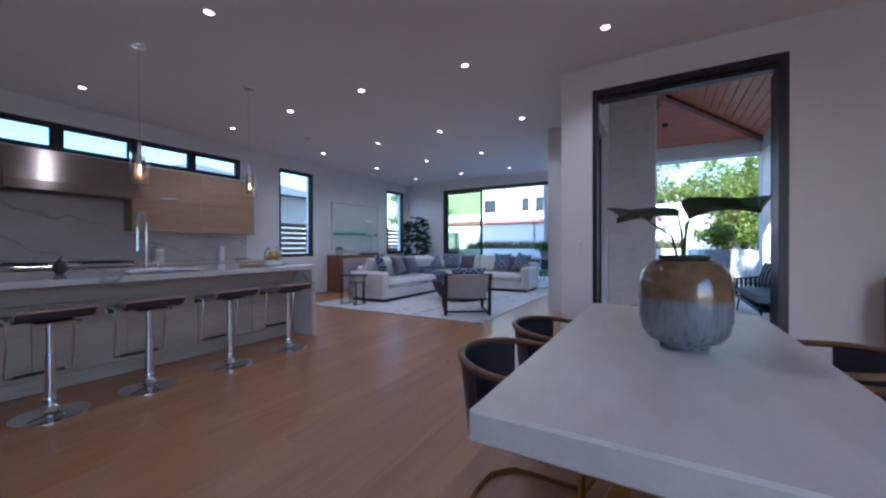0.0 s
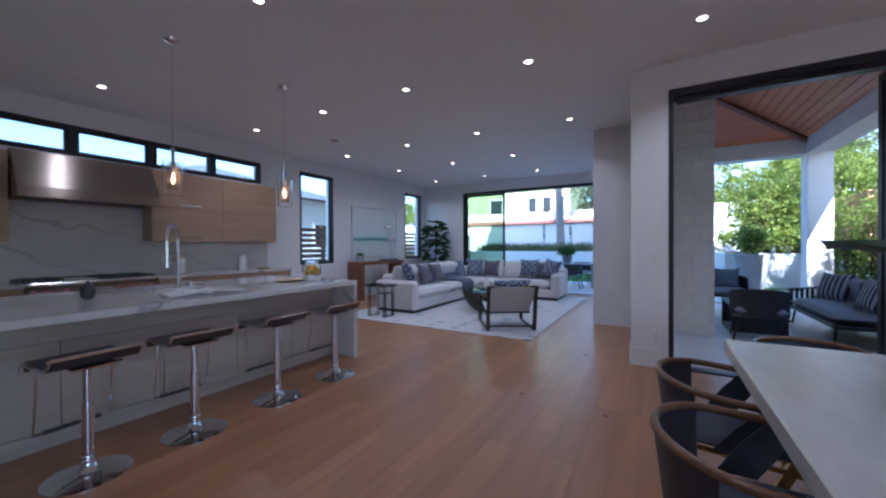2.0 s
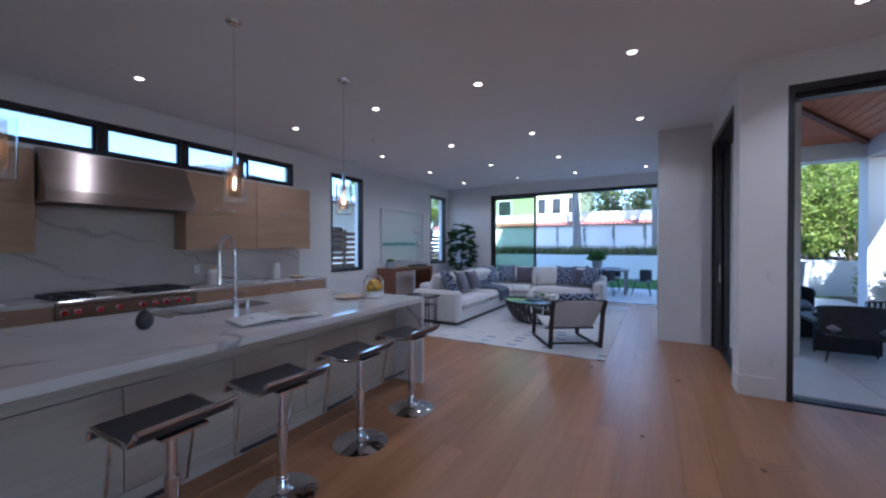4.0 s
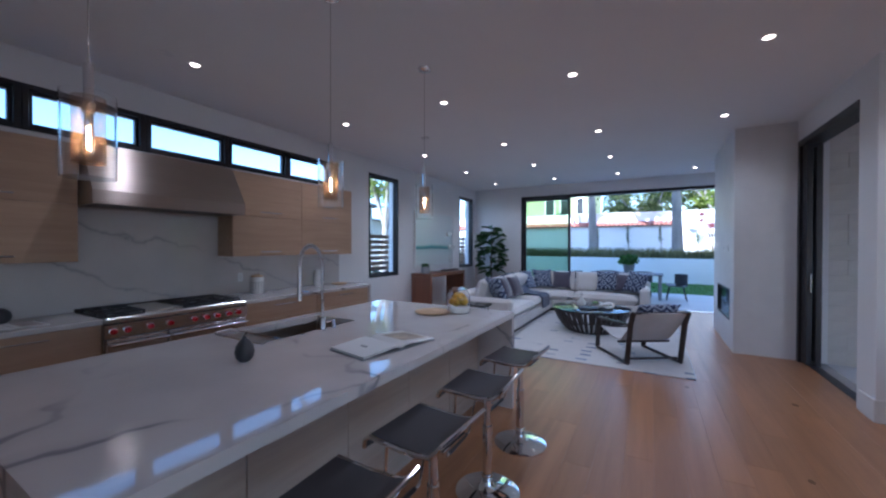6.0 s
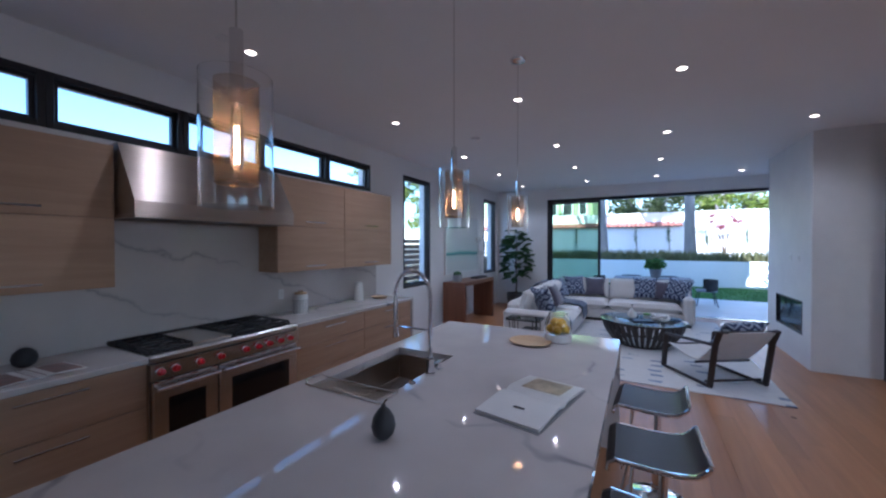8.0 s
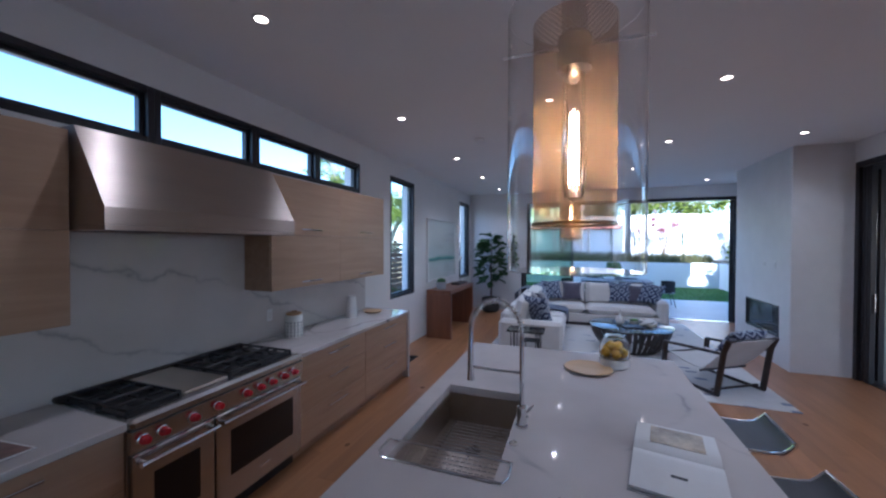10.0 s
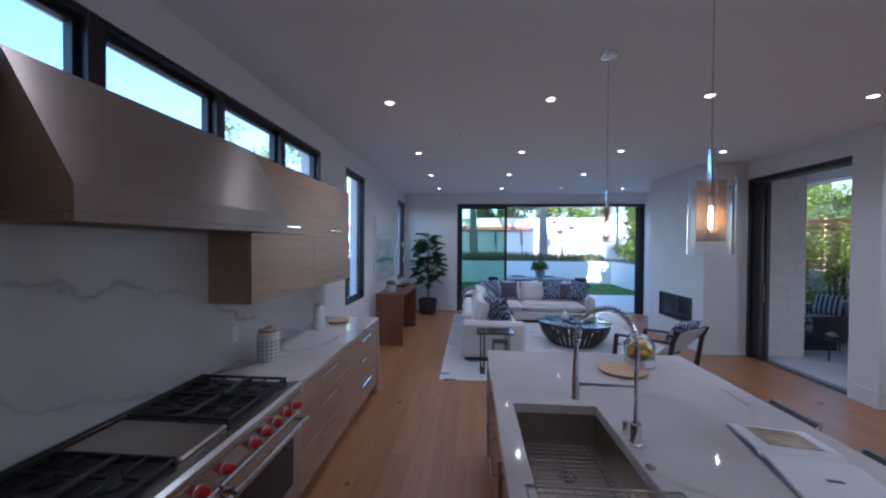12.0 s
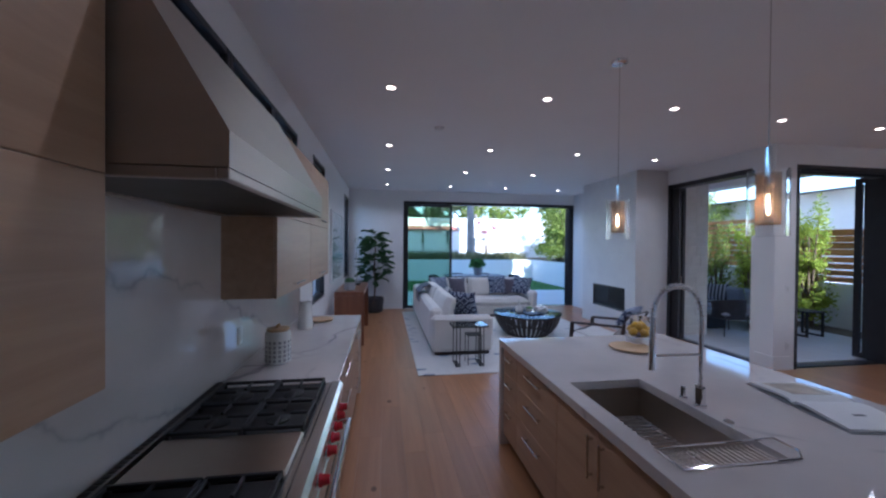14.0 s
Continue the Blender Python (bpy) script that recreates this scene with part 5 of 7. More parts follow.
for x, y in ((-3.54, 0.535), (-3.555, 1.77), (-3.555, 2.95)):
    pendant(x, y)


# bar stools
def stool():
    g = thing("bar_stool", pose(0, 0, 0), "chrome gas-lift bar stool with a black leather sling seat", "bar stool", "stools at the island")
    part("base", Shape().lathe([(0.20, 0), (0.20, 0.006), (0.185, 0.012), (0.06, 0.032), (0.042, 0.05), (0.034, 0.075), (0.001, 0.075)], 40), CHROME, g, "round trumpet base")
    part("outer_tube", Shape().rod((0, 0, 0.07), (0, 0, 0.42), 0.030, 20), CHROME, g)
    part("collar", Shape().lathe([(0.034, 0.09), (0.036, 0.095), (0.036, 0.115), (0.034, 0.12), (0.001, 0.12)], 20), CHROME, g)
    part("inner_tube", Shape().rod((0, 0, 0.42), (0, 0, 0.645), 0.022, 16), CHROME, g)
    part("seat_plate", Shape().box(-0.12, 0.12, -0.10, 0.10, 0.642, 0.656, 0.003), CHROME, g)
    prof = [(x - 0.045, z - 0.014) for x, z in ((-0.205, 0.632), (-0.198, 0.668), (-0.17, 0.69), (-0.10, 0.685), (0.0, 0.68), (0.10, 0.682), (0.155, 0.692), (0.19, 0.722), (0.21, 0.748))]
    part("seat", Shape().sheet([[(x, y, z) for y in (-0.19, -0.1, 0, 0.1, 0.19)] for x, z in prof], 0.018), LEATHER, g, "black leather seat")
    for y in (-0.2, 0.2):
        part("side_rail", Shape().tube([(x, y, z) for x, z in prof], 0.011, 8), CHROME, g)
    part("rear_rail", Shape().tube([(0.167, -0.2, 0.737), (0.167, 0.2, 0.737)], 0.011, 8), CHROME, g)
    part("foot_frame", Shape().tube([(-0.14, -0.17, 0.655), (-0.15, -0.17, 0.50), (-0.20, -0.17, 0.255), (-0.20, 0.17, 0.255), (-0.15, 0.17, 0.50), (-0.14, 0.17, 0.655)], 0.008, 8), CHROME, g)
    part("foot_pad", Shape().tube([(-0.20, -0.13, 0.255), (-0.20, 0.13, 0.255)], 0.013, 8), LEATHER, g, "black footrest sleeve")
    part("height_lever", Shape().tube([(0.0, 0.02, 0.636), (0.02, 0.16, 0.632)], 0.006, 8), IRON, g)
    return g


st = stool()
ys = (0.885, 1.455, 2.115, 2.775)
st.matrix_basis = pose(-2.55, ys[0], 0, 0, 0, 3)
for y, a in zip(ys[1:], (-2, 2, -3)):
    copy_thing(st, pose(-2.55, y, 0, 0, 0, a))

# things on the island
b = thing("avocado_vase", pose(-3.585, 1.18, CT), "small dark glazed bud vase on the island", "vase")
part("body", Shape().lathe([(0.022, 0), (0.042, 0.02), (0.050, 0.05), (0.044, 0.085), (0.025, 0.115), (0.010, 0.128), (0.009, 0.138), (0.001, 0.138)], 28), CHARCOAL, b)
part("stopper", Shape().tube([(0, 0, 0.138), (0.004, 0.003, 0.15), (0.012, 0.008, 0.158)], 0.004, 8), TWIG, b, "short brown stem")
pl = thing("wooden_platter", pose(-3.44, 2.92, CT), "round pale beech platter on the island", "platter")
part("dish", Shape().lathe([(0.10, 0), (0.135, 0.006), (0.168, 0.018), (0.165, 0.022), (0.13, 0.014), (0.001, 0.012)], 40), PALE_WOOD, pl)
jar = thing("lemon_jar", pose(-3.25, 3.08, CT) @ Matrix.Diagonal((1.08, 1.08, 1.12, 1)), "squat clear glass jar of yellow lemons on a white base", "jar")
part("jar_base", Shape().lathe([(0.085, 0), (0.098, 0.01), (0.100, 0.06), (0.001, 0.06)], 36), CERAMIC, jar, "white ceramic base")
part("glass", Shape().lathe([(0.094, 0.061), (0.100, 0.08), (0.100, 0.15), (0.078, 0.185), (0.070, 0.20), (0.072, 0.205), (0.067, 0.205), (0.074, 0.184), (0.096, 0.149), (0.096, 0.081), (0.090, 0.064)], 36), GLASS, jar, "clear glass jar")
rl = random.Random(3)
for i in range(11):
    a, r = i * 2.4, 0.055 if i < 7 else 0.025
    part("lemon", Shape().lathe([(0.002, -0.04), (0.014, -0.033), (0.030, -0.013), (0.032, 0.0), (0.030, 0.013), (0.014, 0.033), (0.002, 0.04)], 14), LEMON, jar, "yellow lemon", pose(r * math.cos(a), r * math.sin(a), 0.093 + (0.04 if i >= 7 else 0.012 * (i % 2)), rl.uniform(60, 120), 0, rl.uniform(0, 360)))
# open book and its photograph
bk = thing("open_book", pose(-3.13, 1.82, CT, 0, 0, -11) @ Matrix.Diagonal((1.1, 1.17, 1, 1)), "large open picture book lying on the island", "book")
part("cover", Shape().box(-0.15, 0.15, -0.255, 0.255, 0.0, 0.004, 0.001), GREY_POT, bk)
for sgn in (1, -1):
    g = [[(x, sgn * y, z) for x in (-0.145, 0.0, 0.145)] for y, z in ((0.004, 0.012), (0.02, 0.026), (0.06, 0.030), (0.14, 0.022), (0.245, 0.012))]
    part("page_block", Shape().sheet(g, 0.012), PAPER, bk, "white pages")
g = [[(x, y, z + 0.007) for x in (-0.09, 0.0, 0.10)] for y, z in ((0.05, 0.0305), (0.14, 0.0225), (0.225, 0.0142))]
part("photo", Shape().sheet(g, 0.001), INK, bk, "colour photograph")
part("text_block", Shape().box(-0.02, 0.03, -0.15, -0.135, 0.0283, 0.0288), CHARCOAL, bk, "grey caption bar")

# things on the wall worktop
cn = thing("lattice_canister", pose(-6.155, 2.955, CT), "white lattice canister with dark squares and wooden lid", "canister")
part("body", Shape().lathe([(0.076, 0), (0.084, 0.008), (0.084, 0.205), (0.074, 0.22), (0.001, 0.22)], 36), CERAMIC, cn)
for k in range(5):
    for i in range(16):
        a = 2 * math.pi * i / 16
        part("cutout", Shape().box(-0.009, 0.009, 0, 0.0016, -0.010, 0.010, 0.0007), GREY_POT, cn, "", pose(0.0835 * math.cos(a), 0.0835 * math.sin(a), 0.025 + k * 0.031, 0, 0, math.degrees(a) - 90))
part("lid", Shape().lathe([(0.068, 0.2205), (0.074, 0.225), (0.074, 0.238), (0.05, 0.244), (0.001, 0.245)], 32), PALE_WOOD, cn, "pale wooden lid")
for dx in (-0.02, 0.02):
    part("lid_knob", Shape().lathe([(0.006, 0.2445), (0.010, 0.254), (0.006, 0.264), (0.001, 0.265)], 12, (0, dx, 0)), BRASS, cn)
wr = thing("ceramic_jug", pose(-6.185, 4.0, CT) @ Matrix.Diagonal((1.15, 1.15, 1.12, 1)), "tall plain white ceramic jug on the worktop", "jug")
part("body", Shape().lathe([(0.058, 0), (0.062, 0.01), (0.055, 0.14), (0.047, 0.235), (0.044, 0.235), (0.05, 0.13), (0.055, 0.02), (0.001, 0.015)], 32), CERAMIC, wr)
bo = thing("serving_board", pose(-6.09, 4.35, CT), "round pale wooden plate at the worktop's end", "plate")
part("dish", Shape().lathe([(0.08, 0), (0.115, 0.012), (0.125, 0.024), (0.118, 0.026), (0.08, 0.016), (0.001, 0.014)], 36), PALE_WOOD, bo)
b = thing("avocado_vase", pose(-6.2, 0.78, CT), "small dark glazed bud vase on the worktop", "vase")
part("body", Shape().lathe([(0.03, 0), (0.055, 0.02), (0.064, 0.055), (0.055, 0.09), (0.03, 0.115), (0.012, 0.122), (0.001, 0.122)], 28), CHARCOAL, b)
mg = thing("magazine", pose(-5.92, 0.74, CT, 0, 0, 6), "open glossy food magazine on the worktop", "magazine")
for sgn in (1, -1):
    g = [[(x, sgn * y, z) for x in (-0.14, 0.0, 0.14)] for y, z in ((0.002, 0.004), (0.03, 0.012), (0.1, 0.010), (0.21, 0.004))]
    part("page_block", Shape().sheet(g, 0.005), PAPER, mg, "printed pages")
    g = [[(x, sgn * y, z + 0.0032) for x in (-0.13, 0.0, 0.13)] for y, z in ((0.02, 0.010), (0.1, 0.0103), (0.2, 0.0045))]
    part("photo", Shape().sheet(g, 0.0006), DARK_INK, mg, "dark food photograph")
so = thing("wall_socket", pose(WX + 0.0125, 2.86, 1.13), "white socket plate on the quartz splashback", "socket")
part("plate", Shape().box(0, 0.006, -0.035, 0.035, -0.057, 0.057, 0.003), TRIM, so)
part("insert", Shape().box(0.006, 0.008, -0.017, 0.017, -0.034, 0.034, 0.001), CERAMIC, so)

# ---- living room ----
RZ = 0.012
solid("area_rug", Shape().box(-4.97, -1.20, 5.07, 9.78, 0.0005, RZ, 0.004), RUG, "ivory wool rug with blue-grey brush marks", "rug", None, "", 0)

sofa = thing("sectional_sofa", pose(0, 0, RZ), "large ivory linen L-shaped sectional sofa on the rug", "sofa")
SX0, SX1s, SYn, SYf, SXr = -4.69, -3.70, 5.86, 9.82, -1.67
part("base", Shape().box(SX0 + 0.02, SX1s - 0.02, SYn + 0.02, SYf - 0.02, 0.06, 0.26, 0.02), LINEN, sofa)
part("base", Shape().box(SX1s - 0.018, SXr - 0.02, SYf - 0.98, SYf - 0.02, 0.06, 0.26, 0.02), LINEN, sofa)
part("plinth", Shape().box(SX0 + 0.06, SX1s - 0.06, SYn + 0.06, SYf - 0.06, 0, 0.06), DARKWOOD, sofa, "dark recessed plinth")
part("plinth", Shape().box(SX1s - 0.058, SXr - 0.06, SYf - 0.94, SYf - 0.06, 0, 0.06), DARKWOOD, sofa, "dark recessed plinth")
part("back", Shape().box(SX0, SX0 + 0.2, SYn + 0.20, SYf - 0.202, 0.06, 0.72, 0.05), LINEN, sofa)
part("back", Shape().box(SX0, SXr, SYf - 0.2, SYf, 0.06, 0.72, 0.05), LINEN, sofa)
part("arm", Shape().box(SX0, SX1s, SYn, SYn + 0.2, 0.06, 0.62, 0.05), LINEN, sofa)
part("arm", Shape().box(SXr - 0.2, SXr, SYf - 1.0, SYf - 0.201, 0.06, 0.62, 0.05), LINEN, sofa)


def cushion(w, h, d, m):
    part("seat_cushion", Shape().pillow(w, h, d, None, 16, 0.02, 9), LINEN, sofa, "", m)


for y0, y1 in ((SYn + 0.21, 7.40), (7.40, 8.86)):
    cushion(0.80, y1 - y0 - 0.005, 0.20, pose(SX0 + 0.60, (y0 + y1) / 2, 0.355))
for x0, x1 in ((SX0 + 0.2, -3.30), (-3.30, SXr - 0.21)):
    cushion(x1 - x0 - 0.005, 0.80, 0.20, pose((x0 + x1) / 2, SYf - 0.60, 0.356))
for y0, y1 in ((SYn + 0.21, 7.40), (7.40, 8.9)):
    part("back_cushion", Shape().pillow(0.50, y1 - y0 - 0.02, 0.26, None, 16, 0.05, 6), LINEN, sofa, "", pose(SX0 + 0.30, (y0 + y1) / 2, 0.66, 0, -74, 0))
for x0, x1 in ((SX0 + 0.4, -3.30), (-3.30, SXr - 0.21)):
    part("back_cushion", Shape().pillow(x1 - x0 - 0.02, 0.50, 0.26, None, 16, 0.05, 6), LINEN, sofa, "", pose((x0 + x1) / 2, SYf - 0.30, 0.66, 74, 0, 0))


def throw_pillow(w, mat, m, label, h=None):
    solid("throw_pillow", Shape().pillow(w, h or w, 0.17, None, 14, 1.0, 2.6), mat, label, "cushion", m, "sofa cushions")


SZ = RZ + 0.46
IK, PL = "indigo and white ikat scatter cushion on the sofa", "plain plum-grey scatter cushion on the sofa"
throw_pillow(0.50, IKAT, pose(-4.05, 9.30, SZ + 0.26, 68, 0, 30), IK)
throw_pillow(0.46, PLUM, pose(-3.60, 9.38, SZ + 0.24, 70, 0, 4), PL)
throw_pillow(0.50, IKAT, pose(-2.55, 9.38, SZ + 0.26, 70, 0, 3), IK)
throw_pillow(0.44, PLUM, pose(-2.18, 9.35, SZ + 0.23, 68, 0, -4), PL)
throw_pillow(0.50, IKAT, pose(-1.95, 9.20, SZ + 0.27, 66, 8, -28), IK)
throw_pillow(0.50, IKAT, pose(-4.10, 6.24, SZ + 0.29, 66, 0, 140), IK)
throw_pillow(0.48, PLUM, pose(-4.20, 6.98, SZ + 0.24, 68, 0, 96), PL)
throw_pillow(0.46, PLUM, pose(-4.12, 7.36, SZ + 0.24, 66, 0, 84), PL)
throw_pillow(0.50, IKAT, pose(-4.26, 8.72, SZ + 0.26, 68, 0, 78), IK)
tw = []
for i in range(15):
    y = 7.85 + 0.55 * i / 14
    row = []
    for x, z in ((-4.72, 0.56), (-4.73, 0.76), (-4.62, 0.86), (-4.50, 0.90), (-4.38, 0.84), (-4.28, 0.62), (-4.10, 0.497), (-3.90, 0.49), (-3.74, 0.475), (-3.672, 0.42), (-3.665, 0.30), (-3.66, 0.20)):
        row.append((x + 0.008 * math.sin(y * 40 + x * 9), y + 0.03 * math.sin(x * 7), z + RZ + 0.006 * math.sin(y * 55) + 0.008))
    tw.append(row)
solid("sofa_throw", Shape().sheet(tw, 0.012), NAVY, "navy knitted throw draped over the sofa", "blanket")

# drum coffee table
ct = thing("coffee_table", pose(-2.62, 7.16, RZ), "round dark slatted bowl coffee table with a glass top", "coffee table")
part("glass_top", Shape().lathe([(0.66, 0.408), (0.67, 0.411), (0.67, 0.417), (0.66, 0.42), (0.001, 0.42)], 64), SMOKE_GLASS, ct, "round glass top")
part("top_ring", Shape().tube([(0.635 * math.cos(a), 0.635 * math.sin(a), 0.392) for a in [2 * math.pi * i / 48 for i in range(48)]], 0.015, 8, True), DARKWOOD, ct)
part("base_ring", Shape().tube([(0.40 * math.cos(a), 0.40 * math.sin(a), 0.015) for a in [2 * math.pi * i / 40 for i in range(40)]], 0.014, 8, True), DARKWOOD, ct)
slat_profile = [(0.635, 0.39), (0.615, 0.30), (0.56, 0.18), (0.48, 0.08), (0.40, 0.015)]
slat_mesh = mesh_of("slat", Shape().sheet([[(r, w * (0.030 if k < 3 else 0.022), z) for w in (-1, 0, 1)] for k, (r, z) in enumerate(slat_profile)], 0.016), DARKWOOD)
for i in range(40):
    ob = new("slat", slat_mesh)
    ob.parent, ob.matrix_basis = ct, pose(0, 0, 0, 0, 0, i * 9)
TZ = RZ + 0.4205
v = thing("bottle_vase", pose(-2.78, 7.18, TZ), "slim white ceramic bottle vase on the coffee table", "vase")
part("body", Shape().lathe([(0.05, 0), (0.075, 0.03), (0.07, 0.09), (0.03, 0.14), (0.016, 0.17), (0.018, 0.24), (0.024, 0.25), (0.001, 0.25)], 28), CERAMIC, v)
v = thing("moss_bowl", pose(-2.55, 7.22, TZ), "small white bowl of green moss", "bowl")
part("bowl", Shape().lathe([(0.04, 0), (0.06, 0.01), (0.075, 0.06), (0.07, 0.062), (0.055, 0.05), (0.001, 0.05)], 24), CERAMIC, v)
part("moss", Shape().lathe([(0.068, 0.055), (0.055, 0.085), (0.02, 0.10), (0.001, 0.102)], 16), LEAF_D, v, "green moss mound")
v = thing("white_knot_ornament", pose(-2.36, 7.10, TZ), "white ceramic knotted ornament on the coffee table", "ornament")
part("knot", Shape().tube([(0.10 * math.cos(a) * (1 + 0.3 * math.cos(1.5 * a)), 0.08 * math.sin(a) * (1 + 0.3 * math.cos(1.5 * a)), 0.06 + 0.035 * math.sin(1.5 * a)) for a in [4 * math.pi * i / 60 for i in range(60)]], 0.024, 10, True), CERAMIC, v)
bkx = thing("coffee_table_book", pose(-2.62, 6.90, TZ, 0, 0, 14), "closed dark blue book on the glass top", "book")
part("cover", Shape().box(-0.15, 0.15, -0.11, 0.11, 0, 0.03, 0.003), NAVY_LEATHER, bkx)

# sling lounge chair
lc = thing("lounge_chair", pose(-1.83, 5.78, RZ, 0, 0, 33) @ Matrix.Diagonal((1.04, 1.04, 1.0, 1)), "dark wood frame lounge chair with a grey canvas sling", "armchair")
for sx in (-0.345, 0.345):
    side = part("rear_leg", Shape().tube([(sx, -0.36, 0.02), (sx, -0.44, 0.55), (sx, -0.50, 0.70)], 0.02, 8, False, 1.6), DARKWOOD, lc)
    part("front_leg", Shape().tube([(sx, 0.40, 0.02), (sx, 0.36, 0.47)], 0.02, 8, False, 1.6), DARKWOOD, lc)
    part("runner", Shape().tube([(sx, -0.38, 0.022), (sx, 0.42, 0.022)], 0.02, 8), DARKWOOD, side)
    part("arm_rail", Shape().tube([(sx, 0.37, 0.47), (sx, 0.0, 0.50), (sx, -0.44, 0.53)], 0.02, 8), DARKWOOD, side)
part("rear_stretcher", Shape().tube([(-0.345, -0.30, 0.06), (0.345, -0.30, 0.06)], 0.016, 8), DARKWOOD, lc)
part("front_stretcher", Shape().tube([(-0.345, 0.34, 0.33), (0.345, 0.34, 0.33)], 0.016, 8), DARKWOOD, lc)
part("back_bar", Shape().tube([(-0.345, -0.50, 0.69), (0.345, -0.50, 0.69)], 0.016, 8), DARKWOOD, lc)
part("seat_bar", Shape().tube([(-0.345, -0.15, 0.245), (0.345, -0.15, 0.245)], 0.016, 8), DARKWOOD, lc)
part("seat_sling", Shape().sheet([[(x, y, z - 0.02 * (1 - (x / 0.32) ** 2)) for x in (-0.32, -0.16, 0, 0.16, 0.32)] for y, z in ((0.36, 0.345), (0.24, 0.32), (0.10, 0.285), (-0.04, 0.265), (-0.15, 0.275))], 0.012), SLING, lc)
part("back_sling", Shape().sheet([[(x, y - 0.02 * (1 - (x / 0.32) ** 2), z) for x in (-0.32, -0.16, 0, 0.16, 0.32)] for y, z in ((-0.155, 0.27), (-0.27, 0.38), (-0.39, 0.52), (-0.505, 0.69))], 0.012), SLING, lc)
solid("throw_pillow", Shape().pillow(0.56, 0.34, 0.15, None, 14, 1.0, 2.6), IKAT, "indigo ikat lumbar cushion propped in the lounge chair", "cushion", pose(-1.83, 5.78, RZ, 0, 0, 33) @ Matrix.Diagonal((1.04, 1.04, 1.0, 1)) @ pose(0, -0.375, 0.655, -53, 0, 0), "sofa cushions")

# nesting side table
sd = thing("side_table", pose(-4.20, 5.48, RZ), "thin dark metal nesting side table at the sofa end", "side table")
part("tabletop", Shape().box(-0.26, 0.26, -0.16, 0.16, 0.575, 0.59, 0.003), SMOKE_GLASS, sd, "smoked glass top")
part("top_frame", Shape().box(-0.26, 0.26, -0.16, -0.148, 0.558, 0.574).box(-0.26, 0.26, 0.148, 0.16, 0.558, 0.574).box(-0.26, -0.248, -0.147, 0.147, 0.558, 0.574).box(0.248, 0.26, -0.147, 0.147, 0.558, 0.574), IRON, sd)
for x in (-0.20, -0.15, 0.15, 0.20):
    for y in (-0.13, 0.13):
        part("leg", Shape().box(x - 0.006, x + 0.006, y - 0.006, y + 0.006, 0.0, 0.557), IRON, sd)
for x in (-0.175, 0.175):
    part("foot_rail", Shape().box(x - 0.035, x + 0.035, -0.15, 0.15, 0, 0.006), IRON, sd)
sb2 = thing("side_table", pose(-4.12, 5.50, RZ), "low wire stool tucked under the side table", "side table")
for x in (-0.1, 0.1):
    for y in (-0.1, 0.1):
        part("leg", Shape().rod((x, y, 0), (x, y, 0.42), 0.006, 8), IRON, sb2)
part("tabletop", Shape().box(-0.11, 0.11, -0.11, 0.11, 0.42, 0.432, 0.003), IRON, sb2)

# console and what stands on it
co = thing("console_table", pose(-6.02, 7.51, 0), "red walnut waterfall console table against the wall", "console table")
part("tabletop", Shape().box(-0.25, 0.25, -0.83, 0.83, 0.86, 0.935, 0.004), WALNUT, co)
part("end_panel", Shape().box(-0.25, 0.25, -0.83, -0.75, 0, 0.859, 0.004), WALNUT, co)
part("end_panel", Shape().box(-0.25, 0.25, 0.75, 0.83, 0, 0.859, 0.004), WALNUT, co)
mp = thing("moss_pot", pose(-6.03, 6.88, 0.9355), "round grey pot topped with clipped moss", "plant pot")
part("pot", Shape().lathe([(0.075, 0), (0.095, 0.02), (0.1, 0.10), (0.09, 0.15), (0.001, 0.15)], 28), GREY_POT, mp)
part("moss", Shape().lathe([(0.092, 0.15), (0.085, 0.19), (0.05, 0.215), (0.001, 0.22)], 20), LEAF_C, mp, "dark green moss dome")
fs = thing("fish_sculpture", pose(-6.0, 7.98, 0.9355), "two white carved fish on rods over a black base", "sculpture")
part("base", Shape().box(-0.09, 0.09, -0.30, 0.30, 0, 0.04, 0.006), CHARCOAL, fs, "black plinth")
for y, z in ((0.10, 0.58), (-0.02, 0.89)):
    part("rod", Shape().rod((0, y, 0.04), (0, y, z - 0.03), 0.005, 8), STEEL, fs)
    fish = [(0.001, -0.17), (0.03, -0.13), (0.055, -0.04), (0.05, 0.04), (0.022, 0.11), (0.016, 0.13), (0.05, 0.19), (0.001, 0.17)]
    part("fish", Shape().lathe(fish, 16, (0, 0, 0), pose(0, y, z, 90, 0, 8) @ Matrix.Diagonal((0.5, 1.15, 1.15, 1))), CERAMIC, fs, "white carved fish")
pic = thing("wall_picture", pose(WX, 7.86, 1.05), "large framed pale seascape behind glass on the wall", "picture")
part("frame", bars(Shape(), 0.001, 0.045, -0.92, 0.92, 0, 1.32, 0.03), TRIM, pic, "slim white frame")
part("print", Shape().box(0.012, 0.018, -0.888, 0.888, 0.032, 1.288), SEASCAPE, pic, "pale abstract seascape", pose(0, 0, 0))
part("glazing", Shape().box(0.032, 0.035, -0.889, 0.889, 0.031, 1.289), PICTURE_GLASS, pic, "reflective picture glass")

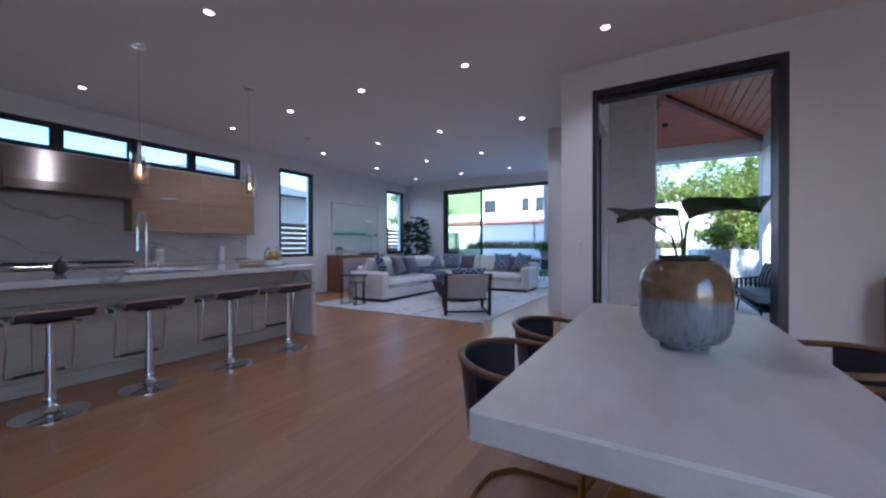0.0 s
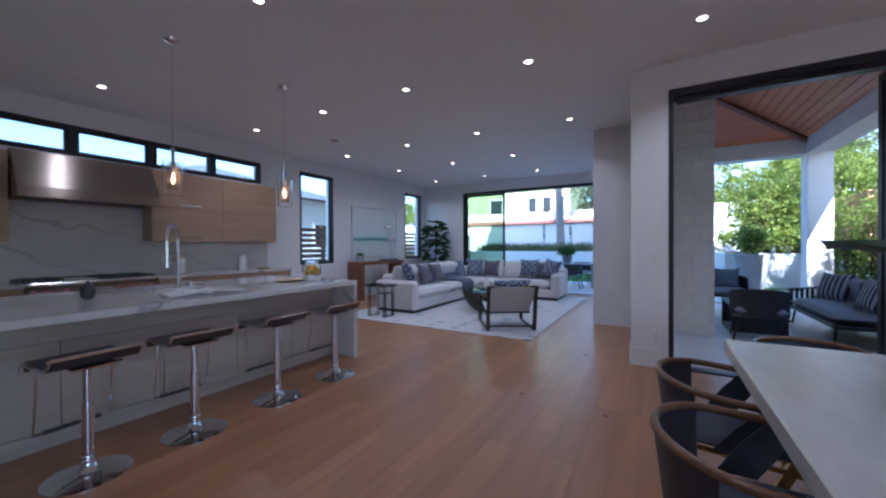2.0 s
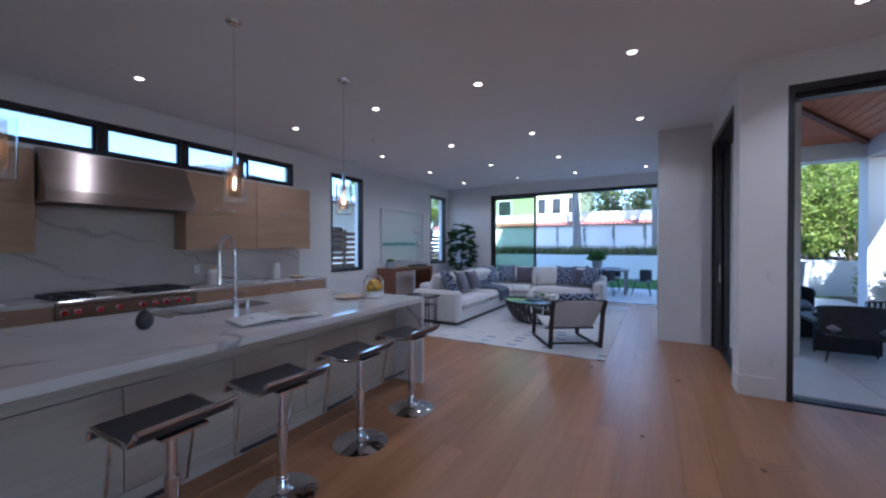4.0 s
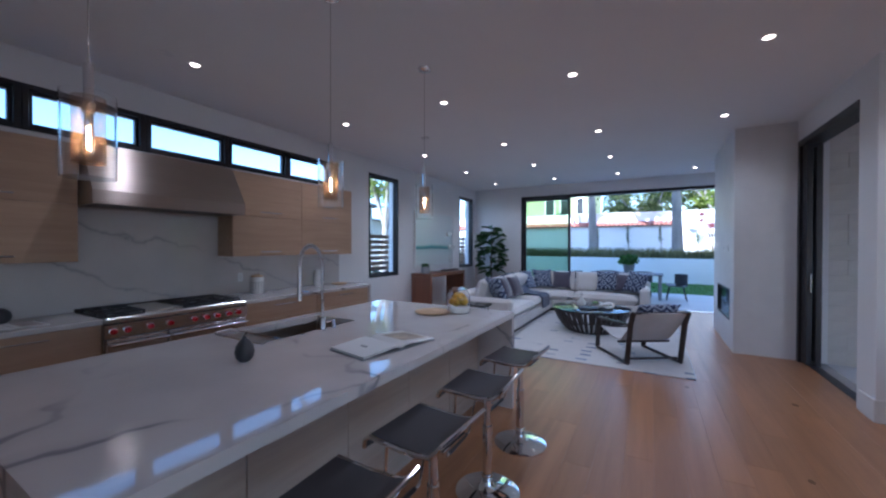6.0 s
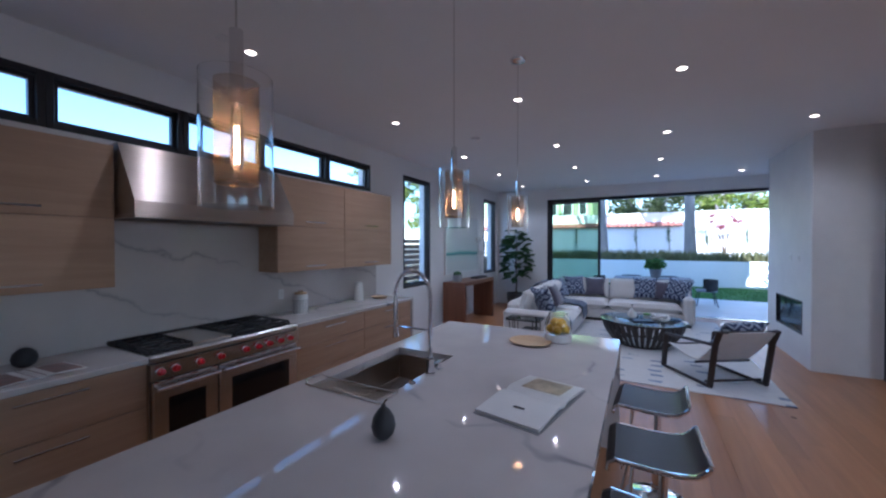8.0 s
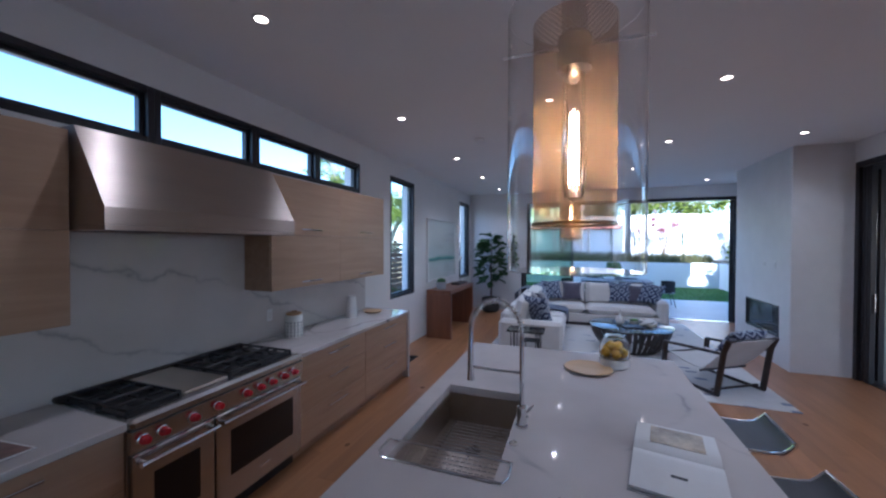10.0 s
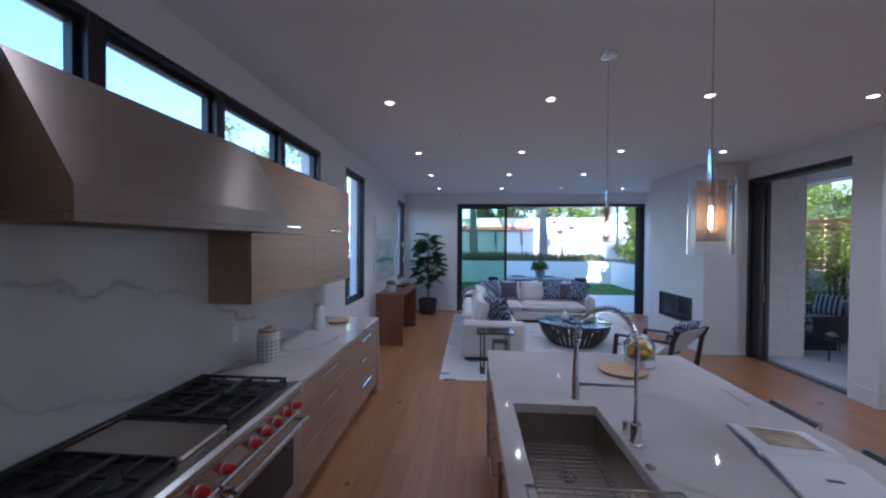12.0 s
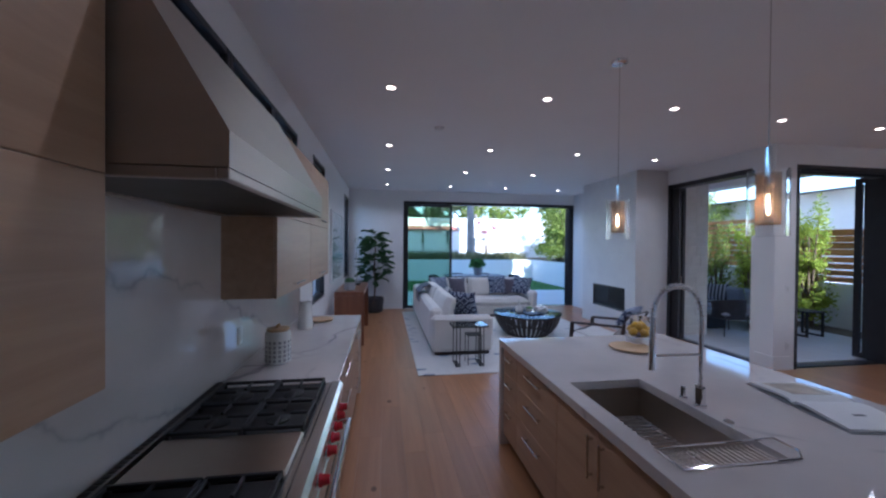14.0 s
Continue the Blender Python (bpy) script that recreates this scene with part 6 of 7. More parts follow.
# fiddle-leaf fig
rf = random.Random(21)
ft = thing("fig_tree", pose(-5.69, 9.88, 0), "potted fiddle-leaf fig with large dark leaves", "potted tree")
part("pot", Shape().lathe([(0.17, 0), (0.22, 0.04), (0.25, 0.30), (0.245, 0.38), (0.22, 0.38), (0.21, 0.33), (0.001, 0.32)], 32), CHARCOAL, ft, "charcoal ceramic pot")
part("trunk", Shape().tube([(0, 0, 0.3), (0.02, 0.01, 0.7), (-0.01, 0.02, 1.1), (0.02, 0, 1.6), (0.01, 0, 2.0)], [0.024, 0.02, 0.018, 0.014, 0.008], 8), TWIG, ft)


def big_leaf(at, yaw, tilt, ln, wd, roll=0.0):
    """One broad leaf as a cupped sheet."""
    m = Matrix.Translation(at) @ pose(0, 0, 0, tilt, roll, yaw)
    prof = ((0.0, 0.04), (0.15, 0.45), (0.38, 0.8), (0.62, 1.0), (0.82, 0.8), (0.95, 0.4), (1.0, 0.05))
    rows = [[m @ Vector((k * wd / 2 * w, ln * u, 0.12 * ln * abs(k) ** 1.5 - 0.25 * ln * u * u)) for k in (-1, -0.5, 0, 0.5, 1)] for u, w in prof]
    return Shape().sheet(rows, 0.0025)


for i in range(92):
    z = 0.75 + 1.32 * rf.random() ** 0.95
    spread = 0.12 + 0.21 * math.sin(min(1, (z - 0.6) / 1.5) * math.pi) * rf.uniform(0.4, 1.4)
    a = i * 137.5 + rf.uniform(-20, 20)
    at = Vector((spread * math.cos(radians(a)) * 0.7, spread * math.sin(radians(a)) * 0.7, z))
    part("leaf", big_leaf(at, a - 90, rf.uniform(-15, 45), rf.uniform(0.22, 0.32), rf.uniform(0.16, 0.23), rf.uniform(-25, 25)), LEAF_C, ft)

# ---- dining ----
TX0, TX1, TY0, TY1, TT = 0.665, 1.60, 0.912, 2.90, 0.745
tb = thing("dining_table", pose(0, 0, 0), "long limewashed dining table with a thick top", "dining table")
part("tabletop", Shape().box(TX0, TX1, TY0, TY1, TT - 0.085, TT, 0.008), WHITEWASH, tb)
for y in (TY0 + 0.38, TY1 - 0.38):
    for sgn in (-1, 1):
        part("leg", Shape().tube([(1.13 + sgn * 0.05, y, TT - 0.086), (1.13 + sgn * 0.33, y, 0.0)], 0.032, 4), BRASS, tb, "angled brass leg")
part("stretcher", Shape().tube([(1.13, TY0 + 0.38, 0.52), (1.13, TY1 - 0.38, 0.52)], 0.02, 8), BRASS, tb, "brass stretcher")


def dining_chair():
    """A tub chair: bent wooden arm rail, leather shell, cantilever tube base. It faces +x."""
    g = thing("dining_chair", pose(0, 0, 0), "navy leather sling chair with a bent walnut arm rail", "dining chair", "chairs round the dining table")
    R = 0.27

    def rim(a):
        return Vector((-0.04 - R * math.cos(a) * 0.95, R * math.sin(a) * 1.02, 0.66 + 0.025 * math.cos(a)))
    rail = [(0.24, -0.275, 0.63), (0.10, -0.278, 0.65)] + arc(18, -math.pi / 2, math.pi / 2, rim) + [(0.10, 0.278, 0.65), (0.24, 0.275, 0.63)]
    part("arm_rail", Shape().tube(rail, 0.016, 10), ARM_WOOD, g, "bent walnut rail")
    rows = []
    for u in (0.0, 0.25, 0.5, 0.75, 1.0):
        row = []
        for i in range(13):
            a = -1.15 + 2.3 * i / 12
            t = rim(a)
            b = Vector((-0.06 - 0.20 * math.cos(a), 0.25 * math.sin(a), 0.385))
            row.append(t.lerp(b, u) + Vector((0.0, 0.0, -0.01)))
        rows.append(row)
    part("back_shell", Shape().sheet(rows, 0.008), NAVY_LEATHER, g, "navy leather back")
    for s in (-1, 1):
        part("side_strap", Shape().sheet([[(0.20, s * 0.272, 0.625), (0.08, s * 0.274, 0.64)], [(0.13, s * 0.262, 0.55), (0.0, s * 0.262, 0.55)], [(0.05, s * 0.25, 0.43), (-0.08, s * 0.25, 0.43)]], 0.006), NAVY_LEATHER, g, "navy leather side strap")
    part("seat", Shape().pillow(0.42, 0.42, 0.07, None, 12, 0.1, 4), NAVY_LEATHER, g, "navy leather seat pad", pose(0.02, 0, 0.435))
    part("seat_frame", Shape().tube([(0.25, -0.25, 0.40), (-0.14, -0.19, 0.40), (-0.20, 0.0, 0.40), (-0.14, 0.19, 0.40), (0.25, 0.25, 0.40)], 0.012, 8), BRASS, g)
    for s in (-1, 1):
        part("leg", Shape().tube([(0.24, s * 0.275, 0.63), (0.25, s * 0.27, 0.40), (0.25, s * 0.26, 0.10), (0.20, s * 0.25, 0.014), (-0.15, s * 0.25, 0.014), (-0.24, s * 0.16, 0.014)], 0.012, 8), BRASS, g, "bronze cantilever tube")
    part("floor_rail", Shape().tube([(-0.24, -0.16, 0.014), (-0.26, 0.0, 0.014), (-0.24, 0.16, 0.014)], 0.012, 8), BRASS, g)
    return g


ch = dining_chair()
ch.matrix_basis = pose(0.60, 1.64, 0, 0, 0, 2)
copy_thing(ch, pose(0.61, 2.31, 0, 0, 0, -2))
copy_thing(ch, pose(1.68, 1.62, 0, 0, 0, 178))
copy_thing(ch, pose(1.68, 2.33, 0, 0, 0, 183))
copy_thing(ch, pose(1.13, 3.12, 0, 0, 0, -90))

vs = thing("table_vase", pose(1.168, 1.86, TT), "round two-tone brown and blue-grey glazed vase", "vase")
part("body", Shape().lathe([(0.084, 0), (0.088, 0.016), (0.094, 0.022), (0.128, 0.036), (0.152, 0.07), (0.162, 0.12), (0.164, 0.19), (0.162, 0.25), (0.152, 0.30), (0.128, 0.336), (0.095, 0.353), (0.082, 0.355), (0.078, 0.345), (0.10, 0.30), (0.001, 0.28)], 56), glazed_pot(), vs)
part("rim", Shape().lathe([(0.079, 0.3557), (0.085, 0.3557), (0.090, 0.362), (0.088, 0.37), (0.079, 0.37), (0.078, 0.356)], 48), CHARCOAL, vs, "dark rolled rim")
pn = thing("philodendron_stems", pose(1.168, 1.86, TT + 0.29), "three broad dark philodendron leaves standing in the vase", "cut foliage")
for p, yaw, tilt, ln, wd in (((0.01, -0.12, 0.215), -157, 13, 0.36, 0.21), ((-0.12, 0.03, 0.22), 25, 22, 0.32, 0.23), ((-0.02, -0.04, 0.235), 105, 8, 0.22, 0.20)):
    st_ = part("stem", Shape().tube([(0.02 * p[0], 0.02 * p[1], -0.008), (p[0] * 0.35, p[1] * 0.35, 0.16), p], [0.006, 0.005, 0.004], 8), LEAF_D, pn, "green leaf stem")
    part("leaf", big_leaf(Vector(p), yaw, tilt, ln, wd), PHILO, st_, "broad dark green leaf")
sbd = thing("sideboard", pose(3.34, SY - 0.016, 0) @ Matrix.Diagonal((0.62, 1, 1, 1)), "low pale oak sideboard in the dining corner", "sideboard")
part("body", Shape().box(-1.0, 1.0, -0.46, -0.002, 0.08, 0.84, 0.003), OAK, sbd)
part("top", Shape().box(-1.01, 1.01, -0.48, -0.001, 0.841, 0.875, 0.004), OAK, sbd)
part("plinth", Shape().box(-0.96, 0.96, -0.42, -0.02, 0, 0.079), OAK, sbd)
for i in range(4):
    dr = part("door", Shape().box(-0.995 + i * 0.4985, -0.503 + i * 0.4985, -0.482, -0.461, 0.09, 0.835, 0.002), OAK, sbd)
    x = -0.53 + i * 0.4985 if i % 2 == 0 else -0.965 + i * 0.4985
    part("handle", Shape().box(x - 0.006, x + 0.006, -0.512, -0.502, 0.60, 0.76, 0.003).box(x - 0.005, x + 0.005, -0.503, -0.482, 0.62, 0.63).box(x - 0.005, x + 0.005, -0.503, -0.482, 0.73, 0.74), STEEL, dr, "slim bar pull")

# ---- patio furniture ----
PF0 = -0.012


def patio_chair(m, label):
    g = thing("patio_chair", m, label, "outdoor chair", "patio chairs")
    part("seat_cushion", Shape().pillow(0.56, 0.54, 0.14, None, 12, 0.05, 6), OUTDOOR_CLOTH, g, "grey seat pad", pose(0, 0.02, 0.42))
    part("seat_frame", Shape().box(-0.29, 0.29, -0.27, 0.29, 0.32, 0.35, 0.01), IRON, g)

    def rim(a, z):
        return (0.32 * math.sin(a), 0.02 - 0.30 * math.cos(a), z)
    part("top_rail", Shape().tube([(0.31, 0.24, 0.60)] + arc(14, math.pi / 2, -math.pi / 2, lambda a: rim(a, 0.66 + 0.06 * math.cos(a))) + [(-0.31, 0.24, 0.60)], 0.014, 8), IRON, g)
    for i in range(17):
        a = -math.pi / 2 + math.pi * i / 16
        b = a + 0.12
        part("rope_strand", Shape().sheet([[rim(a - 0.125, 0.66 + 0.06 * math.cos(a)), rim(a + 0.125, 0.66 + 0.06 * math.cos(a))], [rim(b - 0.125, 0.5), rim(b + 0.125, 0.5)], [rim(a - 0.125, 0.345), rim(a + 0.125, 0.345)]], 0.008), ROPE, g, "woven rope strand")
    for x in (-0.26, 0.26):
        for y in (-0.22, 0.25):
            part("leg", Shape().rod((x * 0.9, y * 0.9, 0.32), (x * 1.15, y * 1.15, 0.0), 0.012, 8, 0.009), IRON, g)
    return g


patio_chair(pose(1.535, 6.74, PF0, 0, 0, -4), "dark woven rope patio chair facing the garden")
patio_chair(pose(1.50, 9.15, PF0, 0, 0, 172), "dark patio chair with a blue-grey back cushion")
solid("patio_cushion", Shape().pillow(0.46, 0.42, 0.14, None, 12, 1.0, 2.6), surface("blue_grey_canvas", (0.10, 0.13, 0.17), (0.16, 0.19, 0.23), 0.9, fine=220, relief=0.3), "blue-grey cushion on the patio chair", "cushion", pose(1.50, 9.31, PF0 + 0.66, 74, 0, 0))
pt = thing("patio_coffee_table", pose(1.62, 7.66, PF0, 0, 0, 90), "low charcoal block coffee table on the patio", "coffee table")
part("tabletop", Shape().box(-0.5, 0.5, -0.33, 0.33, 0.36, 0.41, 0.006), CHARCOAL, pt)
part("end_panel", Shape().box(-0.5, -0.43, -0.33, 0.33, 0, 0.359, 0.004), CHARCOAL, pt)
part("end_panel", Shape().box(0.43, 0.5, -0.33, 0.33, 0, 0.359, 0.004), CHARCOAL, pt)
rp = random.Random(5)
sp_ = thing("succulent_bowl", pose(1.50, 7.40, PF0 + 0.4105), "wide bowl of pale green succulents", "plant pot")
part("bowl", Shape().lathe([(0.09, 0), (0.15, 0.03), (0.18, 0.09), (0.17, 0.09), (0.001, 0.07)], 28), CHARCOAL, sp_)
part("succulents", Shape().leaves(rp, (0, 0, 0.12), (0.17, 0.17, 0.09), 260, 0.06), LEAF_D, sp_, "small pale green leaves")
ps = thing("patio_sofa", pose(2.66, 7.60, PF0), "dark framed outdoor sofa with grey cushions", "outdoor sofa")
part("frame", Shape().box(-0.40, 0.42, -0.95, 0.95, 0.24, 0.29, 0.01), IRON, ps)
part("seat_cushion", Shape().pillow(0.80, 1.80, 0.16, None, 14, 0.02, 9), OUTDOOR_CLOTH, ps, "", pose(0, 0, 0.37))
for y in (-0.44, 0.44):
    part("back_cushion", Shape().pillow(0.46, 0.87, 0.18, None, 12, 0.05, 6), OUTDOOR_CLOTH, ps, "", pose(0.27, y, 0.60, 0, 74, 0))
for y in (0.94,):
    arm = part("arm", Shape().tube([(-0.38, y, 0.27), (-0.40, y, 0.56), (0.40, y, 0.66), (0.40, y, 0.27)], 0.016, 8), IRON, ps)
    for i in range(12):
        x = -0.36 + i * 0.065
        part("rope_strand", Shape().box(x - 0.02, x + 0.02, y - 0.004, y + 0.004, 0.28, 0.56 + 0.0078 * (i + 0.5) * 1.5), ROPE, arm)
part("back_rail", Shape().tube([(0.41, -0.94, 0.66), (0.41, 0.94, 0.66)], 0.016, 8), IRON, ps)
for x in (-0.34, 0.36):
    for y in (-0.82, 0.82):
        part("leg", Shape().rod((x, y, 0.24), (x * 1.1, y * 1.04, 0.0), 0.014, 8), IRON, ps)


def striped():
    m, nt, p = nodes_of("navy_striped_canvas")
    v = coords(nt)
    w = nt.nodes.new("ShaderNodeTexWave")
    w.inputs["Scale"].default_value, w.inputs["Distortion"].default_value = 4.2, 0.0
    nt.links.new(v, w.inputs["Vector"])
    nt.links.new(ramp(nt, w.outputs["Fac"], [(0.48, (0.03, 0.035, 0.06)), (0.52, (0.45, 0.45, 0.47))]), p.inputs["Base Color"])
    p.inputs["Roughness"].default_value = 0.9
    return m


STRIPE = striped()
for y, a in ((8.18, 62), (6.98, 86)):
    solid("patio_cushion", Shape().pillow(0.52, 0.46, 0.16, None, 12, 1.0, 2.6), STRIPE, "navy and white striped cushion on the patio sofa", "cushion", pose(2.72, y, PF0 + 0.66, 70, 0, -a))
stt = thing("patio_side_table", pose(3.0, 6.42, PF0, 0, 0, 0) @ Matrix.Diagonal((0.85, 0.85, 1.2, 1)), "square black slatted patio side table", "side table")
for i in range(6):
    part("slat", Shape().box(-0.25, 0.25, -0.25 + i * 0.085, -0.177 + i * 0.085, 0.40, 0.425, 0.003), IRON, stt)
for x in (-0.22, 0.22):
    part("leg_frame", Shape().box(x - 0.02, x + 0.02, -0.23, -0.19, 0.03, 0.399).box(x - 0.02, x + 0.02, 0.19, 0.23, 0.03, 0.399).box(x - 0.02, x + 0.02, -0.23, 0.23, 0, 0.029), IRON, stt)

# garden dining set
gt = thing("garden_table", pose(-2.35, 12.6, PF0), "long grey outdoor dining table on the terrace", "outdoor table")
part("tabletop", Shape().box(-1.0, 1.0, -0.45, 0.45, 0.70, 0.74, 0.006), GREY_POT, gt)
for x in (-0.92, 0.92):
    for y in (-0.38, 0.38):
        part("leg", Shape().box(x - 0.04, x + 0.04, y - 0.04, y + 0.04, 0, 0.699, 0.004), GREY_POT, gt)
gp = thing("table_planter", pose(-2.25, 12.55, PF0 + 0.7405), "blue-grey pot with a leafy green plant on the table", "potted plant")
part("pot", Shape().lathe([(0.12, 0), (0.16, 0.22), (0.17, 0.26), (0.15, 0.26), (0.001, 0.22)], 28), GREY_POT, gp)
part("foliage", Shape().leaves(rp, (0, 0, 0.40), (0.34, 0.34, 0.22), 420, 0.11, 0.2, 0.0, 0.0, 0.7), LEAF_D, gp, "bright green leaves")


def garden_chair(m):
    g = thing("garden_chair", m, "dark tub outdoor dining chair on the terrace", "outdoor chair", "garden table chairs")
    part("shell", Shape().sheet([[(0.27 * math.sin(a), -0.27 * math.cos(a), z) for a in np.linspace(-1.7, 1.7, 13)] for z in (0.42, 0.55, 0.74)], 0.015), ROPE, g)
    part("seat", Shape().pillow(0.5, 0.5, 0.08, None, 10, 0.1, 5), OUTDOOR_CLOTH, g, "", pose(0, 0, 0.43))
    for x in (-0.2, 0.2):
        for y in (-0.2, 0.2):
            part("leg", Shape().rod((x * 0.8, y * 0.8, 0.41), (x * 1.25, y * 1.25, 0), 0.012, 8), IRON, g)
    return g


gc = garden_chair(pose(-1.02, 12.55, PF0, 0, 0, 90))
for x, y, a in ((-2.9, 11.95, 0), (-1.95, 11.95, 0), (-2.9, 13.25, 180), (-1.9, 13.25, 180), (-3.68, 12.6, -90)):
    copy_thing(gc, pose(x, y, PF0, 0, 0, a))

# ---- garden ----
setting("ground", Shape().box(-500, 500, -500, 500, -0.2, -0.125), SOIL, "bare ground round the house", "ground", 0)
setting("lawn", Shape().box(-9.0, 7.0, 14.2, 18.5, -0.124, -0.04), GRASS, "flat clipped green lawn", "lawn", 0)
rg_ = random.Random(9)
bl = Shape()
for i in range(9000):
    x, y = rg_.uniform(-5.0, 6.0), rg_.uniform(14.22, 18.4)
    h, a = rg_.uniform(0.02, 0.05), rg_.uniform(0, 6.28)
    c, s_ = 0.012 * math.cos(a), 0.012 * math.sin(a)
    bl.add([(x - c, y - s_, -0.041), (x + c, y + s_, -0.041), (x + s_, y + c, -0.04 + h)], [(0, 1, 2)])
tagged(part("lawn_grass", bl, LEAF_D, None, "", None, 0), "short green lawn blades", "grass", "", "stuff")
WT = 1.02
setting("garden_wall", Shape().box(-9.0, 2.2, 18.5, 18.72, -0.12, WT).box(2.2, 2.42, 15.0, 18.72, -0.12, WT).box(2.42, 7.0, 15.0, 15.22, -0.12, WT), GARDEN_WALL, "white stucco retaining wall along the lawn", "garden wall", 0)
setting("terrace_bed", Shape().box(-14.0, 2.19, 18.73, 34.0, -0.124, WT - 0.08).box(2.43, 12.0, 15.23, 34.0, -0.124, WT - 0.08), SOIL, "raised planting bed behind the white wall", "planting bed", 0)
gr = Shape()
for i in range(5200):
    x, y = rg_.uniform(-8.5, 2.1), 18.8 + 2.4 * rg_.random() ** 1.4
    h, a = rg_.uniform(0.2, 0.62), rg_.uniform(0, 6.28)
    lean = rg_.uniform(0.05, 0.28)
    c, s_ = math.cos(a), math.sin(a)
    b0 = Vector((x, y, WT - 0.085))
    tip = b0 + Vector((c * lean, s_ * lean, h))
    mid = b0 + Vector((c * lean * 0.3, s_ * lean * 0.3, h * 0.6))
    w = Vector((-s_, c, 0)) * 0.012
    gr.add([b0 - w, b0 + w, mid + w, mid - w, tip], [(0, 1, 2, 3), (3, 2, 4)])
tagged(part("ornamental_grass", gr, LEAF_E, None, "", None, 0), "tufted ornamental grasses along the raised bed", "grass", "", "stuff")

# white back wall with a clay tile coping, and climbing vines
bw = tagged(new("back_wall"), "tall white boundary wall with a red clay tile top", "garden wall", "", "structure")
part("wall", Shape().box(-16.0, -0.3, 25.0, 25.3, WT - 0.1, 2.76).box(-0.298, 14.0, 25.0, 25.3, WT - 0.1, 3.5), GARDEN_WALL, bw, "", None, 0)
cop = Shape()
for i in range(62):
    x = -16.0 + i * 0.25
    cop.add([(x, 24.8, 2.77), (x + 0.125, 24.8, 2.84), (x + 0.25, 24.8, 2.77), (x, 26.0, 3.08), (x + 0.125, 26.0, 3.15), (x + 0.25, 26.0, 3.08)], [(0, 1, 4, 3), (1, 2, 5, 4), (0, 2, 1)])
tagged(part("roof_tiles", cop, ROOF_TILE, bw, "red clay roof tiles", None, 0), "", "", "", "stuff")
part("gable", Shape().box(-16.0, 14.0, 26.0, 26.2, 2.5, 3.68), HOUSE_WALL, bw, "sunlit white gable behind", None, 0)
for x in (-6.3, -4.6, -2.9, -1.2, 0.6, 2.4):
    vn = thing("climbing_vine", pose(x, 24.93, WT - 0.08), "thin dark vine climbing the white wall", "climber", "wall vines")
    part("stem", Shape().tube([(0, 0, 0), (0.05, 0.01, 0.8), (-0.04, 0.01, 1.5), (0.02, 0.01, 2.0)], 0.015, 6), TWIG, vn)
    part("leaves", Shape().leaves(rg_, (0, 0, 1.2), (0.13, 0.08, 0.8), 70, 0.10), LEAF_C, vn, "small dark leaves")


def tree(x, y, z, height, spread, leafmat, label, seed, trunk_r=0.22, leaf=0.2, count=4200, fork=0.35, low=0.45):
    """A forked pale trunk with limbs and a ragged crown of leaf clumps."""
    rt = random.Random(seed)
    g = thing("tree", pose(x, y, z), label, "tree")
    s = Shape()
    lean = Vector((rt.uniform(-0.08, 0.08), rt.uniform(-0.05, 0.05), 0)) * height
    k = height * fork
    s.tube([(0, 0, -0.05), lean * 0.2 + Vector((0, 0, k * 0.5)), lean * 0.4 + Vector((0, 0, k))], [trunk_r * 1.25, trunk_r, trunk_r * 0.85], 12)
    tips = []
    for i in range(6):
        a = i * 1.05 + rt.uniform(-0.3, 0.3)
        top = lean + Vector((math.cos(a) * spread * rt.uniform(0.35, 0.75), math.sin(a) * spread * rt.uniform(0.35, 0.75), height * rt.uniform(0.7, 0.95)))
        b0 = lean * 0.4 + Vector((0, 0, k * rt.uniform(0.85, 1.0)))
        mid = b0.lerp(top, 0.5) + Vector((rt.uniform(-0.3, 0.3), rt.uniform(-0.3, 0.3), 0.3))
        s.tube([b0, mid, top], [trunk_r * 0.6, trunk_r * 0.35, trunk_r * 0.1], 8)
        tips += [top, mid]
        for j in range(2):
            e = mid + Vector((rt.uniform(-1, 1), rt.uniform(-1, 1), rt.uniform(-0.2, 0.7))) * spread * 0.4
            s.tube([mid, mid.lerp(e, 0.5) + Vector((0, 0, 0.15)), e], [trunk_r * 0.22, trunk_r * 0.15, trunk_r * 0.06], 6)
            tips.append(e)
    part("trunk", s, BARK, g, "pale smooth bark")
    cr = Shape()
    for t in tips:
        if t.z > height * low:
            r = spread * rt.uniform(0.22, 0.42)
            cr.leaves(rt, t, (r, r, r * 0.7), count // len(tips), leaf, 0.15, 0.35, 0.4, 0.35)
    part("crown", cr, leafmat, g, "loose clumps of small leaves", None, 0)
    return g


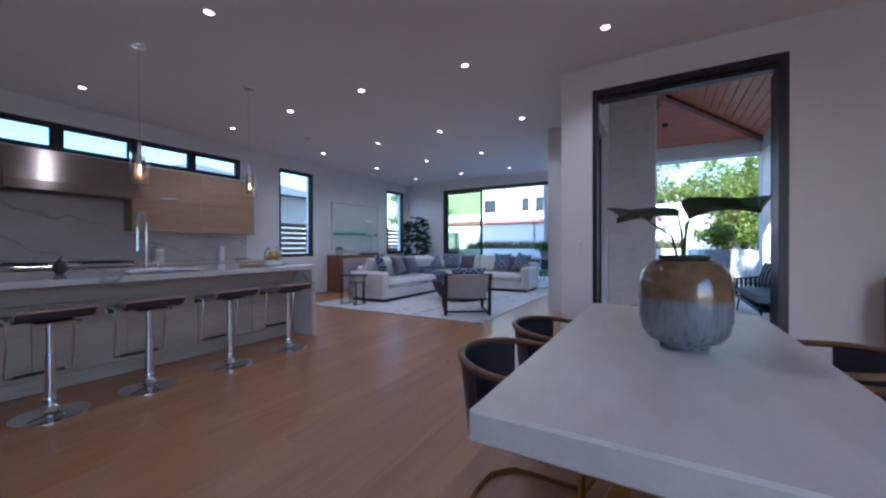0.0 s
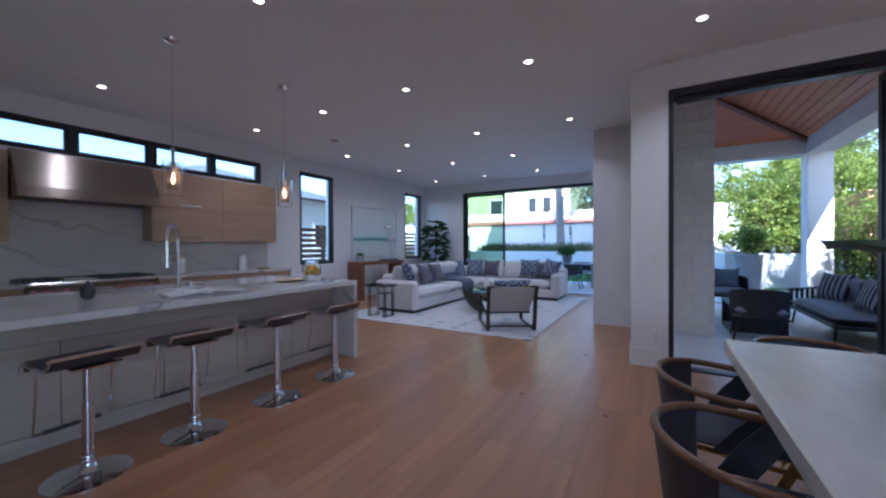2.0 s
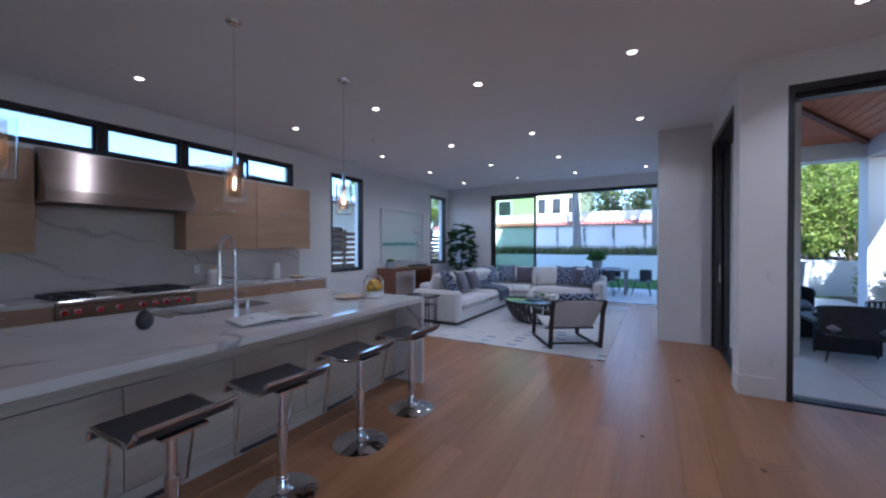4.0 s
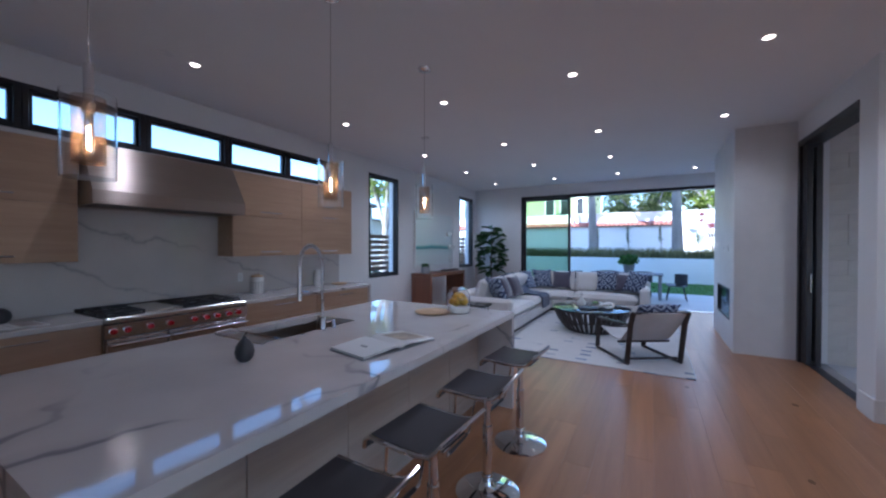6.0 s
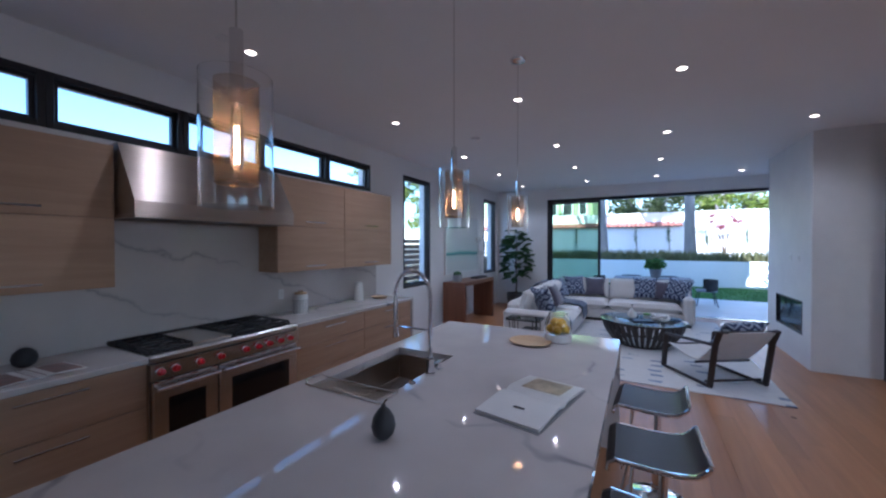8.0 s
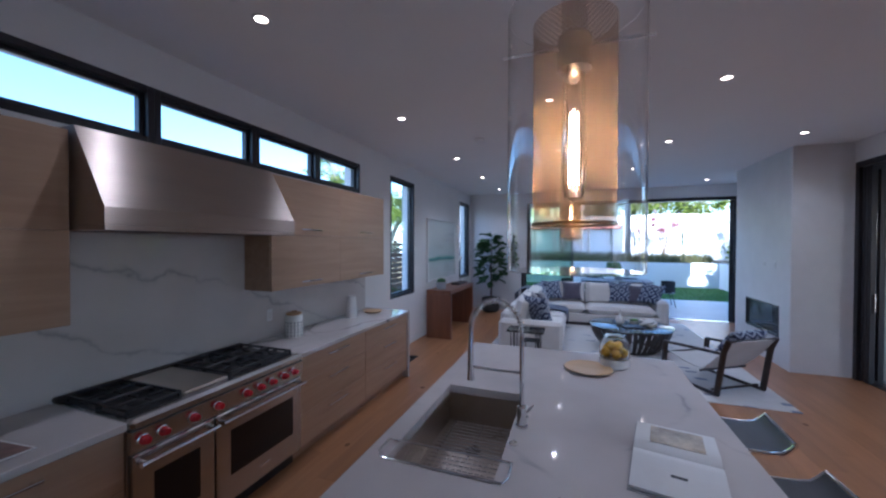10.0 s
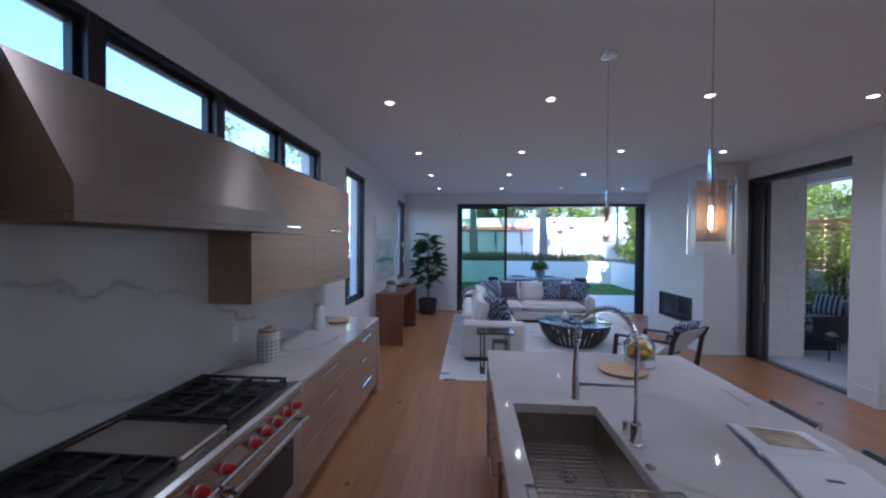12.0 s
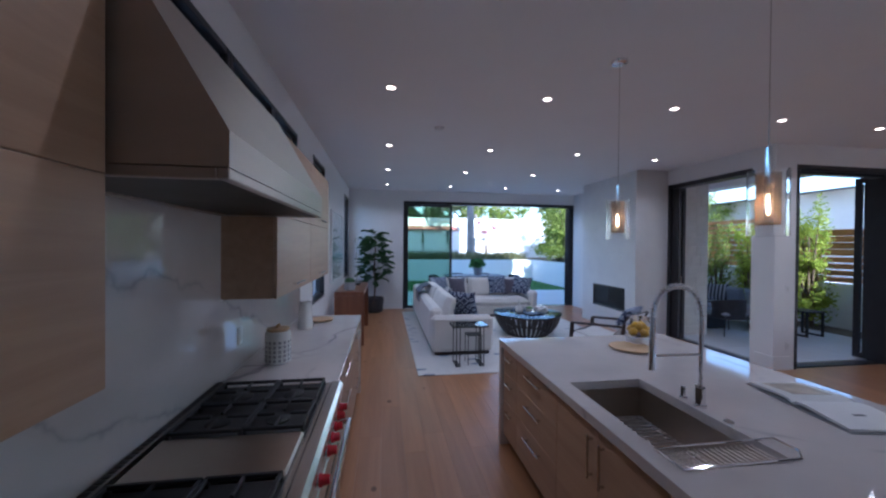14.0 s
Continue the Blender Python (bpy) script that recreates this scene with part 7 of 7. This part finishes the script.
def shrub(x, y, z, r, hgt, leafmat, label, seed, count=2600, leaf=0.13, name="shrub"):
    rt = random.Random(seed)
    g = thing(name, pose(x, y, z), label, "shrub", "garden shrubs")
    s, cr = Shape(), Shape()
    for i in range(7):
        a = i * 0.9 + rt.uniform(-0.3, 0.3)
        tip = Vector((math.cos(a) * r * 0.6, math.sin(a) * r * 0.6, hgt * rt.uniform(0.6, 0.95)))
        s.tube([(0.06 * math.cos(a), 0.06 * math.sin(a), -0.05), tip * 0.5 + Vector((0, 0, 0.1)), tip], [0.03, 0.02, 0.008], 6)
        cr.leaves(rt, tip * 0.98, (r * 0.55, r * 0.55, hgt * 0.22), count // 14, leaf, 0.1, 0.36, 0.0, 0.36)
        cr.leaves(rt, tip * 0.6, (r * 0.7, r * 0.7, hgt * 0.26), count // 14, leaf, 0.1, 0.3)
        cr.leaves(rt, Vector((tip.x * 1.1, tip.y * 1.1, hgt * 0.2)), (r * 0.7, r * 0.7, hgt * 0.22), count // 16, leaf, 0.1, 0.3)
    part("stem", s, TWIG, g)
    part("foliage", cr, leafmat, g, "dense small leaves", None, 0)
    return g


tree(-4.35, 21.2, WT - 0.08, 9.5, 3.2, LEAF_B, "tall pale-barked gum tree in the raised bed", 3, 0.20, fork=0.42, low=0.5)
tree(-0.55, 20.8, WT - 0.08, 10.5, 3.4, LEAF_B, "forked pale gum tree beyond the lawn", 7, 0.21, fork=0.44, low=0.5)
for i, (x, y, hh, sp) in enumerate(((-2.2, 29.5, 7.0, 4.5), (2.5, 29, 7.5, 4.5), (8.0, 28, 9.0, 4.5), (-19, 29, 7, 4.0), (13.5, 26, 9, 4.0))):
    tree(x, y, -0.1, hh, sp, LEAF_A if i % 2 else LEAF_B, "dark green tree beyond the boundary wall", 30 + i, 0.25, 0.30, 5200, 0.3, 0.2)
plum = thing("plum_tree", pose(1.2, 23.8, WT - 0.08), "small crimson-leaved tree against the white wall", "tree")
pl_t, pl_c = Shape(), Shape()
for i in range(7):
    a = i * 0.9
    tip = Vector((0.6 * math.cos(a), 0.3 * math.sin(a), 2.0 + 0.35 * math.sin(i * 2.1)))
    pl_t.tube([(0, 0, 0), (tip.x * 0.25, tip.y * 0.25, 1.0), tip], [0.03, 0.02, 0.008], 6)
    pl_c.leaves(rg_, tip, (0.42, 0.36, 0.32), 70, 0.13, 0.05, 0.3)
part("trunk", pl_t, TWIG, plum)
part("crown", pl_c, LEAF_R, plum, "loose crimson leaves", None, 0)
for i, (x, y, r, hh) in enumerate(((3.2, 16.4, 1.2, 3.2), (4.6, 16.1, 1.3, 3.5), (6.0, 15.9, 1.2, 3.1), (4.1, 19.4, 1.3, 3.2), (5.8, 22.5, 1.6, 3.6), (7.3, 15.8, 1.3, 3.3), (4.2, 18.0, 1.5, 3.8), (8.6, 16.8, 1.5, 3.6), (5.6, 17.6, 1.5, 3.9), (5.2, 20.5, 1.5, 3.4), (7.2, 18.4, 1.6, 4.0), (10.2, 16.2, 1.5, 3.4))):
    shrub(x, y, WT - 0.08, r, hh, LEAF_A, "tall sunlit green hedge shrub in the raised bed", 50 + i, 3600, 0.13)
tp = thing("tall_planter", pose(2.75, 14.25, -0.04), "tall tapered pale grey planter by the white wall", "planter")
part("pot", Shape().lathe([(0.28, 0), (0.42, 1.02), (0.43, 1.06), (0.38, 1.06), (0.001, 0.98)], 32), GREY_POT, tp)
part("foliage", Shape().leaves(rg_, (0, 0, 1.5), (0.5, 0.5, 0.55), 900, 0.13), LEAF_A, tp, "green leaves")

# orange timber lightened to stand for sun that misses this fence face
FENCE_SUNLIT = wood("sunlit_fence_slat", (0.34, 0.14, 0.06), (0.58, 0.28, 0.13), 1, 0.6, 1.0, 0.18)
# slatted fence and planting on the east side
FXE = 4.5
setting("east_wall", Shape().box(FXE, FXE + 0.2, 3.0, 8.2, -0.124, 0.98).box(FXE, FXE + 0.2, 8.2, 14.9, -0.124, 1.22), GARDEN_WALL, "low cream wall along the side of the plot", "garden wall", 0)
fe = thing("slatted_fence", pose(0, 0, 0), "horizontal timber slat fence on the side wall, sunlit tone in its colour", "fence")
for y0, y1, z0, n in ((3.0, 8.19, 1.0, 8), (8.21, 14.9, 1.25, 9)):
    for i in range(n):
        z = z0 + i * 0.148
        part("slat", Shape().box(FXE + 0.06, FXE + 0.09, y0, y1, z, z + (0.14 if i > 3 and y0 < 8 else 0.112), 0.003), FENCE_SUNLIT, fe)
    for i in range(4):
        y = y0 + 0.02 + i * (y1 - y0 - 0.12) / 3
        part("post", Shape().box(FXE + 0.095, FXE + 0.17, y, y + 0.08, z0 - 0.02, z0 + n * 0.148, 0.003), FENCE_SUNLIT, fe)
setting("east_bed", Shape().box(3.75, FXE - 0.002, 3.0, 14.9, -0.031, -0.006), SOIL, "narrow dark planted bed below the side wall", "planting bed", 0)
for i, (y, r, hh) in enumerate(((7.15, 0.42, 2.75), (8.5, 0.42, 2.3), (9.5, 0.45, 2.5), (10.6, 0.45, 2.7), (11.8, 0.45, 2.4), (13.0, 0.5, 2.6))):
    # the first two shrubs take the leaf colour with sunlight painted in
    shrub(4.08, y, -0.02, r, hh, LEAF_SUNLIT if i < 2 else LEAF_A, "feathery green shrub against the side fence", 70 + i, 3200 if i < 2 else 1800, 0.085)
tree(12.5, 19.5, -0.1, 7.0, 3.0, LEAF_A, "green tree behind the side fence", 91, 0.18, 0.22, 3000)


def house(x0, x1, y0, y1, z1, wallmat, roofmat, label, face, wins, rz=2.2):
    """A far house: walls, hipped roof, windows with frames on one face."""
    g = thing("neighbour_house", pose(0, 0, 0), label, "house")
    part("house_wall", Shape().box(x0, x1, y0, y1, -0.12, z1), wallmat, g, "", None, 0)
    cx, cy, o = (x0 + x1) / 2, (y0 + y1) / 2, 0.6
    a = [(x0 - o, y0 - o, z1), (x1 + o, y0 - o, z1), (x1 + o, y1 + o, z1), (x0 - o, y1 + o, z1)]
    if x1 - x0 > y1 - y0:
        r = [(x0 + (y1 - y0) / 2, cy, z1 + rz), (x1 - (y1 - y0) / 2, cy, z1 + rz)]
        fsx = [(0, 1, 5, 4), (1, 2, 5), (2, 3, 4, 5), (3, 0, 4), (3, 2, 1, 0)]
    else:
        r = [(cx, y0 + (x1 - x0) / 2, z1 + rz), (cx, y1 - (x1 - x0) / 2, z1 + rz)]
        fsx = [(0, 1, 4), (1, 2, 5, 4), (2, 3, 5), (3, 0, 4, 5), (3, 2, 1, 0)]
    part("roof", Shape().add(a + r, fsx), roofmat, g, "", None, 0)
    for u, z, w, hh in wins:
        s, p = Shape(), Shape()
        if face == "x":
            bars(s, x1 - 0.02, x1 + 0.06, u - w / 2, u + w / 2, z, z + hh, 0.09)
            p.box(x1 + 0.004, x1 + 0.012, u - w / 2 + 0.09, u + w / 2 - 0.09, z + 0.09, z + hh - 0.09)
        else:
            bars_x(s, y0 - 0.06, y0 + 0.02, u - w / 2, u + w / 2, z, z + hh, 0.09)
            p.box(u - w / 2 + 0.09, u + w / 2 - 0.09, y0 - 0.012, y0 - 0.004, z + 0.09, z + hh - 0.09)
        wn_ = part("window", s, TRIM, g, "white framed window", None, 0)
        part("pane", p, OVEN_GLASS, wn_, "dark glass", None, 0)
    return g


house(-18, -6.2, 33, 41, 8.5, GREEN_WALL, SLATE, "lime green house beyond the garden", "y", [(-9.5, 4.2, 0.9, 1.5), (-8.2, 4.2, 0.9, 1.5), (-6.95, 4.2, 0.7, 1.5), (-13.0, 4.2, 1.4, 1.5)])
house(-24, -14.5, 5, 15, 3.6, HOUSE_WALL, SLATE, "single storey neighbour house with a grey shingle roof", "x", [(7.0, 1.2, 1.4, 1.3), (10.0, 1.2, 1.8, 1.3), (13.2, 1.2, 1.2, 1.3)], 1.8)
house(-34, -24, 17, 29, 3.9, HOUSE_WALL, SLATE, "low white neighbour house with a grey roof", "x", [(19.0, 1.4, 1.5, 1.4), (22.0, 1.4, 1.5, 1.4), (25.5, 1.4, 1.5, 1.4)], 1.2)
house(11.0, 20.0, 2.0, 26.0, 3.9, HOUSE_WALL, SLATE, "low pale neighbour house beyond the side fence", "y", [(15.0, 1.0, 1.4, 1.3)], 0.5)
wf = thing("side_fence", pose(0, 0, 0), "dark weathered horizontal slat fence beside the kitchen windows", "fence")
for i in range(12):
    z = 0.05 + i * 0.155
    part("slat", Shape().box(-8.63, -8.60, -4.0, 18.4, z, z + 0.115, 0.003), FENCE, wf)
for i in range(12):
    part("post", Shape().box(-8.72, -8.635, -4.0 + i * 2.0, -3.91 + i * 2.0, -0.12, 1.95, 0.003), FENCE, wf)
setting("side_path", Shape().box(-8.5, WX - 0.25, -4.0, 10.6, -0.124, -0.02), PATIO, "pale paved path beside the house", "path", 0)
for i, (y, hh) in enumerate(((7.6, 0.9), (9.0, 0.7), (11.5, 1.1), (12.8, 0.8))):
    shrub(-8.1, y, -0.02, 0.4, hh, LEAF_C, "small dark shrub by the slatted fence", 110 + i, 500, 0.09)
tree(-13.0, 14.0, -0.1, 7.5, 2.4, LEAF_A, "green tree behind the side fence", 95, 0.16, 0.2, 3000)

pavers()
cladding()
